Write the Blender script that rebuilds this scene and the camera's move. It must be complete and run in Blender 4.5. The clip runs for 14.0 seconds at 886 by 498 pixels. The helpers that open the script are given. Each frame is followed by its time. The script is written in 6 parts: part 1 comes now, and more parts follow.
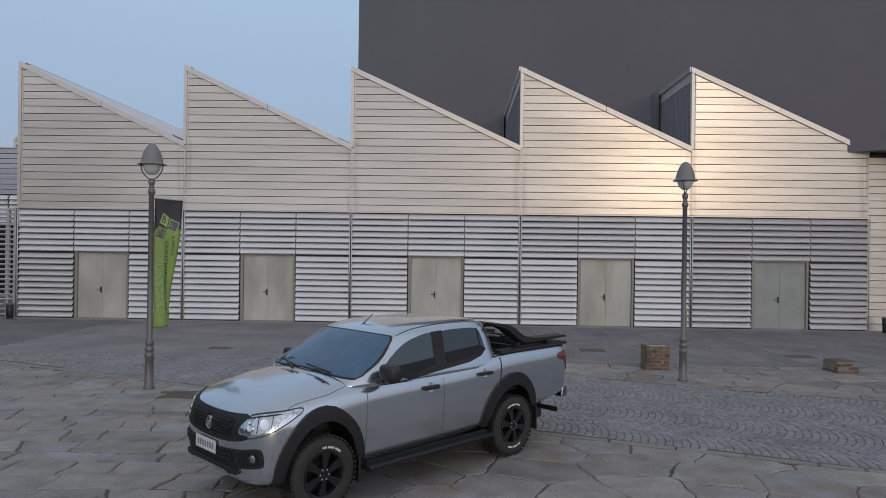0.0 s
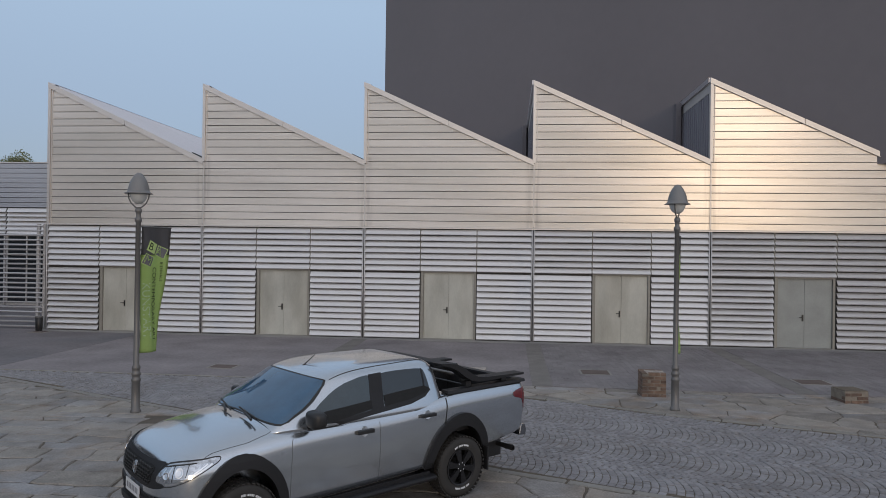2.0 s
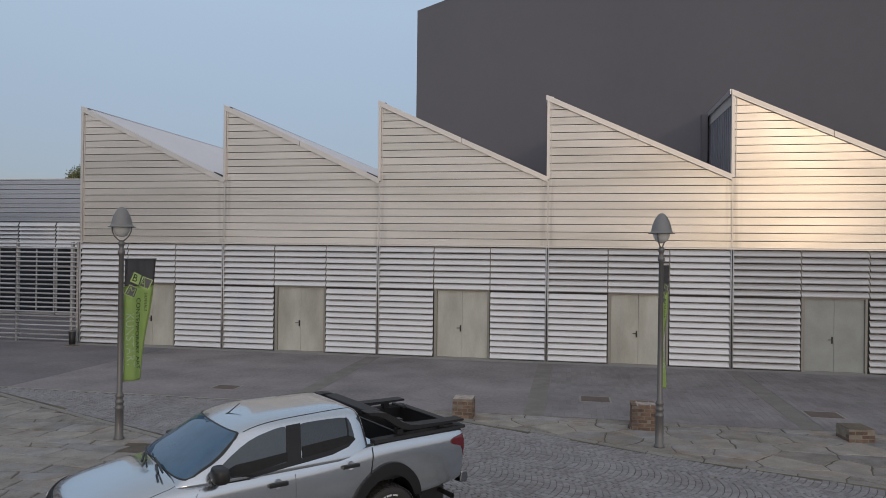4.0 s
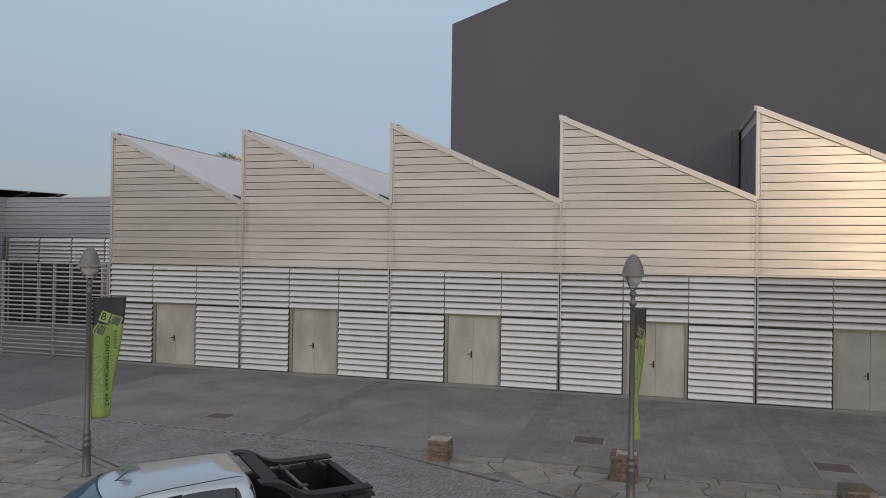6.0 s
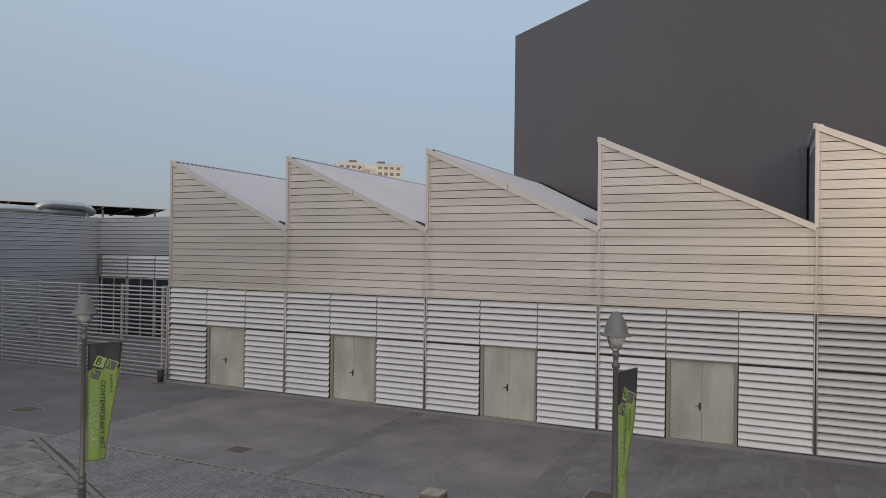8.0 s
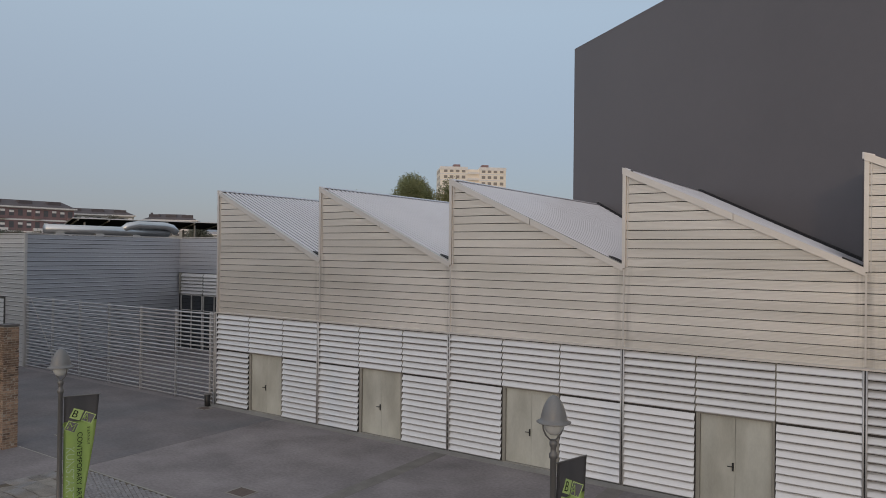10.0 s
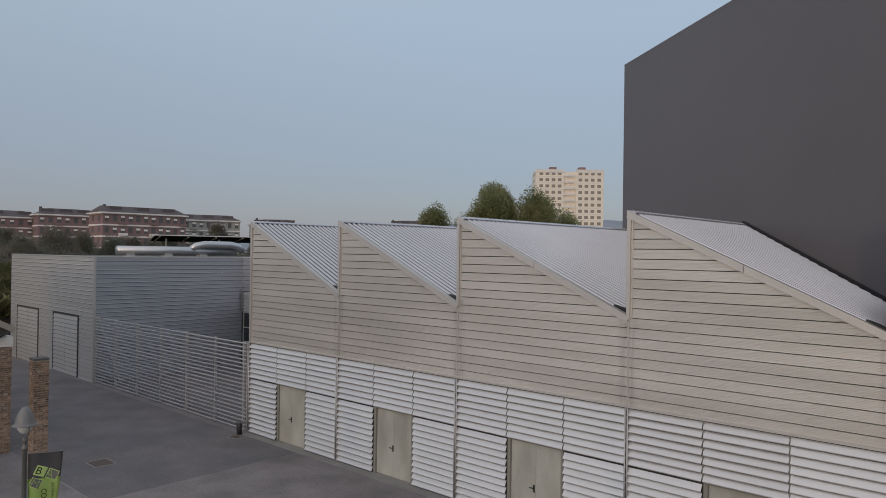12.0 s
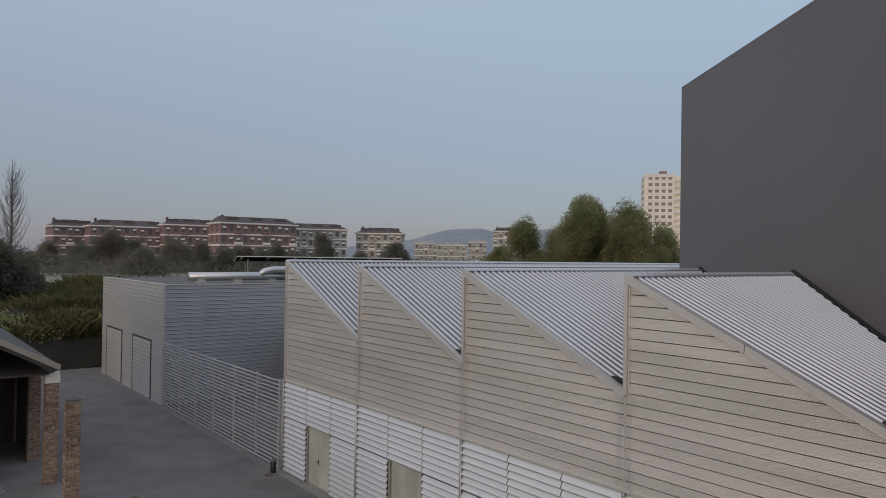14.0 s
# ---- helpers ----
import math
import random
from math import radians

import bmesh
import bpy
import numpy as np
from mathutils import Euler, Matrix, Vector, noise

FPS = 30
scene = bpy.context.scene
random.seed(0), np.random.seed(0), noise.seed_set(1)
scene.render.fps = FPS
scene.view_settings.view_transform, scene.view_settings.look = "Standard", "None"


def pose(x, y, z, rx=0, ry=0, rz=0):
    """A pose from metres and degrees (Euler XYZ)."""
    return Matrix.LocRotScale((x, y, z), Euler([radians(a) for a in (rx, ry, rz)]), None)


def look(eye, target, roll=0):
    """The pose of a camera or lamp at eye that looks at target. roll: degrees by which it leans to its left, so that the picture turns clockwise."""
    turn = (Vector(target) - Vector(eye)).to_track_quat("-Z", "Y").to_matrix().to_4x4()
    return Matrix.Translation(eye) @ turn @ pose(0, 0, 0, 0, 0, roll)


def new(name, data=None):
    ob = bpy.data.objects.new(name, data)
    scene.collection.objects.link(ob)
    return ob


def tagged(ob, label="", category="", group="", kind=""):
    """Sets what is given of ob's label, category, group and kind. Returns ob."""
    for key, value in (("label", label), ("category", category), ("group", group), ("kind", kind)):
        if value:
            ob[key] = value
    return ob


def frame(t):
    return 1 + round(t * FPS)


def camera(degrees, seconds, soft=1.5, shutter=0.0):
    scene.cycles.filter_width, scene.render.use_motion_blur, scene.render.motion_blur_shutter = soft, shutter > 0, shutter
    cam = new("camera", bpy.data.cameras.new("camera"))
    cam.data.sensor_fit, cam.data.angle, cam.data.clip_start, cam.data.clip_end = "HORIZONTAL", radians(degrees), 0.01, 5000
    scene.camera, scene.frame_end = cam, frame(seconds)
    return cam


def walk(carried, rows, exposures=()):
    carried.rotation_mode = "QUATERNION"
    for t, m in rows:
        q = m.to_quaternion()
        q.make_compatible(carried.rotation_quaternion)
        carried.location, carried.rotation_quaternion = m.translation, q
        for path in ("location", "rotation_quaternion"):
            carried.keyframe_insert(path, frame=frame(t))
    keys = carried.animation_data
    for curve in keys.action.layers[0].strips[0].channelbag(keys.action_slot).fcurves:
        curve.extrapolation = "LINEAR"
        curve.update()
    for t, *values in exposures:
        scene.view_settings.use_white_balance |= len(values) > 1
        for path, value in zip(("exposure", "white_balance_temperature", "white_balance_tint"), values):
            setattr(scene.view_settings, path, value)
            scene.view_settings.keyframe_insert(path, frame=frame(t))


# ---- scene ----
cam = camera(64.6, 14.0, soft=0.9)
PATH = [
    (0, (-0.771, 0.618, 2.657), (-0.819, 2.618, 2.658), 0.8),
    (0.5, (-0.464, 0.637, 2.759), (-0.544, 2.635, 2.761), 0.8),
    (1, (-0.151, 0.665, 2.86), (-0.266, 2.662, 2.864), 0.8),
    (1.5, (0.184, 0.71, 2.999), (0.033, 2.705, 3.004), 0.7),
    (2, (0.53, 0.766, 3.146), (0.341, 2.758, 3.151), 0.8),
    (2.5, (0.895, 0.83, 3.274), (0.668, 2.817, 3.282), 0.8),
    (3, (1.307, 0.898, 3.427), (1.037, 2.88, 3.434), 0.8),
    (5.5, (3.616, 1.761, 4.31), (3.106, 3.695, 4.32), 0.7),
    (6, (4.147, 2.074, 4.521), (3.585, 3.993, 4.532), 0.8),
    (6.5, (4.68, 2.364, 4.744), (4.063, 4.266, 4.755), 0.7),
    (7, (5.132, 2.721, 4.977), (4.448, 4.6, 4.988), 0.7),
    (7.5, (5.586, 3.093, 5.218), (4.832, 4.945, 5.229), 0.7),
    (8, (6.175, 3.57, 5.474), (5.33, 5.383, 5.485), 0.7),
    (8.5, (6.68, 4.031, 5.743), (5.761, 5.808, 5.752), 0.8),
    (9, (7.213, 4.537, 6.011), (6.227, 6.277, 6.022), 0.8),
    (11.5, (9.761, 7.644, 7.631), (8.472, 9.173, 7.641), 0.7),
    (12, (10.19, 8.279, 7.952), (8.849, 9.762, 7.964), 0.8),
    (12.5, (10.647, 9.028, 8.308), (9.253, 10.462, 8.323), 0.7),
    (13, (11.013, 9.847, 8.671), (9.566, 11.227, 8.687), 0.7),
    (13.5, (11.384, 10.686, 9.113), (9.875, 11.999, 9.128), 0.8),
    (14, (11.695, 11.406, 9.517), (10.138, 12.662, 9.537), 0.9),
]
walk(cam, [(t, look(eye, target, roll)) for t, eye, target, roll in PATH], exposures=((0.0, 0.07, 6640, 15), (3.0, 0.08, 6900, 15), (6.0, 0.07, 7300, 15), (9.0, 0.03, 7330, 15), (14.0, -0.04, 7260, 16)))

# ---- world and sun ----
SUN_AZ, SUN_EL = 163.5, 7.0          # degrees clockwise from +y, and above the horizon
world = bpy.data.worlds.new("dusk_sky")
world.use_nodes = True
scene.world = world
wn, wl = world.node_tree.nodes, world.node_tree.links
sky = wn.new("ShaderNodeTexSky")
sky.sky_type = "NISHITA"
sky.sun_disc = False
sky.sun_elevation, sky.sun_rotation = radians(SUN_EL), radians(SUN_AZ)
sky.altitude, sky.air_density, sky.dust_density, sky.ozone_density = 250, 1.0, 1.0, 3.0
# hazy evening: the clear sky veiled by an even blue-grey haze
veil = wn.new("ShaderNodeMix")
veil.data_type, veil.blend_type = "RGBA", "MIX"
veil.inputs[0].default_value = 0.72
coord, part_z, ramp_z = wn.new("ShaderNodeTexCoord"), wn.new("ShaderNodeSeparateXYZ"), wn.new("ShaderNodeValToRGB")
wl.new(coord.outputs["Generated"], part_z.inputs[0])
wl.new(part_z.outputs["Z"], ramp_z.inputs[0])
ramp_z.color_ramp.elements[0].position, ramp_z.color_ramp.elements[0].color = 0.0, (0.288, 0.320, 0.436, 1)
ramp_z.color_ramp.elements[1].position, ramp_z.color_ramp.elements[1].color = 1.0, (0.60, 0.69, 0.78, 1)
mid = ramp_z.color_ramp.elements.new(0.32)
mid.color = (0.465, 0.625, 0.795, 1)
gain = wn.new("ShaderNodeVectorMath")
gain.operation = "SCALE"
# the haze is brighter and warmer towards the sun
gain.inputs["Scale"].default_value = 6.2
sun_way = Vector((math.sin(radians(SUN_AZ)) * math.cos(radians(SUN_EL)), math.cos(radians(SUN_AZ)) * math.cos(radians(SUN_EL)), math.sin(radians(SUN_EL))))
toward, glow_part, glow, both = (wn.new(k) for k in ("ShaderNodeVectorMath", "ShaderNodeMapRange", "ShaderNodeVectorMath", "ShaderNodeVectorMath"))
toward.operation, glow_part.interpolation_type, glow.operation, both.operation = "DOT_PRODUCT", "SMOOTHSTEP", "SCALE", "ADD"
toward.inputs[1].default_value = sun_way
wl.new(coord.outputs["Generated"], toward.inputs[0])
wl.new(toward.outputs["Value"], glow_part.inputs[0])
glow_part.inputs[1].default_value, glow_part.inputs[2].default_value = -0.1, 1.0
glow.inputs[0].default_value = (3.15, 2.75, 2.45)
wl.new(glow_part.outputs[0], glow.inputs["Scale"])
wl.new(ramp_z.outputs["Color"], gain.inputs[0])
wl.new(gain.outputs[0], both.inputs[0])
wl.new(glow.outputs[0], both.inputs[1])
wl.new(both.outputs[0], veil.inputs[7])
wl.new(sky.outputs["Color"], veil.inputs[6])
wl.new(veil.outputs[2], wn["Background"].inputs["Color"])
wn["Background"].inputs["Strength"].default_value = 0.15
sun = new("sun", bpy.data.lights.new("sun", "SUN"))
sun.data.energy, sun.data.angle, sun.data.color = 0.30, radians(3.0), (1.0, 0.80, 0.56)
sun.matrix_world = look(sun_way * 100, (0, 0, 0))


# ---- materials ----
def mat(name, color, rough=0.6, metal=0.0, vary=0.12, size=1.0, fine=0.06, bump=0.0, bump_size=30.0, spec=0.5, each=0.0, coat=0.0, tint=None, stretch=(1, 1, 1), alt=None):
    """A node material: colour with a coarse and a fine variation, gloss variation and relief. size: metres of the coarse blotches."""
    m = bpy.data.materials.new(name)
    m.use_nodes = True
    nt, n = m.node_tree, m.node_tree.nodes
    b = n["Principled BSDF"]
    b.inputs["Metallic"].default_value = metal
    b.inputs["Specular IOR Level"].default_value = spec
    b.inputs["Coat Weight"].default_value = coat
    b.inputs["Coat Roughness"].default_value = 0.06
    pos = n.new("ShaderNodeNewGeometry")
    mp = n.new("ShaderNodeMapping")
    mp.inputs["Scale"].default_value = stretch
    nt.links.new(pos.outputs["Position"], mp.inputs["Vector"])
    def noise_at(scale, detail=4):
        t = n.new("ShaderNodeTexNoise")
        t.inputs["Scale"].default_value, t.inputs["Detail"].default_value = scale, detail
        nt.links.new(mp.outputs["Vector"], t.inputs["Vector"])
        return t
    coarse, grain = noise_at(1.0 / size), noise_at(14.0 / size, 6)
    def math_node(op, a, c):
        k = n.new("ShaderNodeMath")
        k.operation = op
        for i, v in enumerate((a, c)):
            if isinstance(v, (int, float)):
                k.inputs[i].default_value = v
            else:
                nt.links.new(v, k.inputs[i])
        return k.outputs[0]
    level = math_node("ADD", math_node("MULTIPLY", math_node("SUBTRACT", coarse.outputs["Fac"], 0.5), 2.4 * vary),
                      math_node("MULTIPLY", math_node("SUBTRACT", grain.outputs["Fac"], 0.5), 2.4 * fine))
    if each:
        info = n.new("ShaderNodeObjectInfo")
        level = math_node("ADD", level, math_node("MULTIPLY", math_node("SUBTRACT", info.outputs["Random"], 0.5), 2 * each))
        isl = n.new("ShaderNodeNewGeometry")
        level = math_node("ADD", level, math_node("MULTIPLY", math_node("SUBTRACT", isl.outputs["Random Per Island"], 0.5), 2 * each))
    val = math_node("ADD", level, 1.0)
    mix = n.new("ShaderNodeVectorMath")
    mix.operation = "SCALE"
    base = n.new("ShaderNodeRGB")
    base.outputs[0].default_value = (*color, 1)
    src = base.outputs[0]
    if tint:
        tm = n.new("ShaderNodeMix")
        tm.data_type = "RGBA"
        tm.inputs[6].default_value, tm.inputs[7].default_value = (*color, 1), (*tint, 1)
        ramp = n.new("ShaderNodeMapRange")
        ramp.inputs[1].default_value, ramp.inputs[2].default_value = 0.42, 0.68
        t2 = noise_at(0.55 / size, 5)
        nt.links.new(t2.outputs["Fac"], ramp.inputs[0])
        nt.links.new(ramp.outputs[0], tm.inputs[0])
        src = tm.outputs[2]
    if alt:
        pick, info2, am = n.new("ShaderNodeNewGeometry"), n.new("ShaderNodeObjectInfo"), n.new("ShaderNodeMix")
        am.data_type = "RGBA"
        am.inputs[7].default_value = (*alt, 1)
        nt.links.new(src, am.inputs[6])
        nt.links.new(math_node("FRACT", math_node("ADD", math_node("MULTIPLY", pick.outputs["Random Per Island"], 7.3), math_node("MULTIPLY", info2.outputs["Random"], 5.1)), 0.0), am.inputs[0])
        src = am.outputs[2]
    nt.links.new(src, mix.inputs[0])
    nt.links.new(val, mix.inputs["Scale"])
    nt.links.new(mix.outputs[0], b.inputs["Base Color"])
    nt.links.new(math_node("ADD", rough, math_node("MULTIPLY", math_node("SUBTRACT", grain.outputs["Fac"], 0.5), 0.25 * min(rough, 0.6))), b.inputs["Roughness"])
    if bump:
        bn = n.new("ShaderNodeBump")
        bn.inputs["Strength"].default_value, bn.inputs["Distance"].default_value = 1.0, bump
        bt = noise_at(bump_size, 5)
        nt.links.new(bt.outputs["Fac"], bn.inputs["Height"])
        nt.links.new(bn.outputs["Normal"], b.inputs["Normal"])
    return m


M = {
    "clad": mat("silver_cladding", (0.81, 0.762, 0.705), 0.355, 0.62, 0.07, 1.2, 0.05, each=0.045, tint=(0.71, 0.67, 0.61), stretch=(0.35, 1, 2.2), bump=0.0045, bump_size=1.6),
    "clad_grey": mat("grey_cladding", (0.67, 0.655, 0.645), 0.42, 0.55, 0.07, 1.5, 0.05, each=0.03, stretch=(0.35, 1, 2.2)),
    # side and court walls: the bluish sky reflection is mixed into the cladding colour
    "clad_blue": mat("sky_tinted_cladding", (0.475, 0.495, 0.54), 0.40, 0.5, 0.06, 2.0, 0.03, each=0.04),
    "slat": mat("aluminium_slat", (0.725, 0.715, 0.712), 0.42, 0.6, 0.05, 1.5, 0.03, each=0.03),
    "bar": mat("fence_bar", (0.50, 0.49, 0.50), 0.38, 0.5, 0.06, 1.0, 0.04),
    "trim": mat("metal_trim", (0.64, 0.615, 0.59), 0.46, 0.6, 0.08, 1.0, 0.04),
    "roof": mat("corrugated_roof_sheet", (0.65, 0.635, 0.66), 0.34, 0.8, 0.07, 3.0, 0.03),
    "roof_shade": mat("shaded_roof_sheet", (0.215, 0.21, 0.225), 0.5, 0.4, 0.12, 2.0, 0.08),
    "post_grey": mat("grey_metal_post", (0.53, 0.52, 0.515), 0.5, 0.5, 0.12, 0.6, 0.08),
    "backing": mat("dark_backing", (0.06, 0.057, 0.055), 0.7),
    "door": mat("door_paint", (0.475, 0.478, 0.43), 0.42, 0.0, 0.26, 0.6, 0.08, tint=(0.375, 0.370, 0.325), stretch=(1.3, 1, 0.45)),
    # leaf of the last door, its greenish reflection put into the colour
    "door_green": mat("door_paint_green", (0.29, 0.31, 0.30), 0.45, 0.0, 0.2, 0.6, 0.08),
    "frame": mat("door_frame_paint", (0.27, 0.26, 0.23), 0.5),
    "black": mat("black_plastic", (0.018, 0.018, 0.019), 0.45, 0.0, 0.1, 0.3),
    "dark_wall": mat("anthracite_render", (0.152, 0.140, 0.149), 0.5, 0.0, 0.10, 6.0, 0.05, bump=0.002, bump_size=40),
    "dark_flash": mat("dark_flashing", (0.02, 0.02, 0.022), 0.6),
    "panel": mat("ribbed_polycarbonate", (0.22, 0.22, 0.25), 0.35, 0.0, 0.1, 1.0),
    "asphalt": mat("worn_asphalt", (0.243, 0.221, 0.226), 0.88, 0.0, 0.32, 1.3, 0.30, bump=0.004, bump_size=60, tint=(0.194, 0.177, 0.183)),
    "soil": mat("dry_soil_and_grass", (0.17, 0.16, 0.11), 0.95, 0.0, 0.3, 6.0, 0.2, tint=(0.12, 0.13, 0.075)),
    "bed": mat("joint_sand", (0.100, 0.084, 0.068), 0.95, 0.0, 0.45, 0.7, 0.3, bump=0.01, bump_size=40, tint=(0.15, 0.122, 0.09)),
    "slab": mat("luserna_stone", (0.262, 0.258, 0.262), 0.62, 0.0, 0.42, 0.38, 0.42, bump=0.016, bump_size=11, each=0.16, tint=(0.235, 0.188, 0.150), alt=(0.285, 0.258, 0.226)),
    "sett": mat("porphyry_sett", (0.226, 0.220, 0.230), 0.66, 0.0, 0.24, 0.8, 0.22, bump=0.004, bump_size=50, each=0.13, tint=(0.185, 0.170, 0.166), alt=(0.252, 0.248, 0.258)),
    "kerb": mat("granite_strip", (0.25, 0.24, 0.22), 0.75, 0.0, 0.15, 0.5, 0.1, bump=0.004, bump_size=25, each=0.08),
    "pale_plaster": mat("old_plaster", (0.34, 0.31, 0.27), 0.9, 0.0, 0.15, 3.0, 0.08),
    "gravel": mat("roof_gravel", (0.16, 0.15, 0.15), 0.9, 0.0, 0.2, 2.0, 0.15),
    "rust": mat("rusty_iron_cover", (0.125, 0.095, 0.085), 0.85, 0.0, 0.2, 0.2, 0.2, bump=0.004, bump_size=50),
    "brick": mat("old_brick", (0.160, 0.108, 0.082), 0.88, 0.0, 0.50, 0.10, 0.40, bump=0.010, bump_size=40, each=0.30, tint=(0.215, 0.135, 0.096), alt=(0.330, 0.225, 0.160)),
    # darker brick and mortar for the stumps
    "brick_sooty": mat("dark_brick", (0.122, 0.084, 0.068), 0.9, 0.0, 0.55, 0.10, 0.45, bump=0.010, bump_size=40, each=0.24, tint=(0.160, 0.100, 0.074), alt=(0.205, 0.136, 0.100)),
    "mortar_sooty": mat("dark_mortar", (0.225, 0.195, 0.16), 0.9, 0.0, 0.45, 0.15, 0.3, bump=0.006, bump_size=40),
    "mortar": mat("lime_mortar", (0.34, 0.30, 0.25), 0.9, 0.0, 0.45, 0.15, 0.3, bump=0.006, bump_size=40),
    "pale_top": mat("broken_mortar_bed", (0.38, 0.335, 0.30), 0.9, 0.0, 0.5, 0.12, 0.4, bump=0.02, bump_size=20),
    "pole": mat("grey_pole_paint", (0.16, 0.155, 0.15), 0.42, 0.35, 0.1, 0.4, 0.06),
    "lampcap": mat("lamp_hood_paint", (0.20, 0.20, 0.20), 0.45, 0.2, 0.08, 0.3),
    "lampglass": mat("frosted_lamp_glass", (0.55, 0.56, 0.55), 0.18, 0.0, 0.05, 0.2, spec=0.6),
    "banner": mat("green_banner_cloth", (0.47, 0.62, 0.23), 0.75, 0.0, 0.08, 0.4),
    "banner_grey": mat("dark_grey_banner_cloth", (0.14, 0.138, 0.145), 0.75, 0.0, 0.08, 0.4),
    "ink": mat("dark_print", (0.03, 0.05, 0.02), 0.7),
    "ink_pale": mat("pale_print", (0.62, 0.74, 0.52), 0.7),
    "white": mat("white_paint", (0.72, 0.71, 0.68), 0.6, 0.0, 0.08, 0.5),
    "tile_roof": mat("grey_roof_tiles", (0.10, 0.095, 0.095), 0.8, 0.0, 0.2, 1.0, 0.12),
    "solar": mat("solar_panel", (0.012, 0.013, 0.018), 0.7, 0.0, 0.1, 1.0, spec=0.15),
    "duct": mat("galvanised_duct", (0.62, 0.63, 0.64), 0.33, 0.85, 0.06, 0.8, 0.04),
    "pane": mat("window_pane", (0.02, 0.024, 0.028), 0.05, 0.0, 0.05, 1.0, spec=0.7),
}


# rolled sheet: its ribs spread reflections upright
for key in ("clad",):
    nt = M[key].node_tree
    tan = nt.nodes.new("ShaderNodeTangent")
    tan.direction_type, tan.axis = "RADIAL", "Z"
    bs = nt.nodes["Principled BSDF"]
    nt.links.new(tan.outputs[0], bs.inputs["Tangent"])
    bs.inputs["Anisotropic"].default_value, bs.inputs["Anisotropic Rotation"].default_value = 0.75, 0.25

# ---- mesh helpers ----
def thing(name, label="", category="", group="", kind="", at=None):
    return tagged(place(new(name), at), label, category, group, kind)


def place(ob, m):
    if m is not None:
        ob.matrix_basis = m
    return ob


def part(name, bm, material, parent=None, label="", smooth=False, at=None):
    """Links a bmesh as one mesh object under a thing or a part."""
    me = bpy.data.meshes.new(name)
    bm.normal_update()
    bm.to_mesh(me)
    bm.free()
    return linked(name, me, material, parent, label, smooth, at)


def linked(name, me, material, parent=None, label="", smooth=False, at=None):
    if material is not None and not me.materials:
        for k in (material if isinstance(material, (list, tuple)) else [material]):
            me.materials.append(M[k] if isinstance(k, str) else k)
    if smooth:
        me.shade_smooth()
    ob = place(new(name, me), at)
    ob.parent = parent
    if label:
        ob["label"] = label
    return ob


def box(bm, x0, x1, y0, y1, z0, z1):
    v = [bm.verts.new((x, y, z)) for x in (x0, x1) for y in (y0, y1) for z in (z0, z1)]
    for f in ((0, 1, 3, 2), (4, 6, 7, 5), (0, 4, 5, 1), (2, 3, 7, 6), (0, 2, 6, 4), (1, 5, 7, 3)):
        bm.faces.new([v[i] for i in f])
    return v


def boxed(*a, bevel=0.0):
    bm = bmesh.new()
    box(bm, *a)
    if bevel:
        bmesh.ops.bevel(bm, geom=bm.edges[:], offset=bevel, segments=2, affect="EDGES", profile=0.7)
    return bm


def prism(bm, pts, offset):
    """A solid from a flat outline of 3D points, pushed along offset."""
    o = Vector(offset)
    a = [bm.verts.new(p) for p in pts]
    b = [bm.verts.new(Vector(p) + o) for p in pts]
    n = len(a)
    fs = [bm.faces.new(a[::-1]), bm.faces.new(b)]
    for i in range(n):
        fs.append(bm.faces.new((a[i], a[(i + 1) % n], b[(i + 1) % n], b[i])))
    bmesh.ops.recalc_face_normals(bm, faces=fs)
    return fs


def lathe(bm, profile, segs=16, axis="z", centre=(0, 0, 0), caps=True):
    """Turns a profile of (radius, height) round an axis."""
    rings = []
    for r, h in profile:
        ring = []
        for i in range(segs):
            a = 2 * math.pi * i / segs
            c, s = r * math.cos(a), r * math.sin(a)
            p = (c, s, h) if axis == "z" else (c, h, s) if axis == "y" else (h, c, s)
            ring.append(bm.verts.new(Vector(p) + Vector(centre)))
        rings.append(ring)
    fs = []
    for a, b in zip(rings, rings[1:]):
        for i in range(segs):
            fs.append(bm.faces.new((a[i], a[(i + 1) % segs], b[(i + 1) % segs], b[i])))
    if caps:
        fs.append(bm.faces.new(rings[0]))
        fs.append(bm.faces.new(rings[-1]))
    bmesh.ops.recalc_face_normals(bm, faces=fs)


def tube(bm, pts, r, segs=8):
    """A round bar through the points."""
    pts = [Vector(p) for p in pts]
    rings = []
    for i, p in enumerate(pts):
        d = (pts[min(i + 1, len(pts) - 1)] - pts[max(i - 1, 0)]).normalized()
        u = d.orthogonal().normalized() if i == 0 else (u - d * u.dot(d)).normalized()
        w = d.cross(u)
        rr = r[i] if isinstance(r, (list, tuple)) else r
        rings.append([bm.verts.new(p + (u * math.cos(2 * math.pi * k / segs) + w * math.sin(2 * math.pi * k / segs)) * rr) for k in range(segs)])
    fs = []
    for a, b in zip(rings, rings[1:]):
        for i in range(segs):
            fs.append(bm.faces.new((a[i], a[(i + 1) % segs], b[(i + 1) % segs], b[i])))
    fs.append(bm.faces.new(rings[0]))
    fs.append(bm.faces.new(rings[-1]))
    bmesh.ops.recalc_face_normals(bm, faces=fs)


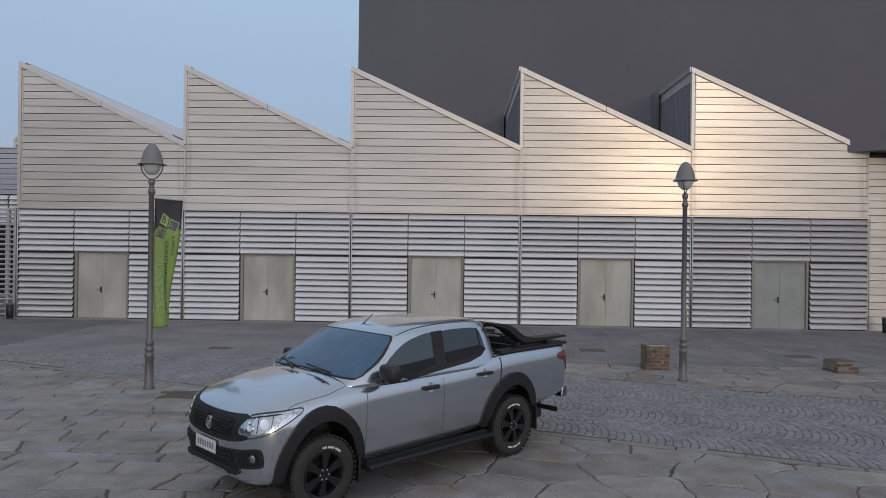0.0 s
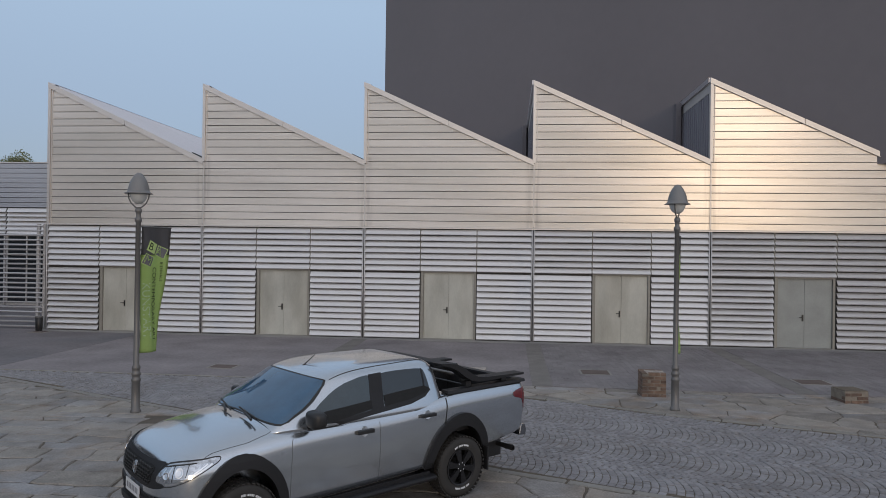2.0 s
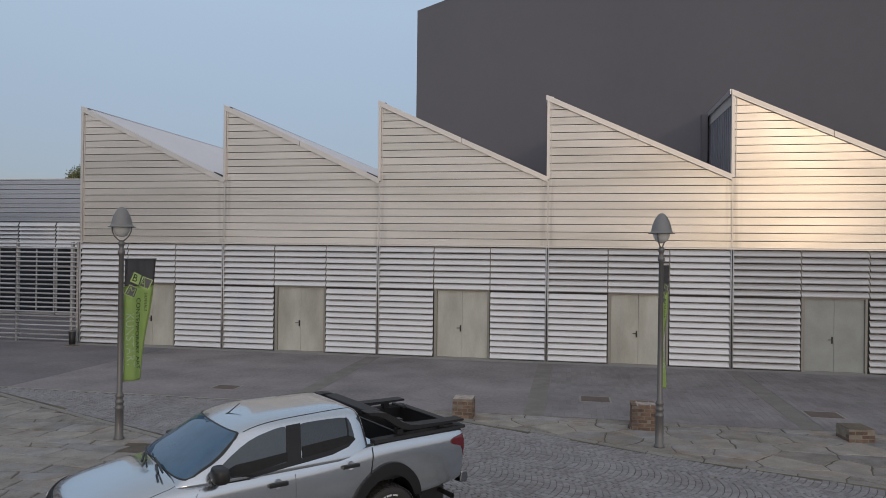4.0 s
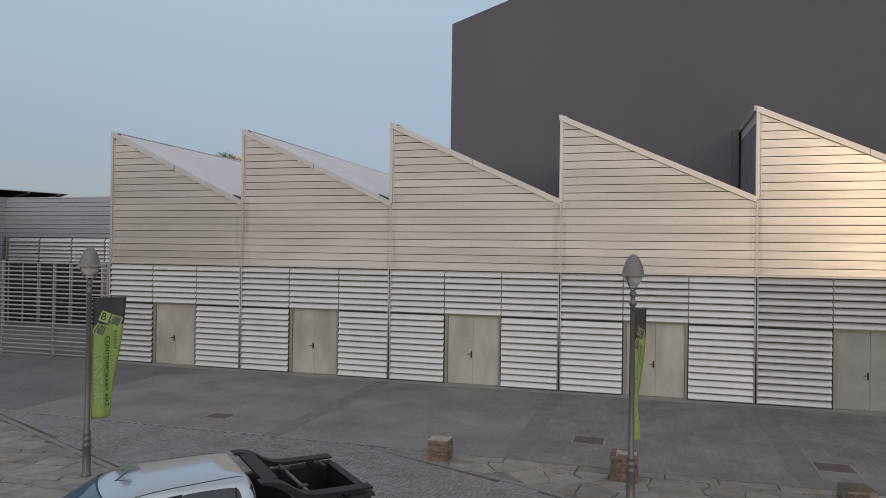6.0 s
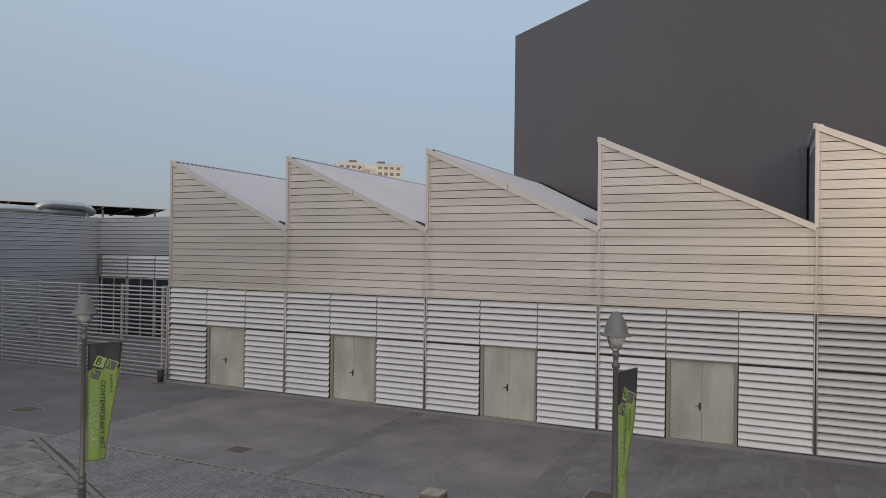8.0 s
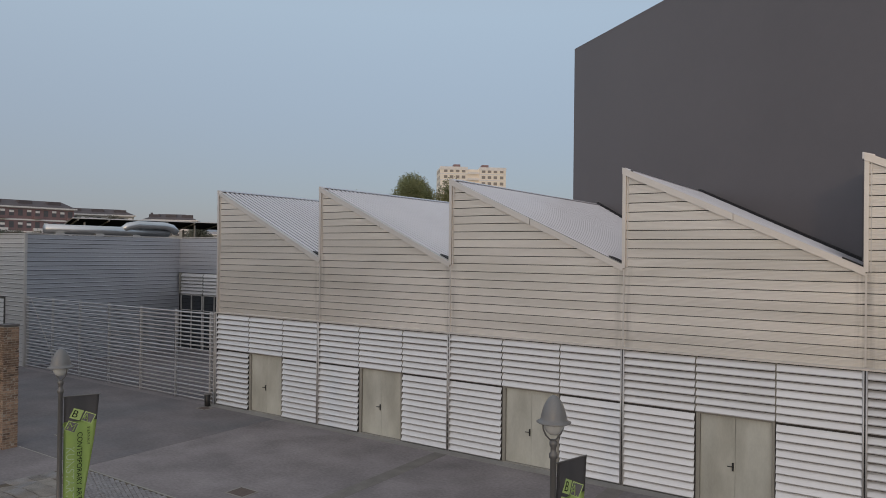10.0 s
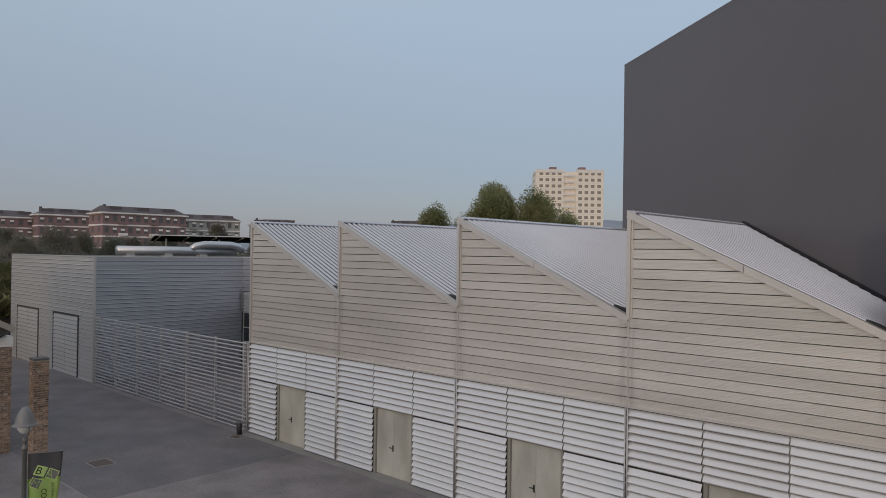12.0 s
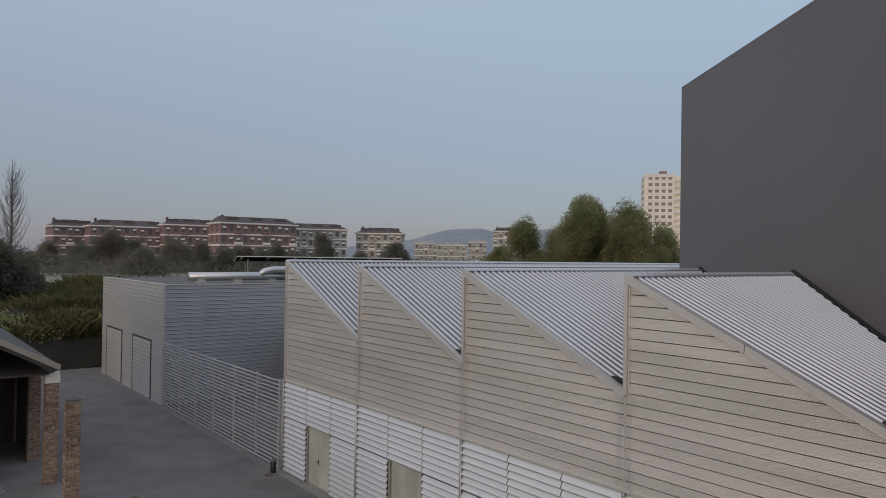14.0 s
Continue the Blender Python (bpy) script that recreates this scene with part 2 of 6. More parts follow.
def strip(bm, profile, x_left, x_right):
    """A profile of (y, z) drawn out along x, its ends at x_left(z) and x_right(z)."""
    a = [bm.verts.new((x_left(z), y, z)) for y, z in profile]
    b = [bm.verts.new((x_right(z), y, z)) for y, z in profile]
    fs = []
    for i in range(len(a) - 1):
        if (b[i].co - a[i].co).length + (b[i + 1].co - a[i + 1].co).length > 1e-4:
            fs.append(bm.faces.new((a[i], b[i], b[i + 1], a[i + 1])))
    return fs


def clip(poly, px, py, nx, ny):
    """Keeps the part of a flat polygon on the side of the line through (px, py) to which (nx, ny) points."""
    out = []
    for i in range(len(poly)):
        a, b = poly[i], poly[(i + 1) % len(poly)]
        da, db = (a[0] - px) * nx + (a[1] - py) * ny, (b[0] - px) * nx + (b[1] - py) * ny
        if da >= 0:
            out.append(a)
        if (da >= 0) != (db >= 0):
            t = da / (da - db)
            out.append((a[0] + t * (b[0] - a[0]), a[1] + t * (b[1] - a[1])))
    return out


def area(poly):
    return 0.5 * abs(sum(poly[i][0] * poly[(i + 1) % len(poly)][1] - poly[(i + 1) % len(poly)][0] * poly[i][1] for i in range(len(poly))))


# ---- plan of the hall ----
Y = 25.46                      # outer face of the hall's front
X0, BAY, BAYS = -16.65, 6.0, 5
TIP, VALLEY, BAND, HEAD = 9.19, 6.30, 3.94, 2.41
XEND = X0 + BAY * BAYS + 0.15
# no two bays are quite alike: west edge, width, height of tip and of valley
BAY_X = [X0 + BAY * k for k in range(BAYS)] + [XEND]
TIPS = (9.19, 9.09, 9.09, 9.11, 9.14)
VALLEYS = (6.34, 6.29, 6.305, 6.34, 6.31)
DOOR = [(2.06, 4.02)] * 4 + [(2.14, 4.12)]     # sides of the doorway in each bay
CX, CY, CTOP = -6.69, 40.33, 17.46          # near corner of the dark hall behind
DWAY = Vector((0.794, -0.608, 0))


def roof_z(x):
    k = min(max(int((x - X0) // BAY), 0), BAYS - 1)
    return TIPS[k] - (TIPS[k] - VALLEYS[k]) / (BAY_X[k + 1] - BAY_X[k]) * (x - BAY_X[k])


# ---- ground ----
bm = bmesh.new()
bmesh.ops.create_grid(bm, x_segments=40, y_segments=40, size=2500)
bmesh.ops.translate(bm, verts=bm.verts[:], vec=(0, 0, -0.14))
ground = tagged(part("ground", bm, "soil"), "dry grass and soil reaching far to the hills", "ground", kind="structure")

EDGE = 17.35                   # the yard's asphalt begins here
bm = bmesh.new()
box(bm, -62, 60, EDGE, 62, -0.13, 0.0)
box(bm, -62, -12.9, -40, EDGE, -0.13, -0.002)
yard = tagged(part("asphalt_yard", bm, "asphalt"), "worn grey asphalt yard with patches and faint joints", "asphalt", kind="structure")
bm = boxed(-12.9, 40, -30, EDGE, -0.13, -0.011)
paving = tagged(part("stone_pavement", bm, "bed"), "old stone slabs and setts with sandy joints", "pavement", kind="structure")

M["patch"] = mat("repaired_asphalt", (0.189, 0.177, 0.166), 0.85, 0.0, 0.3, 0.5, 0.2, bump=0.004, bump_size=60)
M["new_asphalt"] = mat("smooth_asphalt", (0.202, 0.185, 0.195), 0.85, 0.0, 0.34, 0.9, 0.32, bump=0.003, bump_size=60, tint=(0.148, 0.143, 0.148))
M["dark_asphalt"] = mat("dark_asphalt", (0.180, 0.165, 0.171), 0.88, 0.0, 0.32, 1.6, 0.28, bump=0.003, bump_size=60, tint=(0.148, 0.146, 0.157))
M["streaked"] = mat("streaked_asphalt", (0.226, 0.205, 0.213), 0.85, 0.0, 0.22, 0.6, 0.34, bump=0.004, bump_size=60, stretch=(2.6, 0.6, 1), tint=(0.158, 0.150, 0.150))
M["concrete"] = mat("concrete_edge", (0.27, 0.262, 0.25), 0.85, 0.0, 0.2, 0.8, 0.1, bump=0.003, bump_size=40)
for x in (-4.65, 1.35, 7.35):
    part("trench_patch", boxed(x - 0.24, x + 0.24, EDGE + 0.02, 25.0, -0.02, 0.005), "patch", yard, "darker strip of repaired asphalt")
part("asphalt_field", boxed(7.6, 30.0, EDGE + 0.02, 25.0, -0.02, 0.004), "new_asphalt", yard, "smoother asphalt field")
part("asphalt_field", boxed(1.6, 7.1, EDGE + 0.02, 25.0, -0.02, 0.004), "streaked", yard, "streaked asphalt field")
part("asphalt_field", boxed(-33.0, -12.6, EDGE + 0.02, 25.0, -0.02, 0.004), "dark_asphalt", yard, "newer dark asphalt field")
part("asphalt_field", boxed(-32.9, -16.9, 25.55, 35.1, -0.02, 0.003), "dark_asphalt", yard, "dark asphalt of the fenced court")
part("asphalt_field", boxed(-49.5, -33.06, EDGE + 0.02, 25.0, -0.02, 0.003), "dark_asphalt", yard, "newer dark asphalt field")
# courses of worn blocks laid towards the wall in the two right-hand fields
M["block"] = mat("worn_paving_block", (0.212, 0.199, 0.202), 0.82, 0.0, 0.28, 0.9, 0.22, bump=0.003, bump_size=60, each=0.085, tint=(0.173, 0.157, 0.164))
blocks, brnd = [], random.Random(16)
for xa, xb in ((1.62, 7.08), (7.62, 13.5)):
    x = xa
    while x < xb - 0.08:
        wb, y = brnd.uniform(0.13, 0.17), EDGE + 0.03 - brnd.uniform(0, 0.3)
        while y < 24.98:
            lb, top = brnd.uniform(0.34, 0.56), 0.0075 + brnd.uniform(-0.0018, 0.0022)
            y0, y1 = max(y, EDGE + 0.03), min(y + lb - 0.010, 24.99)
            if y1 - y0 > 0.06:
                blocks.append((x, x + wb - 0.009, y0, y1, -0.01, top))
            y += lb
        x += wb
blocks.sort(key=lambda q: (q[0] - 5.5) ** 2 + (q[2] - EDGE) ** 2)
for q in blocks[:300]:
    part("paving_block", boxed(*q), "block", yard)
bm = bmesh.new()
for q in blocks[300:]:
    box(bm, *q)
tagged(part("paving_blocks_beyond", bm, "block", yard, "worn paving blocks in long courses"), kind="stuff")
part("wall_strip", boxed(-16.8, 30.0, 25.0, 25.5, -0.02, 0.010), "concrete", yard, "narrow concrete strip along the wall")

# ---- the hall's front wall ----
# water running from the valleys has left dark streaks along the bay joints
nt = M["clad"].node_tree
bs = nt.nodes["Principled BSDF"]
geo, xyz, streak = nt.nodes.new("ShaderNodeNewGeometry"), nt.nodes.new("ShaderNodeSeparateXYZ"), nt.nodes.new("ShaderNodeTexNoise")
nt.links.new(geo.outputs["Position"], xyz.inputs[0])
runs = nt.nodes.new("ShaderNodeMapping")
runs.inputs["Scale"].default_value = (9.0, 1.0, 0.55)
nt.links.new(geo.outputs["Position"], runs.inputs["Vector"])
nt.links.new(runs.outputs[0], streak.inputs["Vector"])
streak.inputs["Scale"].default_value, streak.inputs["Detail"].default_value = 1.0, 4


def stain_math(op, a, c):
    k = nt.nodes.new("ShaderNodeMath")
    k.operation = op
    for i, v in enumerate((a, c)):
        if isinstance(v, (int, float)):
            k.inputs[i].default_value = v
        else:
            nt.links.new(v, k.inputs[i])
    return k.outputs[0]


def stain_range(v, a, b):
    k = nt.nodes.new("ShaderNodeMapRange")
    k.interpolation_type = "SMOOTHSTEP"
    k.inputs[1].default_value, k.inputs[2].default_value = a, b
    nt.links.new(v, k.inputs[0])
    return k.outputs[0]


off_joint = stain_math("PINGPONG", stain_math("SUBTRACT", xyz.outputs["X"], BAY_X[1]), (BAY_X[4] - BAY_X[1]) / 6)
near = stain_math("MULTIPLY", stain_math("SUBTRACT", 1.0, stain_range(off_joint, 0.02, 0.38)), stain_range(streak.outputs["Fac"], 0.30, 0.70))
wall_only = stain_math("MULTIPLY", stain_math("GREATER_THAN", xyz.outputs["X"], X0 + 1.0), stain_math("LESS_THAN", xyz.outputs["Z"], 6.45))
dim = nt.nodes.new("ShaderNodeVectorMath")
dim.operation = "SCALE"
nt.links.new(bs.inputs["Base Color"].links[0].from_socket, dim.inputs[0])
nt.links.new(stain_math("SUBTRACT", 1.0, stain_math("MULTIPLY", stain_math("MULTIPLY", near, wall_only), 0.26)), dim.inputs["Scale"])
nt.links.new(dim.outputs[0], bs.inputs["Base Color"])

wall = thing("wall_front", "sawtooth hall front of silver cladding above aluminium louvres", "wall", kind="structure")
bm = bmesh.new()
for k in range(BAYS):
    xl, xr = BAY_X[k], BAY_X[k + 1]
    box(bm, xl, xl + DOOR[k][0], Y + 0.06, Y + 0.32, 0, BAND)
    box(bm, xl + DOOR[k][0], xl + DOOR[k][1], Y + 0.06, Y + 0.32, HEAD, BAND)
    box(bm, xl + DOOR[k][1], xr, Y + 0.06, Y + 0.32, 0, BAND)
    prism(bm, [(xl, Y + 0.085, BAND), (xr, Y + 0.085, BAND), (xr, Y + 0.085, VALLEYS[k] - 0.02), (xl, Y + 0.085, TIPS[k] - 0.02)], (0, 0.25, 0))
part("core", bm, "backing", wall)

COURSE = (TIP - BAND) / 20
# a plank's section: proud lower lip, six fine ribs, narrow dark joint above
PROFILE = [(0.036, 0.0005), (-0.008, 0.001), (-0.014, 0.006), (-0.014, 0.016), (0.0, 0.026)]
for rib in range(6):
    z = 0.040 + 0.033 * rib
    PROFILE += [(0.0, z), (-0.0045, z + 0.004), (-0.0045, z + 0.012), (0.0, z + 0.016)]
PROFILE += [(0.0, COURSE - 0.021), (0.044, COURSE - 0.017)]
for k in range(BAYS):
    xl, width = BAY_X[k], BAY_X[k + 1] - BAY_X[k]
    slope = (TIPS[k] - VALLEYS[k]) / width
    for c in range(20):
        z0 = BAND + COURSE * c
        prof = [(Y + y, z0 + z) for y, z in PROFILE]
        if z0 > TIPS[k] - 0.05:
            continue
        bm = bmesh.new()
        strip(bm, prof, lambda z: xl + 0.012, lambda z: xl + min(width - 0.012, max(0.013, (TIPS[k] - z) / slope)))
        lean, twist = random.uniform(-0.0012, 0.0012), random.uniform(-0.0006, 0.0006) + (0.0, 0.001, -0.0012, 0.0008, -0.002)[k]
        for v in bm.verts:                 # no two planks lie quite flat
            v.co.y += 0.006 + lean * (v.co.z - z0) / COURSE + twist * (v.co.x - xl - BAY / 2)
        part("plank", bm, "clad", wall)

# cornice, slope flashings and corner posts
bm = bmesh.new()
prism(bm, [(X0 - 0.05, Y - 0.07, BAND - 0.02), (X0 - 0.05, Y - 0.07, BAND + 0.02), (X0 - 0.05, Y + 0.05, BAND + 0.06), (X0 - 0.05, Y + 0.05, BAND - 0.02)], (XEND - X0 + 0.1, 0, 0))
part("cornice", bm, "trim", wall)
for k in range(BAYS):
    xl, width, fall = BAY_X[k], BAY_X[k + 1] - BAY_X[k], TIPS[k] - VALLEYS[k]
    for a, b in ((0.0, 0.5), (0.503, 1.0)):
        p, q = (xl - 0.06 + (width + 0.04) * a, TIPS[k] + 0.05 - fall * a), (xl - 0.06 + (width + 0.04) * b, TIPS[k] + 0.05 - fall * b)
        bm = bmesh.new()
        w = 0.17
        prism(bm, [(p[0], Y - 0.05, p[1]), (q[0], Y - 0.05, q[1]), (q[0], Y - 0.05, q[1] - w), (p[0], Y - 0.05, p[1] - w)], (0, 0.18, 0))
        part("slope_flashing", bm, "trim", wall)
        bm = bmesh.new()
        prism(bm, [(p[0], Y - 0.062, p[1] - w + 0.004), (q[0], Y - 0.062, q[1] - w + 0.004), (q[0], Y - 0.062, q[1] - w - 0.020), (p[0], Y - 0.062, p[1] - w - 0.020)], (0, 0.07, 0))
        part("drip_edge", bm, "trim", wall)
    part("corner_flashing", boxed(xl - 0.055, xl + 0.05, Y - 0.045, Y + 0.14, VALLEYS[k - 1] - 0.05 if k else BAND + 0.03, TIPS[k] - 0.05, bevel=0.006), "trim", wall)

for k in range(BAYS):
    xl = BAY_X[k]
    part("corner_bead", boxed(xl + 0.085, xl + 0.112, Y - 0.022, Y + 0.03, VALLEYS[k - 1] - 0.05 if k else BAND + 0.03, TIPS[k] - 0.20), "trim", wall)
    if k:
        part("joint_cover", boxed(xl - 0.022, xl + 0.022, Y - 0.014, Y + 0.03, BAND + 0.07, VALLEYS[k - 1] - 0.08), "trim", wall)

# louvres
def slat_mesh(width, pitch):
    bm = bmesh.new()
    prof = [(0.028, pitch * 0.875), (-0.018, pitch * 0.46), (-0.060, pitch * 0.15), (-0.066, pitch * 0.115), (-0.052, pitch * 0.0), (-0.046, pitch * 0.0), (-0.044, pitch * 0.12), (0.028, pitch * 0.76)]
    prism(bm, [(0, y, z) for y, z in prof], (width, 0, 0))
    me = bpy.data.meshes.new("slat")
    bm.to_mesh(me)
    bm.free()
    return me


OPEN = {4: 7.0, (0, 0, 0): 6.0, (3, 0, 1): 3.0, (3, 1, 1): 3.0}       # degrees by which some louvres stand further open
UP, LOW = (BAND - 0.03 - HEAD) / 7, (HEAD - 0.085) / 11
for k in range(BAYS):
    sides = (0.035, DOOR[k][0] - 0.005, DOOR[k][1] + 0.035, BAY_X[k + 1] - BAY_X[k])
    for c in range(3):
        x, wide = BAY_X[k] + sides[c], sides[c + 1] - sides[c] - 0.035
        slat_up, slat_low = slat_mesh(wide, UP), slat_mesh(wide, LOW)
        for i in range(7):
            linked("slat", slat_up, "slat", wall, at=pose(x, Y - 0.01, HEAD + UP * i, random.uniform(-0.6, 0.6) - OPEN.get((k, c, 1), OPEN.get(k, 0))))
        if c != 1:
            for i in range(11):
                linked("slat", slat_low, "slat", wall, at=pose(x, Y - 0.01, 0.04 + LOW * i, random.uniform(-0.6, 0.6) - OPEN.get((k, c, 0), OPEN.get(k, 0))))
for k in range(BAYS + 1):
    x = BAY_X[k]
    for dx in ((-0.035, 0.035) if 0 < k < BAYS else (0.0,)):
        bm = bmesh.new()
        tube(bm, [(x + dx, Y - 0.058, 0.0), (x + dx, Y - 0.058, BAND - 0.03)], 0.024, 8)
        part("mullion", bm, "post_grey", wall, smooth=True)
for k in range(BAYS):
    for c in (DOOR[k][0] - 0.01, DOOR[k][1] + 0.015):
        part("mullion", boxed(BAY_X[k] + c - 0.02, BAY_X[k] + c + 0.02, Y - 0.005, Y + 0.06, HEAD, BAND - 0.03), "frame", wall)

# doors
def double_door(i, x, leaf):
    d = thing("door_%d" % i, "closed double door of painted steel with a black lever handle", "door", "doors of the hall", "structure", pose(x, Y, 0))
    bm = bmesh.new()
    box(bm, 0.0, 0.10, 0.0, 0.16, 0, HEAD)
    box(bm, 1.89, 1.96, 0.0, 0.16, 0, HEAD)
    box(bm, 0.10, 1.89, 0.0, 0.16, HEAD - 0.05, HEAD)
    part("door_frame", bm, "frame", d)
    for a, b in ((0.105, 0.992), (0.998, 1.885)):
        part("leaf", boxed(a, b, 0.07, 0.12, 0.03, HEAD - 0.055, bevel=0.006), leaf, d)
    bm = bmesh.new()
    box(bm, 0.915, 0.965, 0.052, 0.07, 0.93, 1.15)
    tube(bm, [(0.94, 0.06, 1.06), (0.94, 0.005, 1.06), (0.92, 0.0, 1.06), (0.81, 0.0, 1.055)], 0.013, 8)
    part("handle", bm, "black", d, "black lever handle")
    part("threshold", boxed(0.0, 1.96, -0.05, 0.16, 0.0, 0.025), "kerb", d)


for k in range(BAYS):
    double_door(k + 1, BAY_X[k] + DOOR[k][0], "door_green" if k == 4 else "door")

# ---- roofs of the bays ----
RIB = 0.25
for k in range(BAYS):
    xl, width, tip, valley = BAY_X[k], BAY_X[k + 1] - BAY_X[k], TIPS[k], VALLEYS[k]
    slope = (tip - valley) / width
    y1 = 58.0 if k < 2 else 42.0
    r = thing("sawtooth_roof", "corrugated grey metal roof slope of a sawtooth bay", "roof", "sawtooth roofs", "structure")
    bm = bmesh.new()
    n = int((y1 - Y - 0.1) / RIB)
    rows = []
    for i in range(n):
        y = Y + 0.10 + RIB * i
        for dy, dz in ((0.0, 0.0), (0.13, 0.0), (0.160, 0.045), (0.220, 0.045)):
            rows.append([bm.verts.new((xl - 0.05 + (width - 0.15) * a, y + dy, tip + 0.03 - slope * (width - 0.15) * a + dz)) for a in (0, 1)])
    for a, b in zip(rows, rows[1:]):
        bm.faces.new((a[0], a[1], b[1], b[0]))
    bm.faces.ensure_lookup_table()
    for i, f in enumerate(bm.faces):          # pans and rear rib flanks are painted darker, as if shaded
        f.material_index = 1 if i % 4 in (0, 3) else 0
    part("roof_sheet", bm, ("roof", "roof_shade"), r)
    bm = bmesh.new()
    prism(bm, [(xl - 0.1, Y + 0.05, tip + 0.07), (xl + 0.16, Y + 0.05, tip - 0.005), (xl + 0.16, Y + 0.05, tip - 0.03), (xl - 0.1, Y + 0.05, tip - 0.1)], (0, y1 - Y - 0.1, 0))
    part("ridge_cap", bm, "roof", r)
    bm = bmesh.new()
    box(bm, xl - 0.02, xl + 0.05, Y + 0.14, y1, tip - 0.42, tip - 0.03)
    part("fascia", bm, "trim", r)
    bm = bmesh.new()
    for i in range(int((y1 - Y) / 0.30)):
        box(bm, xl + 0.0, xl + 0.03, Y + 0.15 + 0.3 * i, Y + 0.15 + 0.3 * i + 0.26, valley - 0.1, tip - 0.42)
        box(bm, xl - 0.02, xl + 0.03, Y + 0.15 + 0.3 * i + 0.26, Y + 0.45 + 0.3 * i, valley - 0.1, tip - 0.42)
    part("ribbed_panel", bm, "panel", r)
    bm = bmesh.new()
    prism(bm, [(xl + width - 0.34, Y + 0.16, valley + 0.02), (xl + width - 0.01, Y + 0.16, valley + 0.02), (xl + width - 0.01, Y + 0.16, valley - 0.2), (xl + width - 0.34, Y + 0.16, valley - 0.2)], (0, y1 - Y - 0.2, 0))
    part("gutter", bm, "dark_flash", r)

    # solid dark piece painting the shaded open end of the sheet above the valley
    bm = bmesh.new()
    prism(bm, [(xl + width - 0.52, Y + 0.14, valley + 0.265), (xl + width - 0.12, Y + 0.14, valley + 0.075), (xl + width - 0.12, Y + 0.32, valley + 0.075), (xl + width - 0.30, Y + 0.44, valley + 0.16), (xl + width - 0.46, Y + 0.30, valley + 0.235)], (0, 0, 0.055))
    part("valley_outlet", bm, "dark_flash", r, "dark piece standing for the shaded gap at the low end of the sheet")

# unseen plain walls added south of the camera to block low sunlight
tagged(part("wall_opposite", boxed(-120, 40, -74, -70, 0, 4.5), "pale_plaster"), "unseen plain rendered wall added to the south to block low light", "wall", kind="structure")
tagged(part("wall_opposite", boxed(40, 95, -84, -70, 0, 8.0), "pale_plaster"), "unseen plain block added to the south to block low light", "wall", kind="structure")

# sides of the hall
side = tagged(part("wall_side", boxed(X0 - 0.02, X0 + 0.2, Y + 0.14, 58, 0, VALLEY), "clad"), "silver clad side of the hall", "wall", kind="structure")
tagged(part("wall_back", boxed(X0, CX, 57.8, 58, 0, VALLEY), "clad"), "silver clad back of the hall", "wall", kind="structure")

# lower annexe beyond the last bay
annexe = thing("wall_annexe", "lower annexe wall of weathered horizontal silver cladding", "wall", kind="structure")
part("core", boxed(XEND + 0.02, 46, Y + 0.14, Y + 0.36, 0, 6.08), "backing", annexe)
for c in range(24):
    z0 = 6.1 / 24 * c
    bm = bmesh.new()
    strip(bm, [(Y + 0.10 + y, z0 + z * (6.1 / 24 / COURSE)) for y, z in PROFILE], lambda z: XEND + 0.02, lambda z: 46)
    part("plank", bm, "clad", annexe)
part("roof_deck", boxed(XEND + 0.02, 46, Y + 0.4, 60, 5.85, 5.95), "roof", annexe)
part("coping", boxed(XEND + 0.02, 46, Y + 0.04, Y + 0.4, 6.08, 6.16), "dark_flash", annexe)

# ---- the tall dark hall behind ----
A = Vector((CX, CY, 0))
B = A + DWAY * 24.0
bm = bmesh.new()
outline = [A, B, Vector((46, B.y + 1.0, 0)), Vector((46, 75, 0)), Vector((CX + 20, 75, 0)), A + Vector((0.614, 0.789, 0)) * 30]
prism(bm, outline, (0, 0, CTOP))
dark = tagged(part("dark_hall", bm, "dark_wall"), "tall windowless hall rendered in anthracite grey", "building", kind="structure")
up = Vector((0, 0, 6.25))                # its front runs on over the annexe's roof
bm = bmesh.new()
prism(bm, [B + up, B + DWAY * 9 + up, B + DWAY * 9 + Vector((0.614, 0.789, 0)) * 9 + up, B + Vector((0.614, 0.789, 0)) * 9 + up], (0, 0, CTOP - 6.25))
part("upper_storey", bm, "dark_wall", dark)
bm = bmesh.new()
nrm = Vector((-0.614, -0.789, 0))
prism(bm, [A + nrm * 0.004 + Vector((0, 0, CTOP)), B + nrm * 0.004 + Vector((0, 0, CTOP)), B - nrm * 0.3 + Vector((0, 0, CTOP)), A - nrm * 0.3 + Vector((0, 0, CTOP))], (0, 0, 0.07))
part("coping", bm, "dark_wall", dark)
for k in range(2, BAYS):
    xl, xr = max(BAY_X[k], CX + 0.1), min(BAY_X[k + 1], 12.2)
    p = [Vector((x, CY + (x - CX) * DWAY.y / DWAY.x, roof_z(x + (0.01 if x == xl else -0.01)))) for x in (xl, xr)]
    bm = bmesh.new()
    prism(bm, [p[0] + nrm * 0.12 + Vector((0, 0, 0.02)), p[1] + nrm * 0.12 + Vector((0, 0, 0.02)), p[1] + nrm * 0.12 + Vector((0, 0, 0.15)), p[0] + nrm * 0.12 + Vector((0, 0, 0.15))], -nrm * 0.2)
    part("flashing", bm, "dark_flash", dark)
    if k > 2:
        part("pier", boxed(xl - 0.30, xl - 0.10, p[0].y - 0.22, p[0].y + 0.8, 5.5, TIPS[k] + 0.02), "dark_wall", dark)

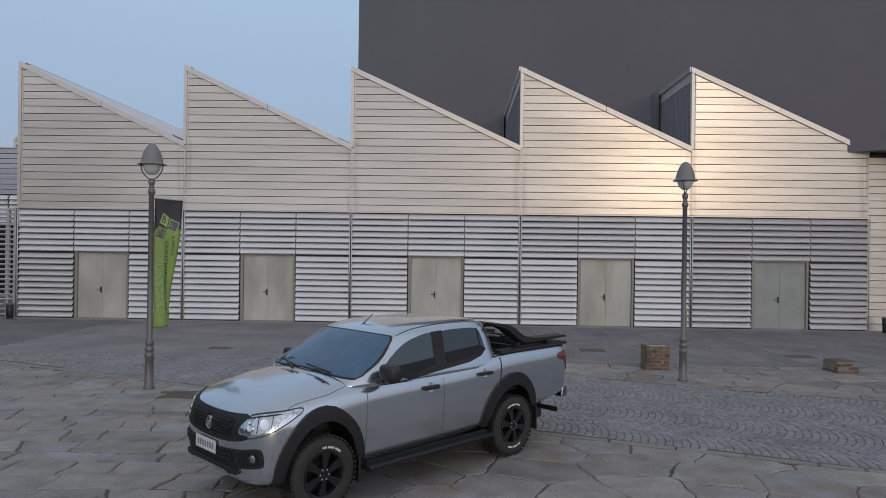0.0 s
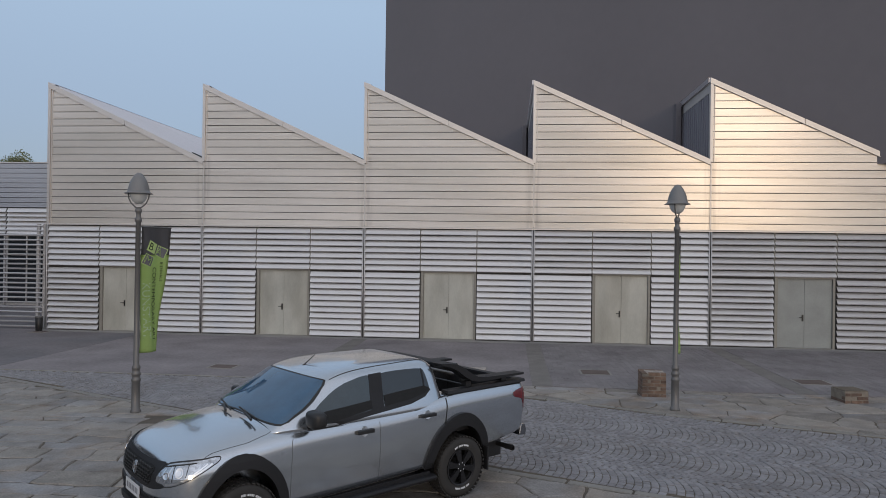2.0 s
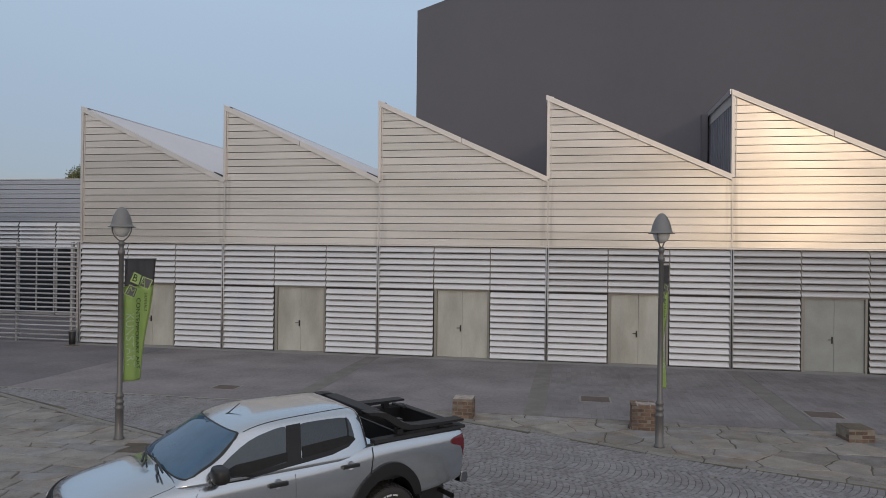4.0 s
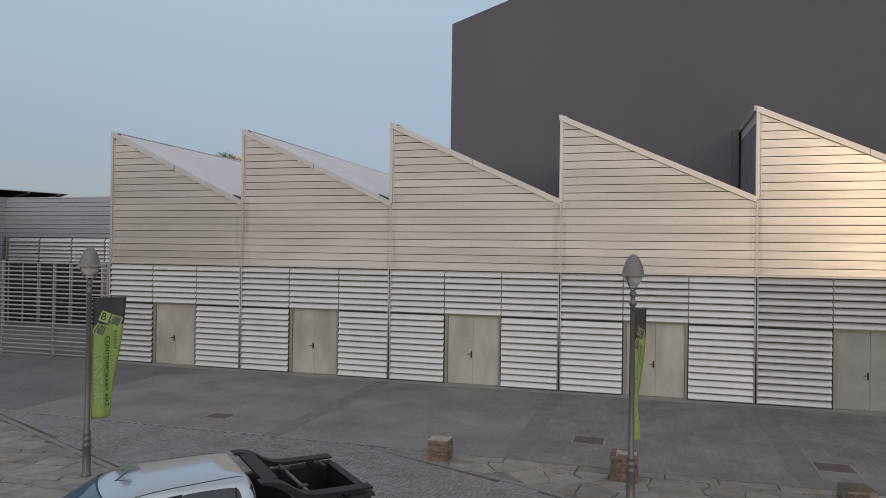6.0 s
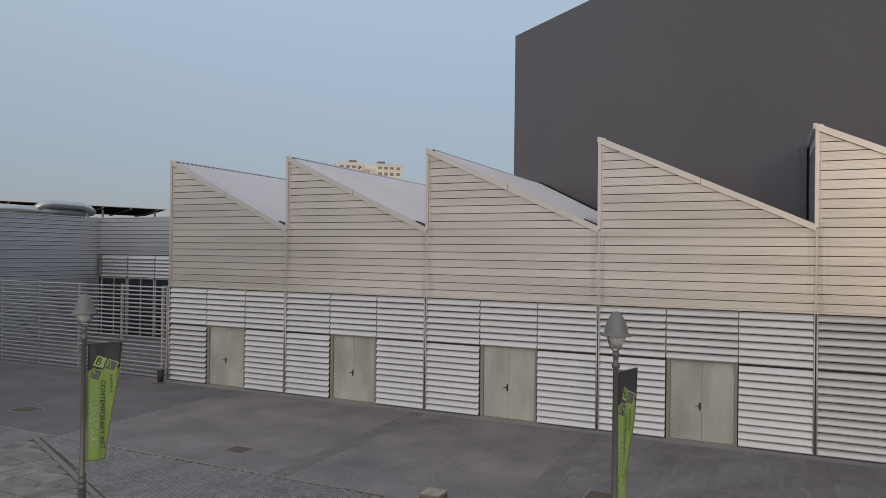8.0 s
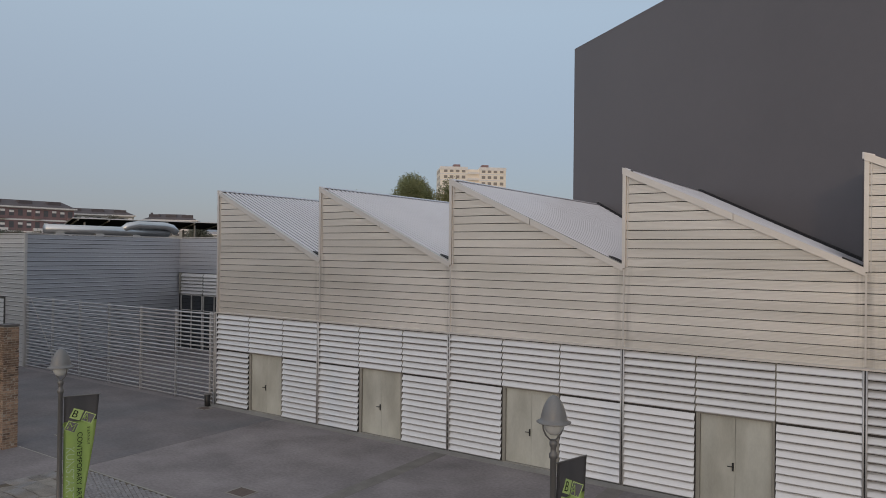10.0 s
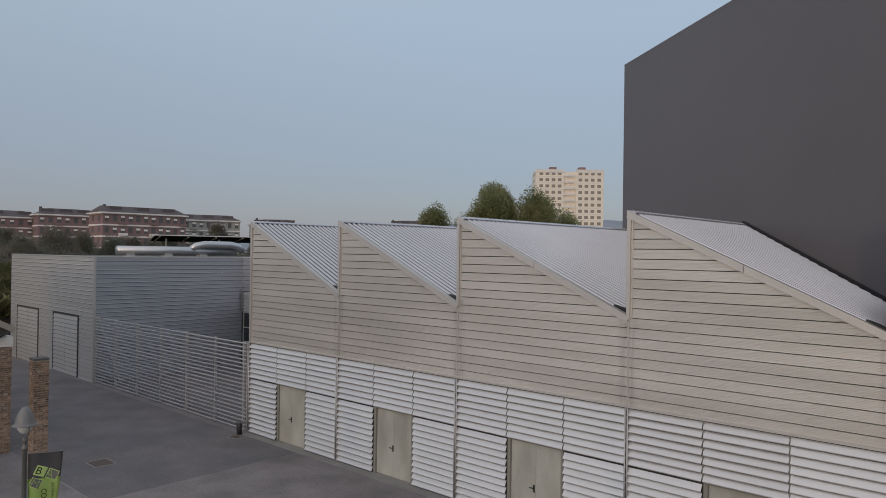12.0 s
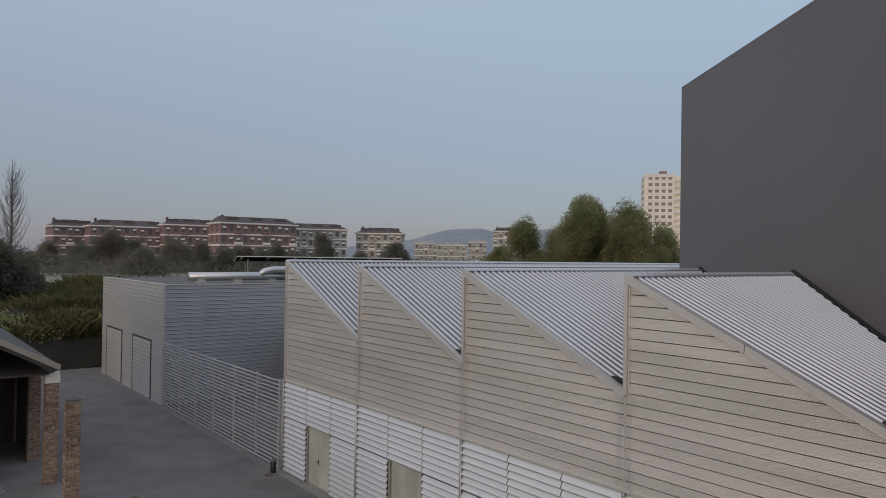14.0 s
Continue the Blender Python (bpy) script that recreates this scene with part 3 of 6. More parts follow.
# ---- low building and the fenced court ----
LX, LY, LBACK, LTOP, LEND = -33.0, 25.25, 35.2, 7.42, -47.9
low = thing("low_building", "low flat-roofed building clad in horizontal metal siding", "building", kind="structure")
bm = bmesh.new()
box(bm, LEND, LX - 0.06, LY + 0.06, 60, 0, LTOP - 0.05)
box(bm, LX - 0.06, X0 - 0.03, LBACK + 0.06, 60, 0, LTOP - 0.05)
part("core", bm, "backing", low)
part("roof_deck", boxed(LEND, LX - 0.06, LY + 0.06, 60, LTOP - 0.05, LTOP - 0.02), "gravel", low)
part("roof_deck", boxed(LX - 0.06, X0 - 0.03, LBACK + 0.06, 60, LTOP - 0.05, LTOP - 0.02), "gravel", low)
NC = 29
for c in range(NC):
    z0 = LTOP / NC * c
    prof = [(y, z0 + z) for y, z in ((0.03, 0.001), (-0.006, 0.002), (-0.014, 0.012), (-0.014, 0.030), (0.0, 0.045), (0.0, 0.12), (-0.004, 0.126), (-0.004, 0.140), (0.0, 0.146), (0.0, LTOP / NC - 0.021), (0.024, LTOP / NC - 0.019))]
    bm = bmesh.new()
    strip(bm, [(LY + y, z) for y, z in prof], lambda z: LEND, lambda z: LX)
    part("plank", bm, "clad_grey", low)
    bm = bmesh.new()
    for f in strip(bm, prof, lambda z: LY, lambda z: LBACK):
        pass
    for v in bm.verts:
        v.co = (LX - v.co.y, v.co.x, v.co.z)
    part("plank", bm, "clad_blue", low)
    if z0 > 5.0:
        bm = bmesh.new()
        strip(bm, [(LBACK + y, z) for y, z in prof], lambda z: LX, lambda z: X0)
        part("plank", bm, "clad_blue", low)
bm = bmesh.new()
box(bm, LEND, LX + 0.03, LY - 0.03, LY + 0.3, LTOP, LTOP + 0.06)
box(bm, LX - 0.3, LX + 0.03, LY + 0.3, LBACK + 0.3, LTOP, LTOP + 0.06)
box(bm, LX + 0.03, X0, LBACK - 0.03, LBACK + 0.3, LTOP, LTOP + 0.06)
part("coping", bm, "trim", low)
bm = bmesh.new()
box(bm, LX - 0.11, LX + 0.02, LY - 0.02, LY + 0.11, 0, LTOP)
part("corner_flashing", bm, "trim", low)
# louvre band and windows at the back of the court
bm = bmesh.new()
for c in range(7):
    x = LX + 0.25 + 2.35 * c
    for i in range(6):
        s = 0.225
        prism(bm, [(x, LBACK + dy, 3.72 + s * i + dz) for dy, dz in ((0.04, s), (-0.07, 0.05), (-0.09, 0.01), (0.04, s * 0.8))], (2.28, 0, 0))
part("louvre_band", bm, "slat", low)
part("band_edge", boxed(LX + 0.12, LX + 0.22, LBACK - 0.12, LBACK + 0.05, 3.70, 5.1), "frame", low)
for c in range(7):
    x = LX + 0.25 + 2.35 * c
    w = thing("window_%d" % (c + 1), "tall window in a pale metal frame behind the fence", "window", "court windows", "structure", pose(x, LBACK, 0))
    bm = bmesh.new()
    for a, b, z0, z1 in ((0, 0.07, 0.1, 3.7), (2.2, 2.28, 0.1, 3.7), (1.1, 1.16, 0.1, 3.7), (0, 2.28, 3.62, 3.7), (0, 2.28, 0.0, 0.1), (0, 2.28, 2.6, 2.66)):
        box(bm, a, b, -0.06, 0.05, z0, z1)
    part("window_frame", bm, "trim", w)
    part("pane", boxed(0.07, 2.2, -0.01, 0.01, 0.1, 3.62), "pane", w)
# louvred doors in the front of the low building
for i, (a, b) in enumerate(((-46.4, -42.1), (-39.4, -35.2))):
    d = thing("door_%d" % (6 + i), "wide louvred service door of pale metal slats", "door", "service doors", "structure", pose(a, LY, 0))
    wd = b - a
    bm = bmesh.new()
    box(bm, 0, 0.09, -0.05, 0.05, 0, 3.82)
    box(bm, wd - 0.09, wd, -0.05, 0.05, 0, 3.82)
    box(bm, 0.09, wd - 0.09, -0.05, 0.05, 3.74, 3.82)
    part("door_frame", bm, "backing", d)
    part("leaf", boxed(0.09, wd - 0.09, -0.021, 0.02, 0, 3.74), "frame", d)
    for c in range(2):
        for j in range(14):
            bm = bmesh.new()
            prism(bm, [(0.12 + c * (wd / 2 - 0.1), dy, 0.05 + 0.263 * j + dz) for dy, dz in ((-0.022, 0.218), (-0.055, 0.035), (-0.062, 0.0), (-0.05, 0.0), (-0.022, 0.20))], (wd / 2 - 0.15, 0, 0))
            part("slat", bm, "slat", d)

# fence of horizontal bars closing the court
FY = 25.34
fence = thing("fence", "tall screen of horizontal aluminium bars on posts", "fence", kind="structure")
bar = bmesh.new()
tube(bar, [(0, 0, 0), (2.66, 0, 0)], 0.035, 8)
bar_me = bpy.data.meshes.new("bar")
bar.to_mesh(bar_me)
bar.free()
posts = [LX + 0.06 + 2.70 * i for i in range(7)]
for i, x in enumerate(posts):
    part("post", boxed(x - 0.045, x + 0.045, FY + 0.03, FY + 0.13, 0, 3.95, bevel=0.006), "post_grey", fence)
    if i < 6:
        for j in range(22):
            linked("bar", bar_me, "bar", fence, at=pose(x + 0.02, FY, 0.12 + 0.1785 * j, random.uniform(0, 60), 0, 0))
for x in posts[:1]:
    bm = bmesh.new()
    tube(bm, [(x + 0.3, FY + 0.1, 3.8), (x + 1.5, FY + 0.9, 0.05)], 0.025, 6)
    part("brace", bm, "trim", fence)
part("post", boxed(X0 - 0.36, X0 - 0.26, FY - 0.02, FY + 0.10, 0, BAND, bevel=0.008), "post_grey", fence)

# ducts on the low roof
duct = thing("roof_duct", "large galvanised round air duct lying on the low roof", "duct")
bm = bmesh.new()
tube(bm, [(-36.2, 27.9, 7.85), (-36.2, 36.5, 7.85)], 0.30, 16)
tube(bm, [(-36.2, 33.0, 7.9), (-36.0, 33.3, 8.2), (-35.9, 33.9, 8.32), (-35.9, 36.0, 8.32), (-35.9, 36.6, 8.2), (-36.0, 37.0, 7.9)], 0.26, 14)
part("pipe", bm, "duct", duct, smooth=True)
for y in (28.6, 31.2, 33.8):
    part("saddle", boxed(-36.5, -35.9, y - 0.2, y + 0.35, LTOP - 0.05, 7.62), "trim", duct)

# solar canopy standing behind the low building
sc = thing("solar_canopy", "dark solar-panel canopy on steel posts", "canopy")
a, b = Vector((-52.2, 37.8, 0)), Vector((-46.9, 52.5, 0))
way = (b - a).normalized()
out = Vector((way.y, -way.x, 0))
bm = bmesh.new()
prism(bm, [a - out * 2.6 + Vector((0, 0, 8.7)), b - out * 2.6 + Vector((0, 0, 8.7)), b + out * 2.4 + Vector((0, 0, 9.15)), a + out * 2.4 + Vector((0, 0, 9.15))], (0, 0, 0.09))
part("panel_roof", bm, "solar", sc)
bm = bmesh.new()
tube(bm, [a + out * 2.43 + Vector((0, 0, 9.19)), b + out * 2.43 + Vector((0, 0, 9.19))], 0.05, 6)
tube(bm, [a - out * 2.63 + Vector((0, 0, 8.72)), a + out * 2.43 + Vector((0, 0, 9.19))], 0.05, 6)
part("panel_edge", bm, "trim", sc, "pale metal edge")
for i in range(7):
    p = a + way * (0.4 + 2.4 * i)
    bm = bmesh.new()
    tube(bm, [p - out * 2.7 + Vector((0, 0, 8.62)), p + out * 2.5 + Vector((0, 0, 9.07))], 0.07, 6)
    part("rafter", bm, "frame", sc)
for i in range(4):
    p = a + way * (1.0 + 4.6 * i)
    for s in (-1.8, 1.8):
        bm = bmesh.new()
        tube(bm, [p + out * s, p + out * s + Vector((0, 0, 8.75 + 0.09 * s))], 0.09, 6)
        part("post", bm, "frame", sc)


# ---- brick stumps and pillars of the vanished arcade ----
def brick_pillar(x, y, w, h, name, label, ragged=0.0, rz=0.0):
    p = thing(name, label, "pillar", "brick pillars", at=pose(x, y, 0, 0, 0, rz))
    part("core", boxed(-w / 2 + 0.006, w / 2 - 0.006, -w / 2 + 0.006, w / 2 - 0.006, -0.05, h - 0.03), "mortar_sooty" if ragged else "mortar", p)
    if ragged:
        part("broken_top", boxed(-w / 2 + 0.012, w / 2 - 0.012, -w / 2 + 0.012, w / 2 - 0.012, h - 0.035, h - 0.02), "pale_top" if x < 5 else "bed", p, "pale broken top" if x < 5 else "dirty broken top")
    rnd = random.Random(int(x * 10) + 7)
    rows = max(1, int(h / 0.077))
    me = {}
    for key, size in (("long", w / 2 - 0.018), ("short", w / 4 - 0.018)):
        bm = boxed(-size / 2, size / 2, -0.055, 0.055, 0.0, 0.063, bevel=0.005)
        me[key] = bpy.data.meshes.new("brick")
        bm.to_mesh(me[key])
        bm.free()
    made, bm_rest = 0, bmesh.new()
    for r in range(rows):
        z = r * 0.077
        for s in range(4):
            m = pose(0, 0, 0, 0, 0, 90 * s)
            cells = ((-w / 4, "long"), (w / 4, "long")) if (r + s) % 2 else ((-w * 3 / 8, "short"), (0.0, "long"), (w * 3 / 8, "short"))
            for u, kind in cells:
                if ragged and r >= rows - 2 and rnd.random() < ragged:
                    continue
                at = m @ pose(u, -w / 2 + 0.055 + rnd.uniform(-0.006, 0.006), z + rnd.uniform(-0.003, 0.003), 0, rnd.uniform(-1.5, 1.5), rnd.uniform(-2.2, 2.2))
                if made < 280:
                    linked("brick", me[kind], "brick_sooty" if ragged else "brick", p, at=at)
                    made += 1
                else:
                    lb = (w / 2 if kind == "long" else w / 4) / 2 - 0.006
                    for v in box(bm_rest, -lb, lb, -0.055, 0.055, 0, 0.063):
                        v.co = at @ v.co
    if bm_rest.verts:
        tagged(part("brickwork", bm_rest, "brick_sooty" if ragged else "brick", p), kind="stuff")
    else:
        bm_rest.free()
    return p


brick_pillar(-0.20, 16.92, 0.46, 0.46, "brick_stump", "broken stump of an old brick pillar", 0.3)
brick_pillar(3.73, 16.78, 0.52, 0.54, "brick_stump", "broken stump of an old brick pillar by the street lamp", 0.12)
brick_pillar(7.93, 16.78, 0.52, 0.29, "brick_stump", "low worn stump of an old brick pillar", 0.5, 8)
pb = brick_pillar(-16.72, 17.05, 0.48, 4.05, "brick_pillar", "freestanding old brick pillar with a flat dark cap")
part("cap", boxed(-0.25, 0.25, -0.25, 0.25, 4.03, 4.10, bevel=0.01), "tile_roof", pb)
for i in range(3):
    pa = brick_pillar(-20.68 - 4.05 * i, 17.05, 0.48, 4.1, "arcade_pillar", "old brick pillar with a white plastered head carrying the porch roof")
    part("head", boxed(-0.27, 0.27, -0.27, 0.27, 4.10, 4.50, bevel=0.01), "white", pa)

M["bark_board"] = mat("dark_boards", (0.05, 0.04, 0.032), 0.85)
# open porch with a pitched roof on the pillars
porch = thing("porch_roof", "pitched grey tile roof of an open porch with pale verge board", "roof")
bm = bmesh.new()
prism(bm, [(-20.0, 17.20, 4.87), (-20.0, 10.6, 8.53), (-20.0, 10.6, 8.38), (-20.0, 17.15, 4.72)], (-16, 0, 0))
part("tile_slope", bm, "tile_roof", porch)
bm = bmesh.new()
prism(bm, [(-19.92, 17.24, 4.90), (-19.92, 10.6, 8.60), (-19.92, 10.6, 8.36), (-19.92, 17.22, 4.66)], (-0.07, 0, 0))
part("verge_board", bm, "pale_plaster", porch)
bm = bmesh.new()
box(bm, -35.7, -20.6, 16.90, 17.15, 4.30, 4.50)
for i in range(8):
    prism(bm, [(-20.4 - 2.1 * i, 17.2, 4.68), (-20.4 - 2.1 * i, 10.6, 8.35), (-20.4 - 2.1 * i, 10.6, 8.15), (-20.4 - 2.1 * i, 17.1, 4.55)], (-0.14, 0, 0))
part("beam", bm, "tile_roof", porch)
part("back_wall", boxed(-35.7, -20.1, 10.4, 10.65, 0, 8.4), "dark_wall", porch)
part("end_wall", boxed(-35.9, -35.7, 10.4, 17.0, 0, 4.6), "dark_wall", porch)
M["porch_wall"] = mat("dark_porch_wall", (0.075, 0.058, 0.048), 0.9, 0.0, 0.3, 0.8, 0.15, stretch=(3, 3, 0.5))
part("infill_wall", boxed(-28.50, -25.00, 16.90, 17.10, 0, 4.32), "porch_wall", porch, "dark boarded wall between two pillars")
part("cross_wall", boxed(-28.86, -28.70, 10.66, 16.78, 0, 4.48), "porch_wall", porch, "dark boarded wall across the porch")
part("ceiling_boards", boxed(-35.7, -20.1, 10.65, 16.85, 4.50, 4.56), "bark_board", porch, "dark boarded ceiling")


# ---- iron covers in the ground, bins ----
for i, (x, y, w, d, g) in enumerate(((2.81, 19.48, 0.70, 0.62, 1), (8.05, 18.97, 0.72, 0.62, 1), (-6.96, 18.68, 0.62, 0.5, 1), (-16.57, 19.15, 0.8, 0.7, 1), (-16.35, 24.62, 0.5, 0.4, 1))):
    c = tagged(part("drain_cover", boxed(x - w / 2, x + w / 2, y - d / 2, y + d / 2, -0.03, 0.015, bevel=0.003), "rust"), "rusty square iron cover set flush in the asphalt", "cover", "drain covers")
    bm = bmesh.new()
    for a, b, e, f in ((-w / 2 - 0.05, w / 2 + 0.05, -d / 2 - 0.05, -d / 2 - 0.004), (-w / 2 - 0.05, w / 2 + 0.05, d / 2 + 0.004, d / 2 + 0.05), (-w / 2 - 0.05, -w / 2 - 0.004, -d / 2, d / 2), (w / 2 + 0.004, w / 2 + 0.05, -d / 2, d / 2)):
        box(bm, x + a, x + b, y + e, y + f, -0.03, 0.013)
    part("rim", bm, "kerb", c)


def bin_at(x, y):
    t = thing("litter_bin", "small dark grey round litter bin by the wall", "bin", "litter bins", at=pose(x, y, 0))
    bm = bmesh.new()
    lathe(bm, [(0.10, 0.0), (0.115, 0.02), (0.13, 0.50), (0.115, 0.51), (0.09, 0.4)], 16)
    part("bucket", bm, "black", t, smooth=True)
    bm = bmesh.new()
    lathe(bm, [(0.14, 0.49), (0.14, 0.53), (0.12, 0.545), (0.0, 0.55)], 16)
    part("rim", bm, "pole", t, smooth=True)


bin_at(-16.6, 24.95)
bin_at(13.85, 24.95)


# ---- street lamps with banners ----
LAMP = 0.968                   # height of the lamps against the drawn profile


def street_lamp(x, y, rz, arms):
    t = thing("street_lamp", "grey cast-iron street lamp with a bell hood and a green banner", "lamp", "street lamps", at=pose(x, y, 0))
    bm = bmesh.new()
    lathe(bm, [(0.10, -0.02), (0.10, 0.04), (0.080, 0.06), (0.077, 0.60), (0.088, 0.62), (0.088, 0.655), (0.072, 0.68), (0.072, 0.72), (0.084, 0.74), (0.084, 0.775), (0.068, 0.80), (0.068, 0.84), (0.078, 0.86), (0.078, 0.895), (0.054, 0.94),
               (0.046, 3.72), (0.066, 3.74), (0.066, 3.80), (0.043, 3.83), (0.043, 3.90), (0.06, 3.93), (0.06, 3.98), (0.035, 4.02)], 20)
    part("post", bm, "pole", t, smooth=True)
    bm = bmesh.new()
    for s in (-1, 1):
        tube(bm, [pose(0, 0, 0, 0, 0, arms) @ Vector((s * q, 0, z)) for q, z in ((0.02, 4.00), (0.07, 4.03), (0.14, 4.10), (0.185, 4.19), (0.198, 4.29))], 0.013, 8)
    part("bracket", bm, "pole", t, smooth=True)
    bm = bmesh.new()
    lathe(bm, [(0.0, 4.085), (0.055, 4.095), (0.110, 4.140), (0.145, 4.200), (0.162, 4.270), (0.162, 4.290)], 20)
    part("globe", bm, "lampglass", t, "frosted glass bowl", smooth=True)
    bm = bmesh.new()
    lathe(bm, [(0.17, 4.288), (0.25, 4.28), (0.257, 4.290), (0.215, 4.310), (0.196, 4.335), (0.188, 4.385), (0.172, 4.455), (0.145, 4.535), (0.108, 4.610), (0.068, 4.665), (0.030, 4.690), (0.0, 4.695)], 24)
    part("hood", bm, "lampcap", t, "bell-shaped hood", smooth=True)
    # banner on a short arm
    bw, z1, z0 = 0.66, 3.64, 1.15
    way = pose(0, 0, 0, 0, 0, rz)
    bm = bmesh.new()
    tube(bm, [way @ Vector((0.05, 0, z1)), way @ Vector((0.76, 0, z1))], 0.014, 8)
    part("banner_arm", bm, "pole", t)
    def taper(c):
        return 1.0 - 0.45 * (1 - (c - z0) / (z1 - z0)) ** 1.3
    def wave(a, c):
        return 0.05 * math.sin(3.0 * c + 2.0 * a) * (1 - (c - z0) / (z1 - z0)) + 0.03 * math.sin(7 * a + c)
    def laid(m, side):
        """The point moved onto the cloth's face, following its folds."""
        a, c = (m.x - 0.07) / (bw * taper(m.z)), m.z
        return way @ Vector((m.x, wave(a, c) + side * (0.003 + abs(m.y)), m.z))
    def cloth(name, a0, a1, c0, c1, off, material, parent):
        g = bmesh.new()
        n1, n2 = 10, 36
        vs = [[None] * (n2 + 1) for _ in range(n1 + 1)]
        for i in range(n1 + 1):
            for j in range(n2 + 1):
                a, c = a0 + (a1 - a0) * i / n1, c0 + (c1 - c0) * j / n2
                vs[i][j] = g.verts.new(way @ Vector((0.07 + a * bw * taper(c), wave(a, c) + off, c)))
        for i in range(n1):
            for j in range(n2):
                g.faces.new((vs[i][j], vs[i + 1][j], vs[i + 1][j + 1], vs[i][j + 1]))
        bmesh.ops.solidify(g, geom=g.faces[:], thickness=0.002)
        return part(name, g, material, parent, smooth=True)
    ban = cloth("banner", 0, 1, z0, z1 - 0.55, 0, "banner", t)
    cloth("banner_head", 0, 1, z1 - 0.55, z1, 0, "banner_grey", t)
    def letters(text, size, a, c, turn, material, spacing=1.0):
        cu = bpy.data.curves.new("lettering", "FONT")
        cu.body, cu.size, cu.align_x, cu.align_y, cu.extrude, cu.space_character = text, size, "LEFT", "CENTER", 0.0012, spacing
        tmp = new("tmp", cu)
        bpy.context.view_layer.update()
        me = bpy.data.meshes.new_from_object(tmp.evaluated_get(bpy.context.evaluated_depsgraph_get()))
        bpy.data.objects.remove(tmp)
        for side in (-1, 1):
            mm = me.copy()
            tp = 1.0 - 0.45 * (1 - (c - 0.4 - z0) / (z1 - z0)) ** 1.3
            at = Matrix.Translation((0.07 + a * bw * tp, 0, c)) @ pose(0, 0, 0, 90, 0, 180 if side > 0 else 0) @ pose(0, 0, 0, 0, 0, turn)
            for v in mm.vertices:
                v.co = laid(at @ v.co, side)
            linked("lettering", mm, material, ban)
        bpy.data.meshes.remove(me)
    for ch, a, c in (("B", 0.36, z1 - 0.40), ("A", 0.70, z1 - 0.50), ("M", 0.22, z1 - 0.66)):
        for side in (-1, 1):
            q = bmesh.new()
            bmesh.ops.create_grid(q, x_segments=5, y_segments=5, size=0.108)
            at = Matrix.Translation((0.07 + a * bw, 0, c)) @ pose(0, 0, 0, 90, 24, 0)
            for v in q.verts:
                v.co = laid(at @ v.co, side * 0.5)
            bmesh.ops.solidify(q, geom=q.faces[:], thickness=0.0006)
            part("square", q, "banner", ban)
            if ch != "B":
                q = bmesh.new()
                bmesh.ops.create_grid(q, x_segments=5, y_segments=5, size=0.094)
                for v in q.verts:
                    v.co = laid(at @ v.co, side * 0.72)
                bmesh.ops.solidify(q, geom=q.faces[:], thickness=0.0006)
                part("square_field", q, "banner_grey", ban)
        letters(ch, 0.22, a - 0.11, c + 0.03, -24, "ink" if ch == "B" else "banner")
    letters("CONTEMPORARY ART", 0.145, 0.55, z1 - 0.80, -90, "ink")
    letters("BIENNALE", 0.075, 0.84, z1 - 0.70, -90, "ink", 1.2)
    letters("KUNSTART", 0.22, 0.24, z1 - 1.10, -90, "ink_pale")
    for ob in t.children_recursive:
        for v in ob.data.vertices:
            v.co.z *= LAMP
    return t


street_lamp(-6.49, 13.46, 66, 8)
street_lamp(3.89, 15.28, 73, 62)

# ---- pickup truck ----
from mathutils.bvhtree import BVHTree

M["paint"] = mat("silver_car_paint", (0.52, 0.555, 0.595), 0.19, 0.92, 0.03, 0.5, 0.01, coat=1.0)
M["glass"] = mat("tinted_car_glass", (0.028, 0.044, 0.054), 0.01, 0.0, 0.3, 0.30, 0.1, spec=0.9)
M["privacy"] = mat("privacy_glass", (0.014, 0.022, 0.030), 0.01, 0.0, 0.3, 0.30, 0.1, spec=0.8)
M["screen"] = mat("windscreen_glass", (0.030, 0.088, 0.160), 0.01, 0.0, 0.4, 0.30, 0.1, spec=0.9)
M["rubber"] = mat("tyre_rubber", (0.030, 0.028, 0.026), 0.75, 0.0, 0.2, 0.2, 0.15)
M["rim"] = mat("gloss_black_alloy", (0.022, 0.022, 0.024), 0.16, 0.3, 0.05, 0.2)
# near-black that puts the shade of grille, intake, pods and rim barrels into colour
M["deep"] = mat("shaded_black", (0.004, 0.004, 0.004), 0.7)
M["flare"] = mat("charcoal_plastic", (0.018, 0.018, 0.020), 0.55, 0.0, 0.08, 0.3, 0.05, spec=0.35)
M["chrome"] = mat("chrome", (0.75, 0.75, 0.76), 0.10, 1.0, 0.02, 0.3)
M["lens"] = mat("clear_lens", (0.46, 0.49, 0.53), 0.14, 0.85, 0.7, 0.06, 0.6, coat=1.0)
M["red"] = mat("red_lens", (0.13, 0.008, 0.014), 0.15, 0.0, 0.1, 0.1, coat=0.8)
M["plate"] = mat("plate_white", (0.66, 0.67, 0.68), 0.4)
M["dull_chrome"] = mat("dull_chrome", (0.34, 0.34, 0.35), 0.2, 1.0, 0.1, 0.3)
M["seam"] = mat("shut_line", (0.02, 0.02, 0.02), 0.7)
M["fine_seam"] = mat("narrow_shut_line", (0.12, 0.125, 0.13), 0.5)
M["faint_print"] = mat("faint_print", (0.22, 0.22, 0.24), 0.5)


def lerp_table(table, x):
    for (x0, v0), (x1, v1) in zip(table, table[1:]):
        if x >= x1 or (x1, v1) == table[-1]:
            return v0 + (v1 - v0) * (x - x0) / (x1 - x0)


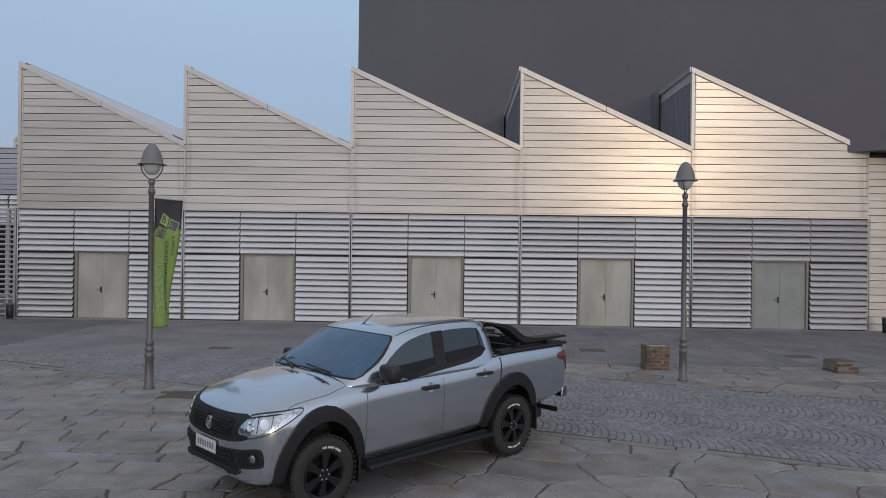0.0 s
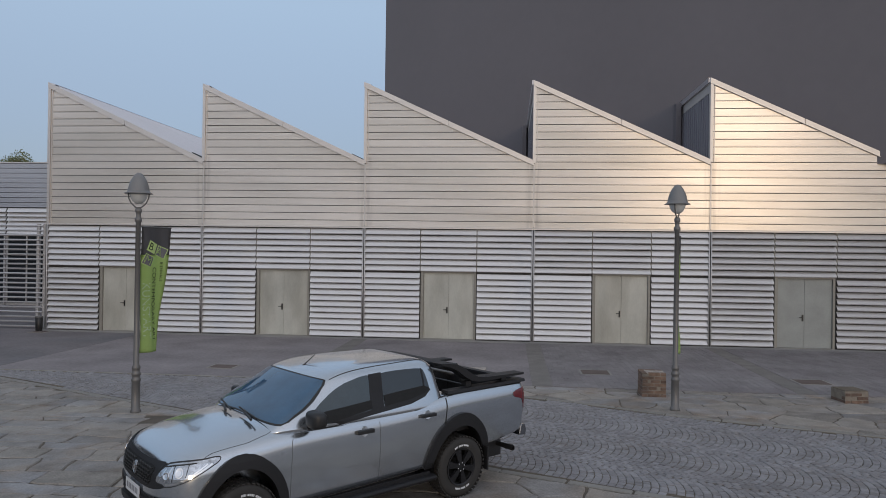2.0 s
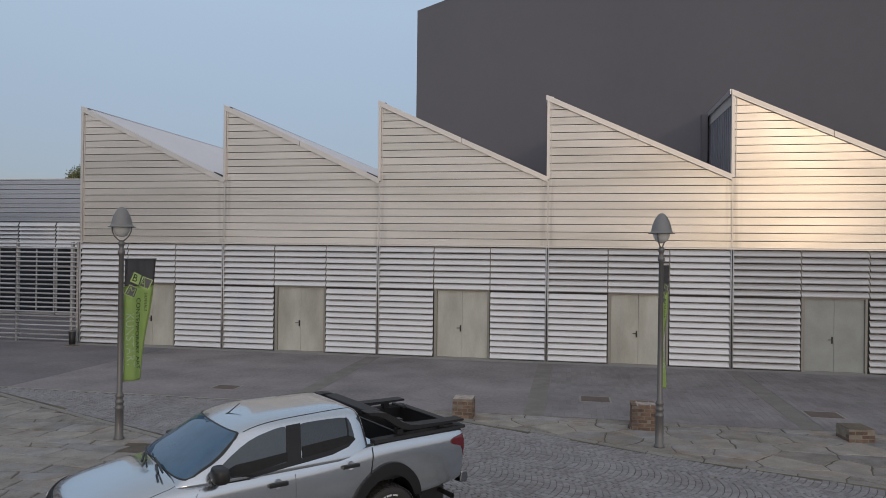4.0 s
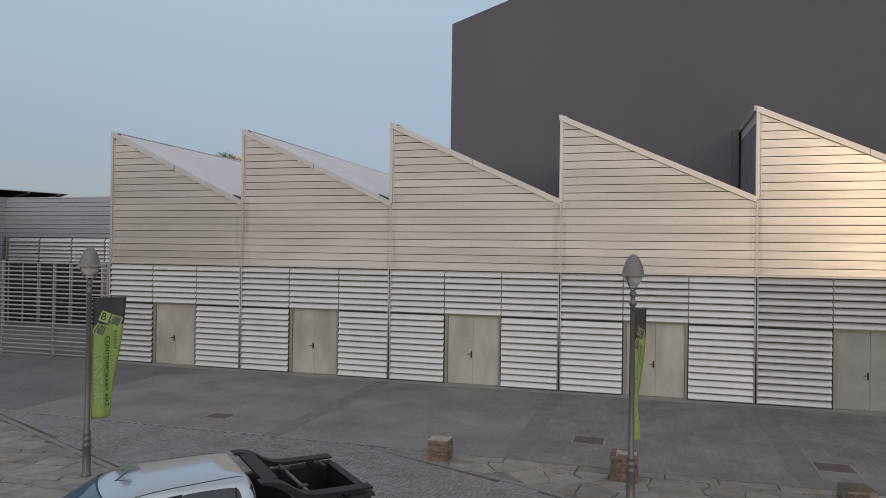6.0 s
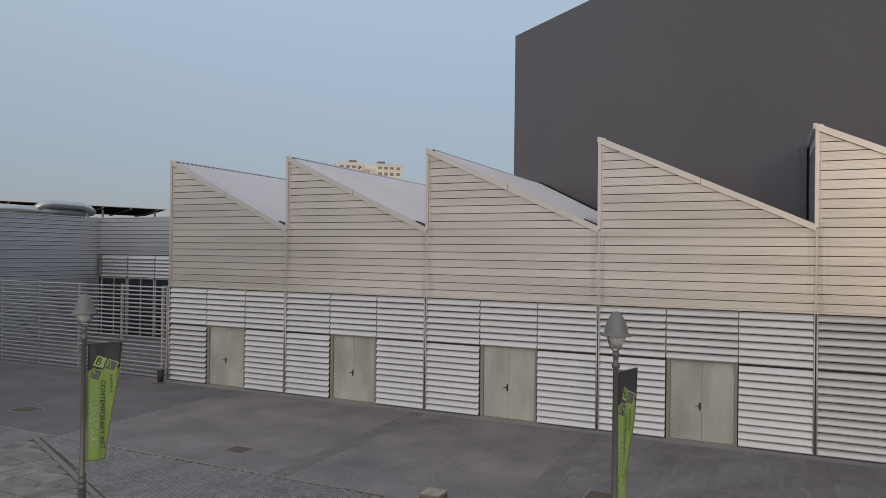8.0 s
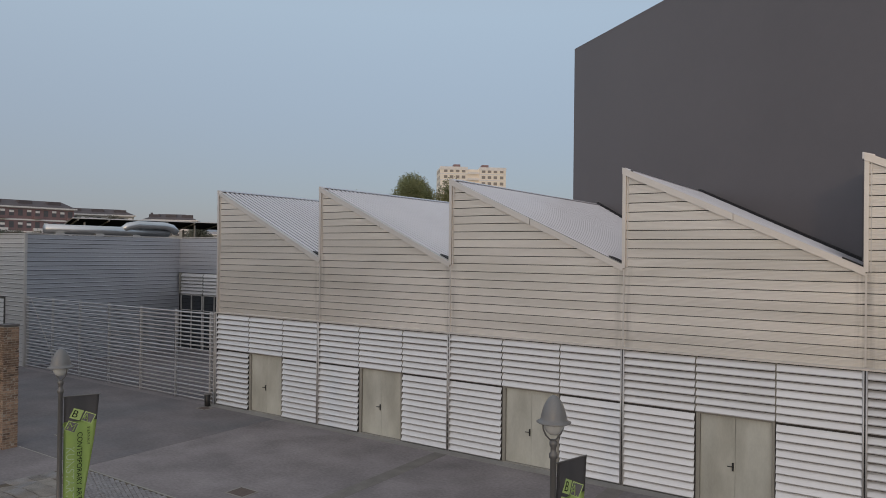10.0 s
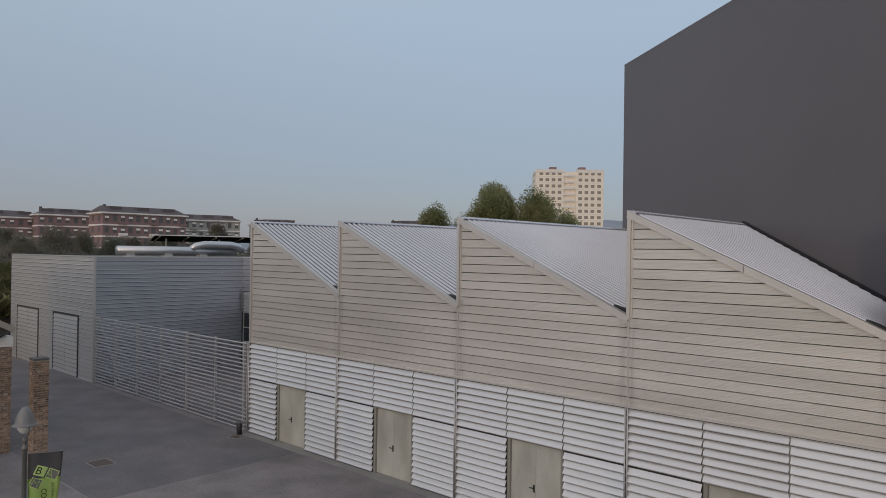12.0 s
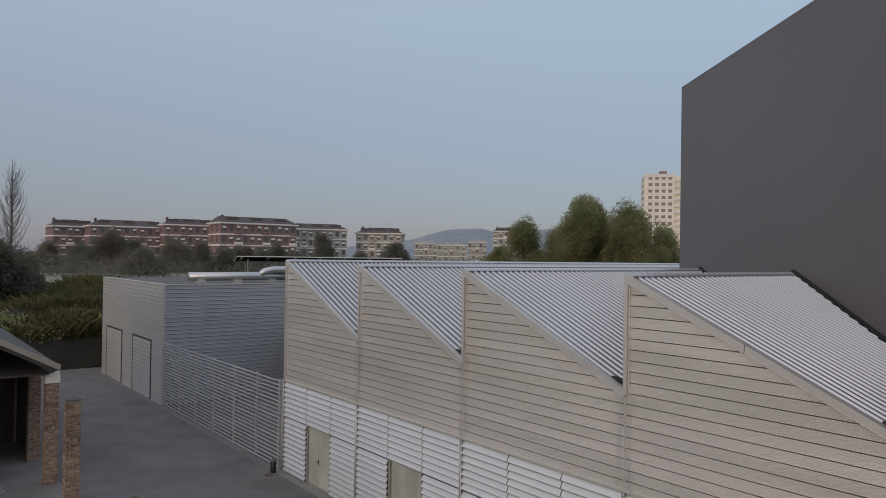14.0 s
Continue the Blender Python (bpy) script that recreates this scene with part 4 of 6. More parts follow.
WIDE = [(2.40, 0.48), (2.36, 0.62), (2.28, 0.75), (2.12, 0.835), (1.9, 0.875), (1.5, 0.885), (1.0, 0.893), (0.0, 0.900), (-1.3, 0.900), (-2.6, 0.890), (-2.85, 0.875), (-2.93, 0.84)]
SHOULDER = [(2.40, 0.84), (2.36, 0.90), (2.28, 0.96), (2.12, 1.01), (1.9, 1.05), (1.5, 1.10), (1.0, 1.145), (0.5, 1.165), (-0.5, 1.195), (-1.1, 1.24), (-1.3, 1.285), (-2.93, 1.30)]
CROWN = [(2.40, 0.865), (2.36, 0.945), (2.28, 1.03), (2.12, 1.090), (1.9, 1.155), (1.5, 1.232), (1.35, 1.26), (1.17, 1.255), (0.5, 1.19), (-0.5, 1.205), (-1.1, 1.245), (-1.3, 1.29), (-2.93, 1.305)]
FLOOR = [(2.40, 0.47), (2.36, 0.42), (2.28, 0.39), (1.9, 0.38), (1.0, 0.42), (-0.9, 0.46), (-1.5, 0.54), (-2.4, 0.60), (-2.93, 0.66)]


def body_sections():
    xs = [2.40, 2.36, 2.28, 2.12, 1.9, 1.7, 1.5, 1.25, 1.0, 0.8, 0.5, 0.2, -0.1, -0.5, -0.9, -1.25, -1.5, -1.8, -2.1, -2.4, -2.65, -2.83, -2.93]
    for x in xs:
        w, zs, zc, zb = (lerp_table(t, x) for t in (WIDE, SHOULDER, CROWN, FLOOR))
        h = zs - zb
        yield x, [(0, zb), (w * 0.80, zb), (w * 0.920, zb + 0.02), (w * 0.950, zb + 0.14 * h), (w * 0.982, zb + 0.38 * h), (w, zb + 0.62 * h), (w * 0.993, zb + 0.80 * h), (w * 0.965, zs - 0.05), (w * 0.915, zs),
                  (w * 0.78, zs + 0.58 * (zc - zs)), (w * 0.46, zs + 0.94 * (zc - zs)), (0, zc)]


def loft(sections, close=True):
    """A closed skin over mirrored half sections (y, z) at x."""
    bm = bmesh.new()
    rings = []
    for x, pts in sections:
        ring = [bm.verts.new((x, y, z)) for y, z in pts] + [bm.verts.new((x, -y, z)) for y, z in reversed(pts[1:-1])]
        rings.append(ring)
    n = len(rings[0])
    for a, b in zip(rings, rings[1:]):
        for i in range(n):
            bm.faces.new((a[i], a[(i + 1) % n], b[(i + 1) % n], b[i]))
    for ring in (rings[0], rings[-1]):
        h = n // 2
        for i in range(h):
            q = [ring[i], ring[i + 1], ring[(n - i - 1) % n], ring[(n - i) % n]]
            q = [v for k, v in enumerate(q) if v not in q[:k]]
            if len(q) > 2:
                bm.faces.new(q)
    bmesh.ops.recalc_face_normals(bm, faces=bm.faces[:])
    return bm


def cab_rings():
    rows = [(1.08, 1.40, -1.25, 0.888), (1.18, 1.28, -1.25, 0.872), (1.25, 1.19, -1.248, 0.845), (1.32, 1.1, -1.245, 0.808), (1.48, 0.86, -1.23, 0.757), (1.61, 0.665, -1.205, 0.72), (1.68, 0.55, -1.18, 0.695), (1.745, 0.41, -1.15, 0.66), (1.79, 0.23, -1.09, 0.58), (1.822, 0.04, -0.98, 0.44), (1.838, -0.14, -0.8, 0.22)]
    for z, xf, xb, w in rows:
        half = [(xf, 0), (xf - 0.012, 0.30 * w), (xf - 0.05, 0.62 * w), (xf - 0.11, 0.84 * w), (xf - 0.20, 0.955 * w)]
        for t in (0.22, 0.42, 0.62, 0.82):
            half.append((xf - 0.20 + (xb + 0.10 - xf + 0.20) * t, w))
        half += [(xb + 0.06, 0.985 * w), (xb + 0.015, 0.93 * w), (xb, 0.72 * w), (xb - 0.01, 0.36 * w), (xb - 0.012, 0)]
        yield z, half


def cab_mesh():
    bm = bmesh.new()
    rings = []
    for z, half in cab_rings():
        rings.append([bm.verts.new((x, y, z)) for x, y in half] + [bm.verts.new((x, -y, z)) for x, y in reversed(half[1:-1])])
    n = len(rings[0])
    for a, b in zip(rings, rings[1:]):
        for i in range(n):
            bm.faces.new((a[i], a[(i + 1) % n], b[(i + 1) % n], b[i]))
    for ring in (rings[0], rings[-1]):
        h = n // 2
        for i in range(h):
            q = [ring[i], ring[i + 1], ring[(n - i - 1) % n], ring[(n - i) % n]]
            q = [v for k, v in enumerate(q) if v not in q[:k]]
            if len(q) > 2:
                bm.faces.new(q)
    bmesh.ops.recalc_face_normals(bm, faces=bm.faces[:])
    return bm


def evaluated(ob):
    bpy.context.view_layer.update()
    return bpy.data.meshes.new_from_object(ob.evaluated_get(bpy.context.evaluated_depsgraph_get()))


def smoothed(bm, levels=2):
    """A finely divided mesh of a coarse cage."""
    me = bpy.data.meshes.new("cage")
    bm.to_mesh(me)
    bm.free()
    tmp = new("cage", me)
    s = tmp.modifiers.new("sub", "SUBSURF")
    s.levels = s.render_levels = levels
    out = evaluated(tmp)
    bpy.data.objects.remove(tmp)
    return out


def carved(me, cutters):
    tmp = new("solid", me)
    cut = []
    for b in cutters:
        cm = bpy.data.meshes.new("cut")
        b.to_mesh(cm)
        b.free()
        c = new("cut", cm)
        cut.append(c)
        d = tmp.modifiers.new("cut", "BOOLEAN")
        d.operation, d.object, d.solver = "DIFFERENCE", c, "EXACT"
    out = evaluated(tmp)
    for o in (tmp, *cut):
        bpy.data.objects.remove(o)
    return out


def tree_of(me):
    b = bmesh.new()
    b.from_mesh(me)
    t = BVHTree.FromBMesh(b)
    b.free()
    return t


def rounded(pts, times=2):
    for _ in range(times):
        out = []
        for i in range(len(pts)):
            a, b = Vector(pts[i]), Vector(pts[(i + 1) % len(pts)])
            out += [a.lerp(b, 0.25), a.lerp(b, 0.75)]
        pts = out
    return [tuple(p) for p in pts]


def skin(bvh, outline, inward, u, off, thick=0.006, grid=0.06, far=4.0):
    """A patch whose flat outline (along u and z) is laid onto a surface from the direction inward, standing off above it."""
    d, u = Vector(inward).normalized(), Vector(u).normalized()
    v = u.cross(d)
    v = v if v.z > 0 or abs(v.z) < 1e-6 else -v
    bm = bmesh.new()
    bm.faces.new([bm.verts.new((a, b, 0)) for a, b in outline])
    for ax in (0, 1):
        lo, hi = min(p[ax] for p in outline), max(p[ax] for p in outline)
        for i in range(1, int((hi - lo) / grid) + 1):
            co, no = [0, 0, 0], [0, 0, 0]
            co[ax], no[ax] = lo + (hi - lo) * i / (int((hi - lo) / grid) + 1), 1
            bmesh.ops.bisect_plane(bm, geom=bm.verts[:] + bm.edges[:] + bm.faces[:], plane_co=co, plane_no=no, dist=1e-5)
    bmesh.ops.triangulate(bm, faces=[f for f in bm.faces if len(f.verts) > 4])
    for w in bm.verts:
        p = u * w.co.x + v * w.co.y - d * far
        hit, nrm, _, _ = bvh.ray_cast(p, d)
        if hit is None:
            hit, nrm, _, _ = bvh.find_nearest(p + d * (far - 0.9))
        if nrm.dot(d) > 0:
            nrm = -nrm
        w.co = hit + nrm * off - d * 0.001
    bm.normal_update()
    for f in bm.faces:
        if f.normal.dot(d) > 0:
            f.normal_flip()
    bmesh.ops.solidify(bm, geom=bm.faces[:], thickness=thick)
    return bm


def mirrored(bm):
    b = bm.copy()
    for v in b.verts:
        v.co.y = -v.co.y
    bmesh.ops.reverse_faces(b, faces=b.faces[:])
    return b


def ribbon(pts, width):
    """A thin outline along a line of points."""
    left, right = [], []
    for i, p in enumerate(pts):
        a, b = Vector(pts[max(i - 1, 0)]), Vector(pts[min(i + 1, len(pts) - 1)])
        d = (b - a).normalized()
        nv = Vector((-d.y, d.x)) * width / 2
        left.append(tuple(Vector(p) + nv))
        right.append(tuple(Vector(p) - nv))
    return left + right[::-1]


def wheel_arch(cx, r0, r1, a0, a1, n=20):
    cz = 0.438
    arc = lambda r, s: [(cx + r * math.cos(radians(a0 + (a1 - a0) * i / n)), cz + r * s * math.sin(radians(a0 + (a1 - a0) * i / n))) for i in range(n + 1)]
    return arc(r1, 1.0) + arc(r0, 1.0)[::-1]


BONNET = ((2.0, 0.784), (1.90, 0.768), (1.748, 0.778), (1.476, 0.795), (1.209, 0.763), (1.10, 0.710), (1.012, 0.631))


def pickup(at):
    t = thing("pickup_truck", "silver double-cab pickup with black arches, wheels and sports bar", "pickup truck", at=at)
    shell = smoothed(loft(body_sections()))
    cab = smoothed(cab_mesh())
    bvh, cvh = tree_of(shell), tree_of(cab)
    cuts = []
    for cx in (1.56, -1.5):
        for s in (-1, 1):
            b = bmesh.new()
            lathe(b, [(0.475, s * 0.50), (0.475, s * 1.3)], 40, "y", (cx, 0, 0.45))
            cuts.append(b)
    cuts.append(boxed(-2.83, -1.34, -0.74, 0.74, 0.80, 1.6))
    hull = carved(shell, cuts)
    body = linked("body", hull, "paint", t, smooth=True)
    linked("cab", cab, "paint", t, smooth=True)
    hull.set_sharp_from_angle(angle=radians(38))
    # dark linings of the arches and the bed
    for cx in (1.56, -1.5):
        for s in (-1, 1):
            b = bmesh.new()
            n = 24
            for r, y0, y1 in ((0.468, 0.49, 0.885),):
                ring = [[b.verts.new((cx + r * math.cos(math.pi * (i / n * 1.16 - 0.08)), s * y, 0.45 + r * math.sin(math.pi * (i / n * 1.16 - 0.08)))) for i in range(n + 1)] for y in (y0, y1)]
                for i in range(n):
                    b.faces.new((ring[0][i], ring[0][i + 1], ring[1][i + 1], ring[1][i]))
                b.faces.new(ring[0])
            bmesh.ops.solidify(b, geom=b.faces[:], thickness=0.004)
            part("arch_liner", b, "black", t)
    b = bmesh.new()
    box(b, -2.825, -1.345, -0.735, 0.735, 0.805, 0.82)
    box(b, -2.825, -1.345, -0.735, -0.72, 0.82, 1.29)
    box(b, -2.825, -1.345, 0.72, 0.735, 0.82, 1.29)
    box(b, -2.825, -2.81, -0.72, 0.72, 0.82, 1.29)
    box(b, -1.36, -1.345, -0.72, 0.72, 0.82, 1.26)
    part("bed_liner", b, "black", t, "black ribbed bed liner")
    for s in (-1, 1):
        b = bmesh.new()
        prism(b, [(-1.30, s * 0.70, 1.280), (-1.30, s * 0.845, 1.275), (-1.30, s * 0.83, 1.315), (-1.30, s * 0.71, 1.320)], (-1.60, 0, 0.015))
        part("bed_rail", b, "flare", t, "black plastic rail cap")
    part("tailgate_cap", boxed(-2.93, -2.80, -0.70, 0.70, 1.285, 1.325, bevel=0.008), "flare", t)
    # flares
    for cx, a0, a1 in ((1.56, -6, 190), (-1.5, 2, 184)):
        b = skin(bvh, wheel_arch(cx, 0.470, 0.585 if cx > 0 else 0.600, a0, a1), (0, -1, 0), (1, 0, 0), 0.034, 0.05)
        b2 = mirrored(b)
        part("wheel_flare", b, "flare", t, "wide black wheel-arch flare", smooth=False)
        part("wheel_flare", b2, "flare", t, "wide black wheel-arch flare", smooth=False)
    # glass
    front_win = rounded([(0.80, 1.172), (0.78, 1.20), (0.665, 1.304), (0.479, 1.462), (0.26, 1.589), (0.0, 1.657), (-0.12, 1.672), (-0.148, 1.660), (-0.118, 1.250), (-0.10, 1.228), (0.438, 1.178)], 1)
    rear_win = rounded([(-0.295, 1.245), (-0.33, 1.655), (-0.345, 1.682), (-0.62, 1.690), (-0.93, 1.680), (-0.995, 1.640), (-1.035, 1.43), (-1.022, 1.365), (-0.93, 1.323), (-0.70, 1.272)], 1)
    pillar = [(-0.098, 1.222), (-0.150, 1.678), (-0.335, 1.688), (-0.290, 1.248)]
    sill = ribbon([(0.81, 1.156), (0.43, 1.166), (-0.10, 1.217), (-0.40, 1.240), (-0.69, 1.264), (-0.92, 1.314), (-1.03, 1.395)], 0.052)
    for name, outline, material, off in (("side_window", front_win, "glass", 0.004), ("side_window", rear_win, "privacy", 0.004), ("door_pillar", pillar, "flare", 0.006), ("window_moulding", sill, "flare", 0.007)):
        b = skin(cvh, outline, (0, -1, 0), (1, 0, 0), off, 0.006)
        b2 = mirrored(b)
        part(name, b, material, t, smooth=False)
        part(name, b2, material, t, smooth=False)
    # dark patches on the glass paint the dark reflection along its lower part
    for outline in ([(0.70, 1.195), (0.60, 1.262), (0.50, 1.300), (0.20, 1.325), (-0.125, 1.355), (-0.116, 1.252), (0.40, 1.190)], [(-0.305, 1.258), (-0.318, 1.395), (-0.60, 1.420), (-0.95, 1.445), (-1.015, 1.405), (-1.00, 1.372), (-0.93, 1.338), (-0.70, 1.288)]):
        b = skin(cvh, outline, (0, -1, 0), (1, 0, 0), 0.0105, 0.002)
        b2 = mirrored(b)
        part("inner_trim", b, "deep", t, "dark lower reflection of the side glass, painted as a patch")
        part("inner_trim", b2, "deep", t, "dark lower reflection of the side glass, painted as a patch")
    for sgn in (1, -1):
        b = skin(cvh, ribbon([(-0.935, 1.335), (-0.955, 1.50), (-0.95, 1.672)], 0.022), (0, -1, 0), (1, 0, 0), 0.008, 0.006)
        part("quarter_bar", b if sgn > 0 else mirrored(b), "flare", t)
    half = [(0.0, 1.262), (0.33, 1.243), (0.71, 1.223), (0.795, 1.220), (0.772, 1.318), (0.717, 1.487), (0.655, 1.645), (0.60, 1.668), (0.30, 1.685), (0.0, 1.690)]
    wind = rounded(half + [(-y, z) for y, z in reversed(half[1:-1])], 1)
    part("windscreen", skin(cvh, wind, (-1, 0, 0), (0, 1, 0), 0.009, 0.006, 0.04), "screen", t, "tinted windscreen", smooth=True).data.set_sharp_from_angle(angle=radians(40))
    b = skin(cvh, ribbon(wind + wind[:1], 0.009), (-1, 0, 0), (0, 1, 0), 0.011, 0.006, 0.04)
    part("windscreen_seal", b, "black", t)
    back = rounded([(-0.60, 1.30), (0.60, 1.30), (0.56, 1.60), (0.5, 1.63), (-0.5, 1.63), (-0.56, 1.60)], 1)
    part("rear_window", skin(cvh, back, (1, 0, 0), (0, 1, 0), 0.004, 0.006), "glass", t)
    b = bmesh.new()
    n = 14
    f = lambda y: 1.385 - 0.20 * (abs(y) / 0.8) ** 2
    hz = lambda y: 1.268 - 0.055 * (abs(y) / 0.8) ** 2
    line = [-0.62 + 0.92 * i / n for i in range(n + 1)]
    loops = [[b.verts.new((f(y) + dx, y, hz(y) + dz)) for y in line] for dx, dz in ((-0.15, -0.030), (-0.07, -0.036), (-0.07, -0.07), (-0.15, -0.07))]
    for k in range(4):
        for i in range(n):
            b.faces.new((loops[k][i], loops[k][i + 1], loops[(k + 1) % 4][i + 1], loops[(k + 1) % 4][i]))
    for i in (0, n):
        b.faces.new([q[i] for q in loops])
    bmesh.ops.recalc_face_normals(b, faces=b.faces[:])
    part("cowl", b, "black", t, "black cowl below the windscreen")
    for y0, y1 in ((0.60, 0.06), (0.04, -0.48)):
        b = bmesh.new()
        tube(b, [(1.31 - 0.12 * y0 * y0, y0, 1.285), (1.22 - 0.1 * y1 * y1, y1 + 0.03, 1.315)], 0.012, 6)
        tube(b, [(1.35 - 0.12 * y0 * y0, y0 - 0.05, 1.27), (1.27, (y0 + y1) / 2, 1.30)], 0.016, 6)
        part("wiper", b, "black", t)
    # grille, lamps and bumper; the front's middle lies a little to one side
    mid = -0.045
    both = lambda half: rounded([(y, z) for y, z in half] + [(2 * mid - y, z) for y, z in reversed(half) if y > mid + 0.01], 1)
    grille = both([(mid, 0.966), (0.20, 0.971), (0.40, 0.981), (0.555, 0.992), (0.515, 0.945), (0.475, 0.875), (0.488, 0.834), (0.600, 0.836), (0.635, 0.812), (0.50, 0.775), (0.28, 0.745), (mid, 0.734)])
    gr = part("grille", skin(bvh, grille, (-1, 0, 0), (0, 1, 0), 0.012, 0.02), "flare", t, "black mesh grille")
    mesh_field = both([(mid, 0.936), (0.20, 0.940), (0.36, 0.945), (0.41, 0.925), (0.375, 0.862), (0.36, 0.800), (0.20, 0.778), (mid, 0.770)])
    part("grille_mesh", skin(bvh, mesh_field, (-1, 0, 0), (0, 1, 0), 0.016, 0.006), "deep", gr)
    for r in range(6):
        z = 0.790 + 0.027 * r
        for c in range(-6, 7):
            y = mid + 0.068 * c + (0.034 if r % 2 else 0)
            if abs(y - mid) < 0.38 + 0.25 * (z - 0.80) and abs(y - mid) > 0.06:
                for s in (-1, 1):
                    h, nn, _, _ = bvh.ray_cast(Vector((4, y + 0.015 * s, z)), Vector((-1, 0, 0)))
                    b = boxed(-0.004, 0.012, -0.019, 0.019, -0.0045, 0.0045, bevel=0.002)
                    bmesh.ops.transform(b, matrix=pose(h.x + 0.018, y + 0.015 * s, z, 22 * s), verts=b.verts[:])
                    part("grille_bar", b, "black", gr)
    b = bmesh.new()
    lathe(b, [(0.062, 2.40), (0.062, 2.425), (0.055, 2.432), (0.049, 2.424), (0.0, 2.424)], 24, "x", (0, mid - 0.01, 0.858))
    badge = part("badge", b, "dull_chrome", gr, "round chrome badge", smooth=False)
    part("badge_bar", boxed(2.424, 2.429, mid - 0.035, mid + 0.015, 0.836, 0.880, bevel=0.004), "chrome", badge)
    lamp = rounded([(-1.349, 0.865), (-1.303, 0.923), (-1.215, 0.984), (-1.12, 1.001), (-0.964, 1.015), (-0.838, 1.021), (-0.757, 1.033), (-0.690, 1.030), (-0.701, 1.0), (-0.769, 0.969), (-0.866, 0.920), (-0.966, 0.875), (-1.116, 0.831), (-1.211, 0.814), (-1.238, 0.836), (-1.332, 0.832)], 1)
    for sgn in (1, -1):
        b = skin(bvh, lamp, (-1, -1, 0), (-1, 1, 0), 0.010, 0.03, 0.04)
        hl = part("headlight", b if sgn > 0 else mirrored(b), "lens", t, "clear headlight")
        for (a0, z0, rr) in ((-1.06, 0.935, 0.046), (-1.20, 0.905, 0.038)):
            base = Vector((-0.7071, 0.7071, 0)) * a0 + Vector((0, 0, z0)) + Vector((1, 1, 0)) * 3
            h, nn, _, _ = bvh.ray_cast(base, Vector((-1, -1, 0)).normalized())
            b = bmesh.new()
            lathe(b, [(rr, 0.0), (rr, 0.010), (rr * 0.85, 0.012), (rr * 0.5, 0.008), (0, 0.008)], 18)
            m = Matrix.Translation(h + nn * 0.006) @ nn.to_track_quat("Z", "Y").to_matrix().to_4x4()
            bmesh.ops.transform(b, matrix=m, verts=b.verts[:])
            part("reflector", b if sgn > 0 else mirrored(b), "chrome", hl)
        b = skin(bvh, ribbon(lamp + lamp[:1], 0.008), (-1, -1, 0), (-1, 1, 0), 0.012, 0.02, 0.05)
        part("headlight_seal", b if sgn > 0 else mirrored(b), "black", hl)
        for fin, material in (([(-1.29, 0.850), (-1.21, 0.955)], "chrome"), ([(-1.22, 0.850), (-1.14, 0.975)], "chrome"), ([(-1.13, 0.865), (-1.115, 0.985)], "seam"), ([(-0.99, 0.905), (-0.97, 0.995)], "seam"), ([(-1.25, 0.962), (-1.10, 0.985), (-0.90, 1.000)], "seam"), ([(-0.92, 0.925), (-0.80, 0.99)], "chrome")):
            b = skin(bvh, ribbon(fin, 0.010 if material == "chrome" else 0.007), (-1, -1, 0), (-1, 1, 0), 0.012, 0.008, 0.05)
            part("lamp_fin", b if sgn > 0 else mirrored(b), material, hl)
        ring = ribbon([(-1.20, 0.838), (-1.10, 0.852), (-0.96, 0.895), (-0.86, 0.940), (-0.76, 0.990)], 0.012)
        b = skin(bvh, ring, (-1, -1, 0), (-1, 1, 0), 0.014, 0.01, 0.05)
        part("trim_strip", b if sgn > 0 else mirrored(b), "chrome", hl)
        base = Vector((-0.7071, 0.7071, 0)) * -1.165 + Vector((0, 0, 0.653)) + Vector((1, 1, 0)) * 3
        h, nn, _, _ = bvh.ray_cast(base, Vector((-1, -1, 0)).normalized())
        b = bmesh.new()
        lathe(b, [(0.046, 0.0), (0.046, 0.020), (0.036, 0.022), (0.034, 0.012)], 18, caps=False)
        bmesh.ops.transform(b, matrix=Matrix.Translation(h + nn * 0.008) @ nn.to_track_quat("Z", "Y").to_matrix().to_4x4(), verts=b.verts[:])
        fog = part("fog_lamp", b if sgn > 0 else mirrored(b), "black", t)
        b = bmesh.new()
        lathe(b, [(0.034, 0.0), (0.034, 0.012), (0.020, 0.017), (0.0, 0.018)], 18)
        bmesh.ops.transform(b, matrix=Matrix.Translation(h + nn * 0.008) @ nn.to_track_quat("Z", "Y").to_matrix().to_4x4(), verts=b.verts[:])
        part("fog_lens", b if sgn > 0 else mirrored(b), "lens", fog)
        b = skin(bvh, [(1.085, 0.967), (1.10, 0.978), (1.07, 0.990), (1.03, 0.988), (1.015, 0.976), (1.03, 0.966)], (0, -1, 0), (1, 0, 0), 0.004, 0.006)
        part("side_repeater", b if sgn > 0 else mirrored(b), "lens", t, "small clear side repeater")
    low_grille = both([(mid, 0.664), (0.20, 0.676), (0.43, 0.698), (0.58, 0.718), (0.69, 0.736), (0.735, 0.730), (0.750, 0.690), (0.752, 0.590), (0.72, 0.570), (0.62, 0.558), (0.50, 0.548), (0.20, 0.546), (mid, 0.546)])
    lg = part("lower_grille", skin(bvh, low_grille, (-1, 0, 0), (0, 1, 0), 0.008, 0.03), "flare", t, "black lower intake with fog lamp pods")
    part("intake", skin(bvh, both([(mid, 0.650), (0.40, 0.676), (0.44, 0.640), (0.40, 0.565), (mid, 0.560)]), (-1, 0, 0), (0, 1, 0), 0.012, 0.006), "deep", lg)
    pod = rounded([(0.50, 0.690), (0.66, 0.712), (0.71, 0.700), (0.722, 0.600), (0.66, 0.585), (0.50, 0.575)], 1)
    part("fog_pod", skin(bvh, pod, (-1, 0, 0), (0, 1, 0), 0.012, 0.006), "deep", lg)
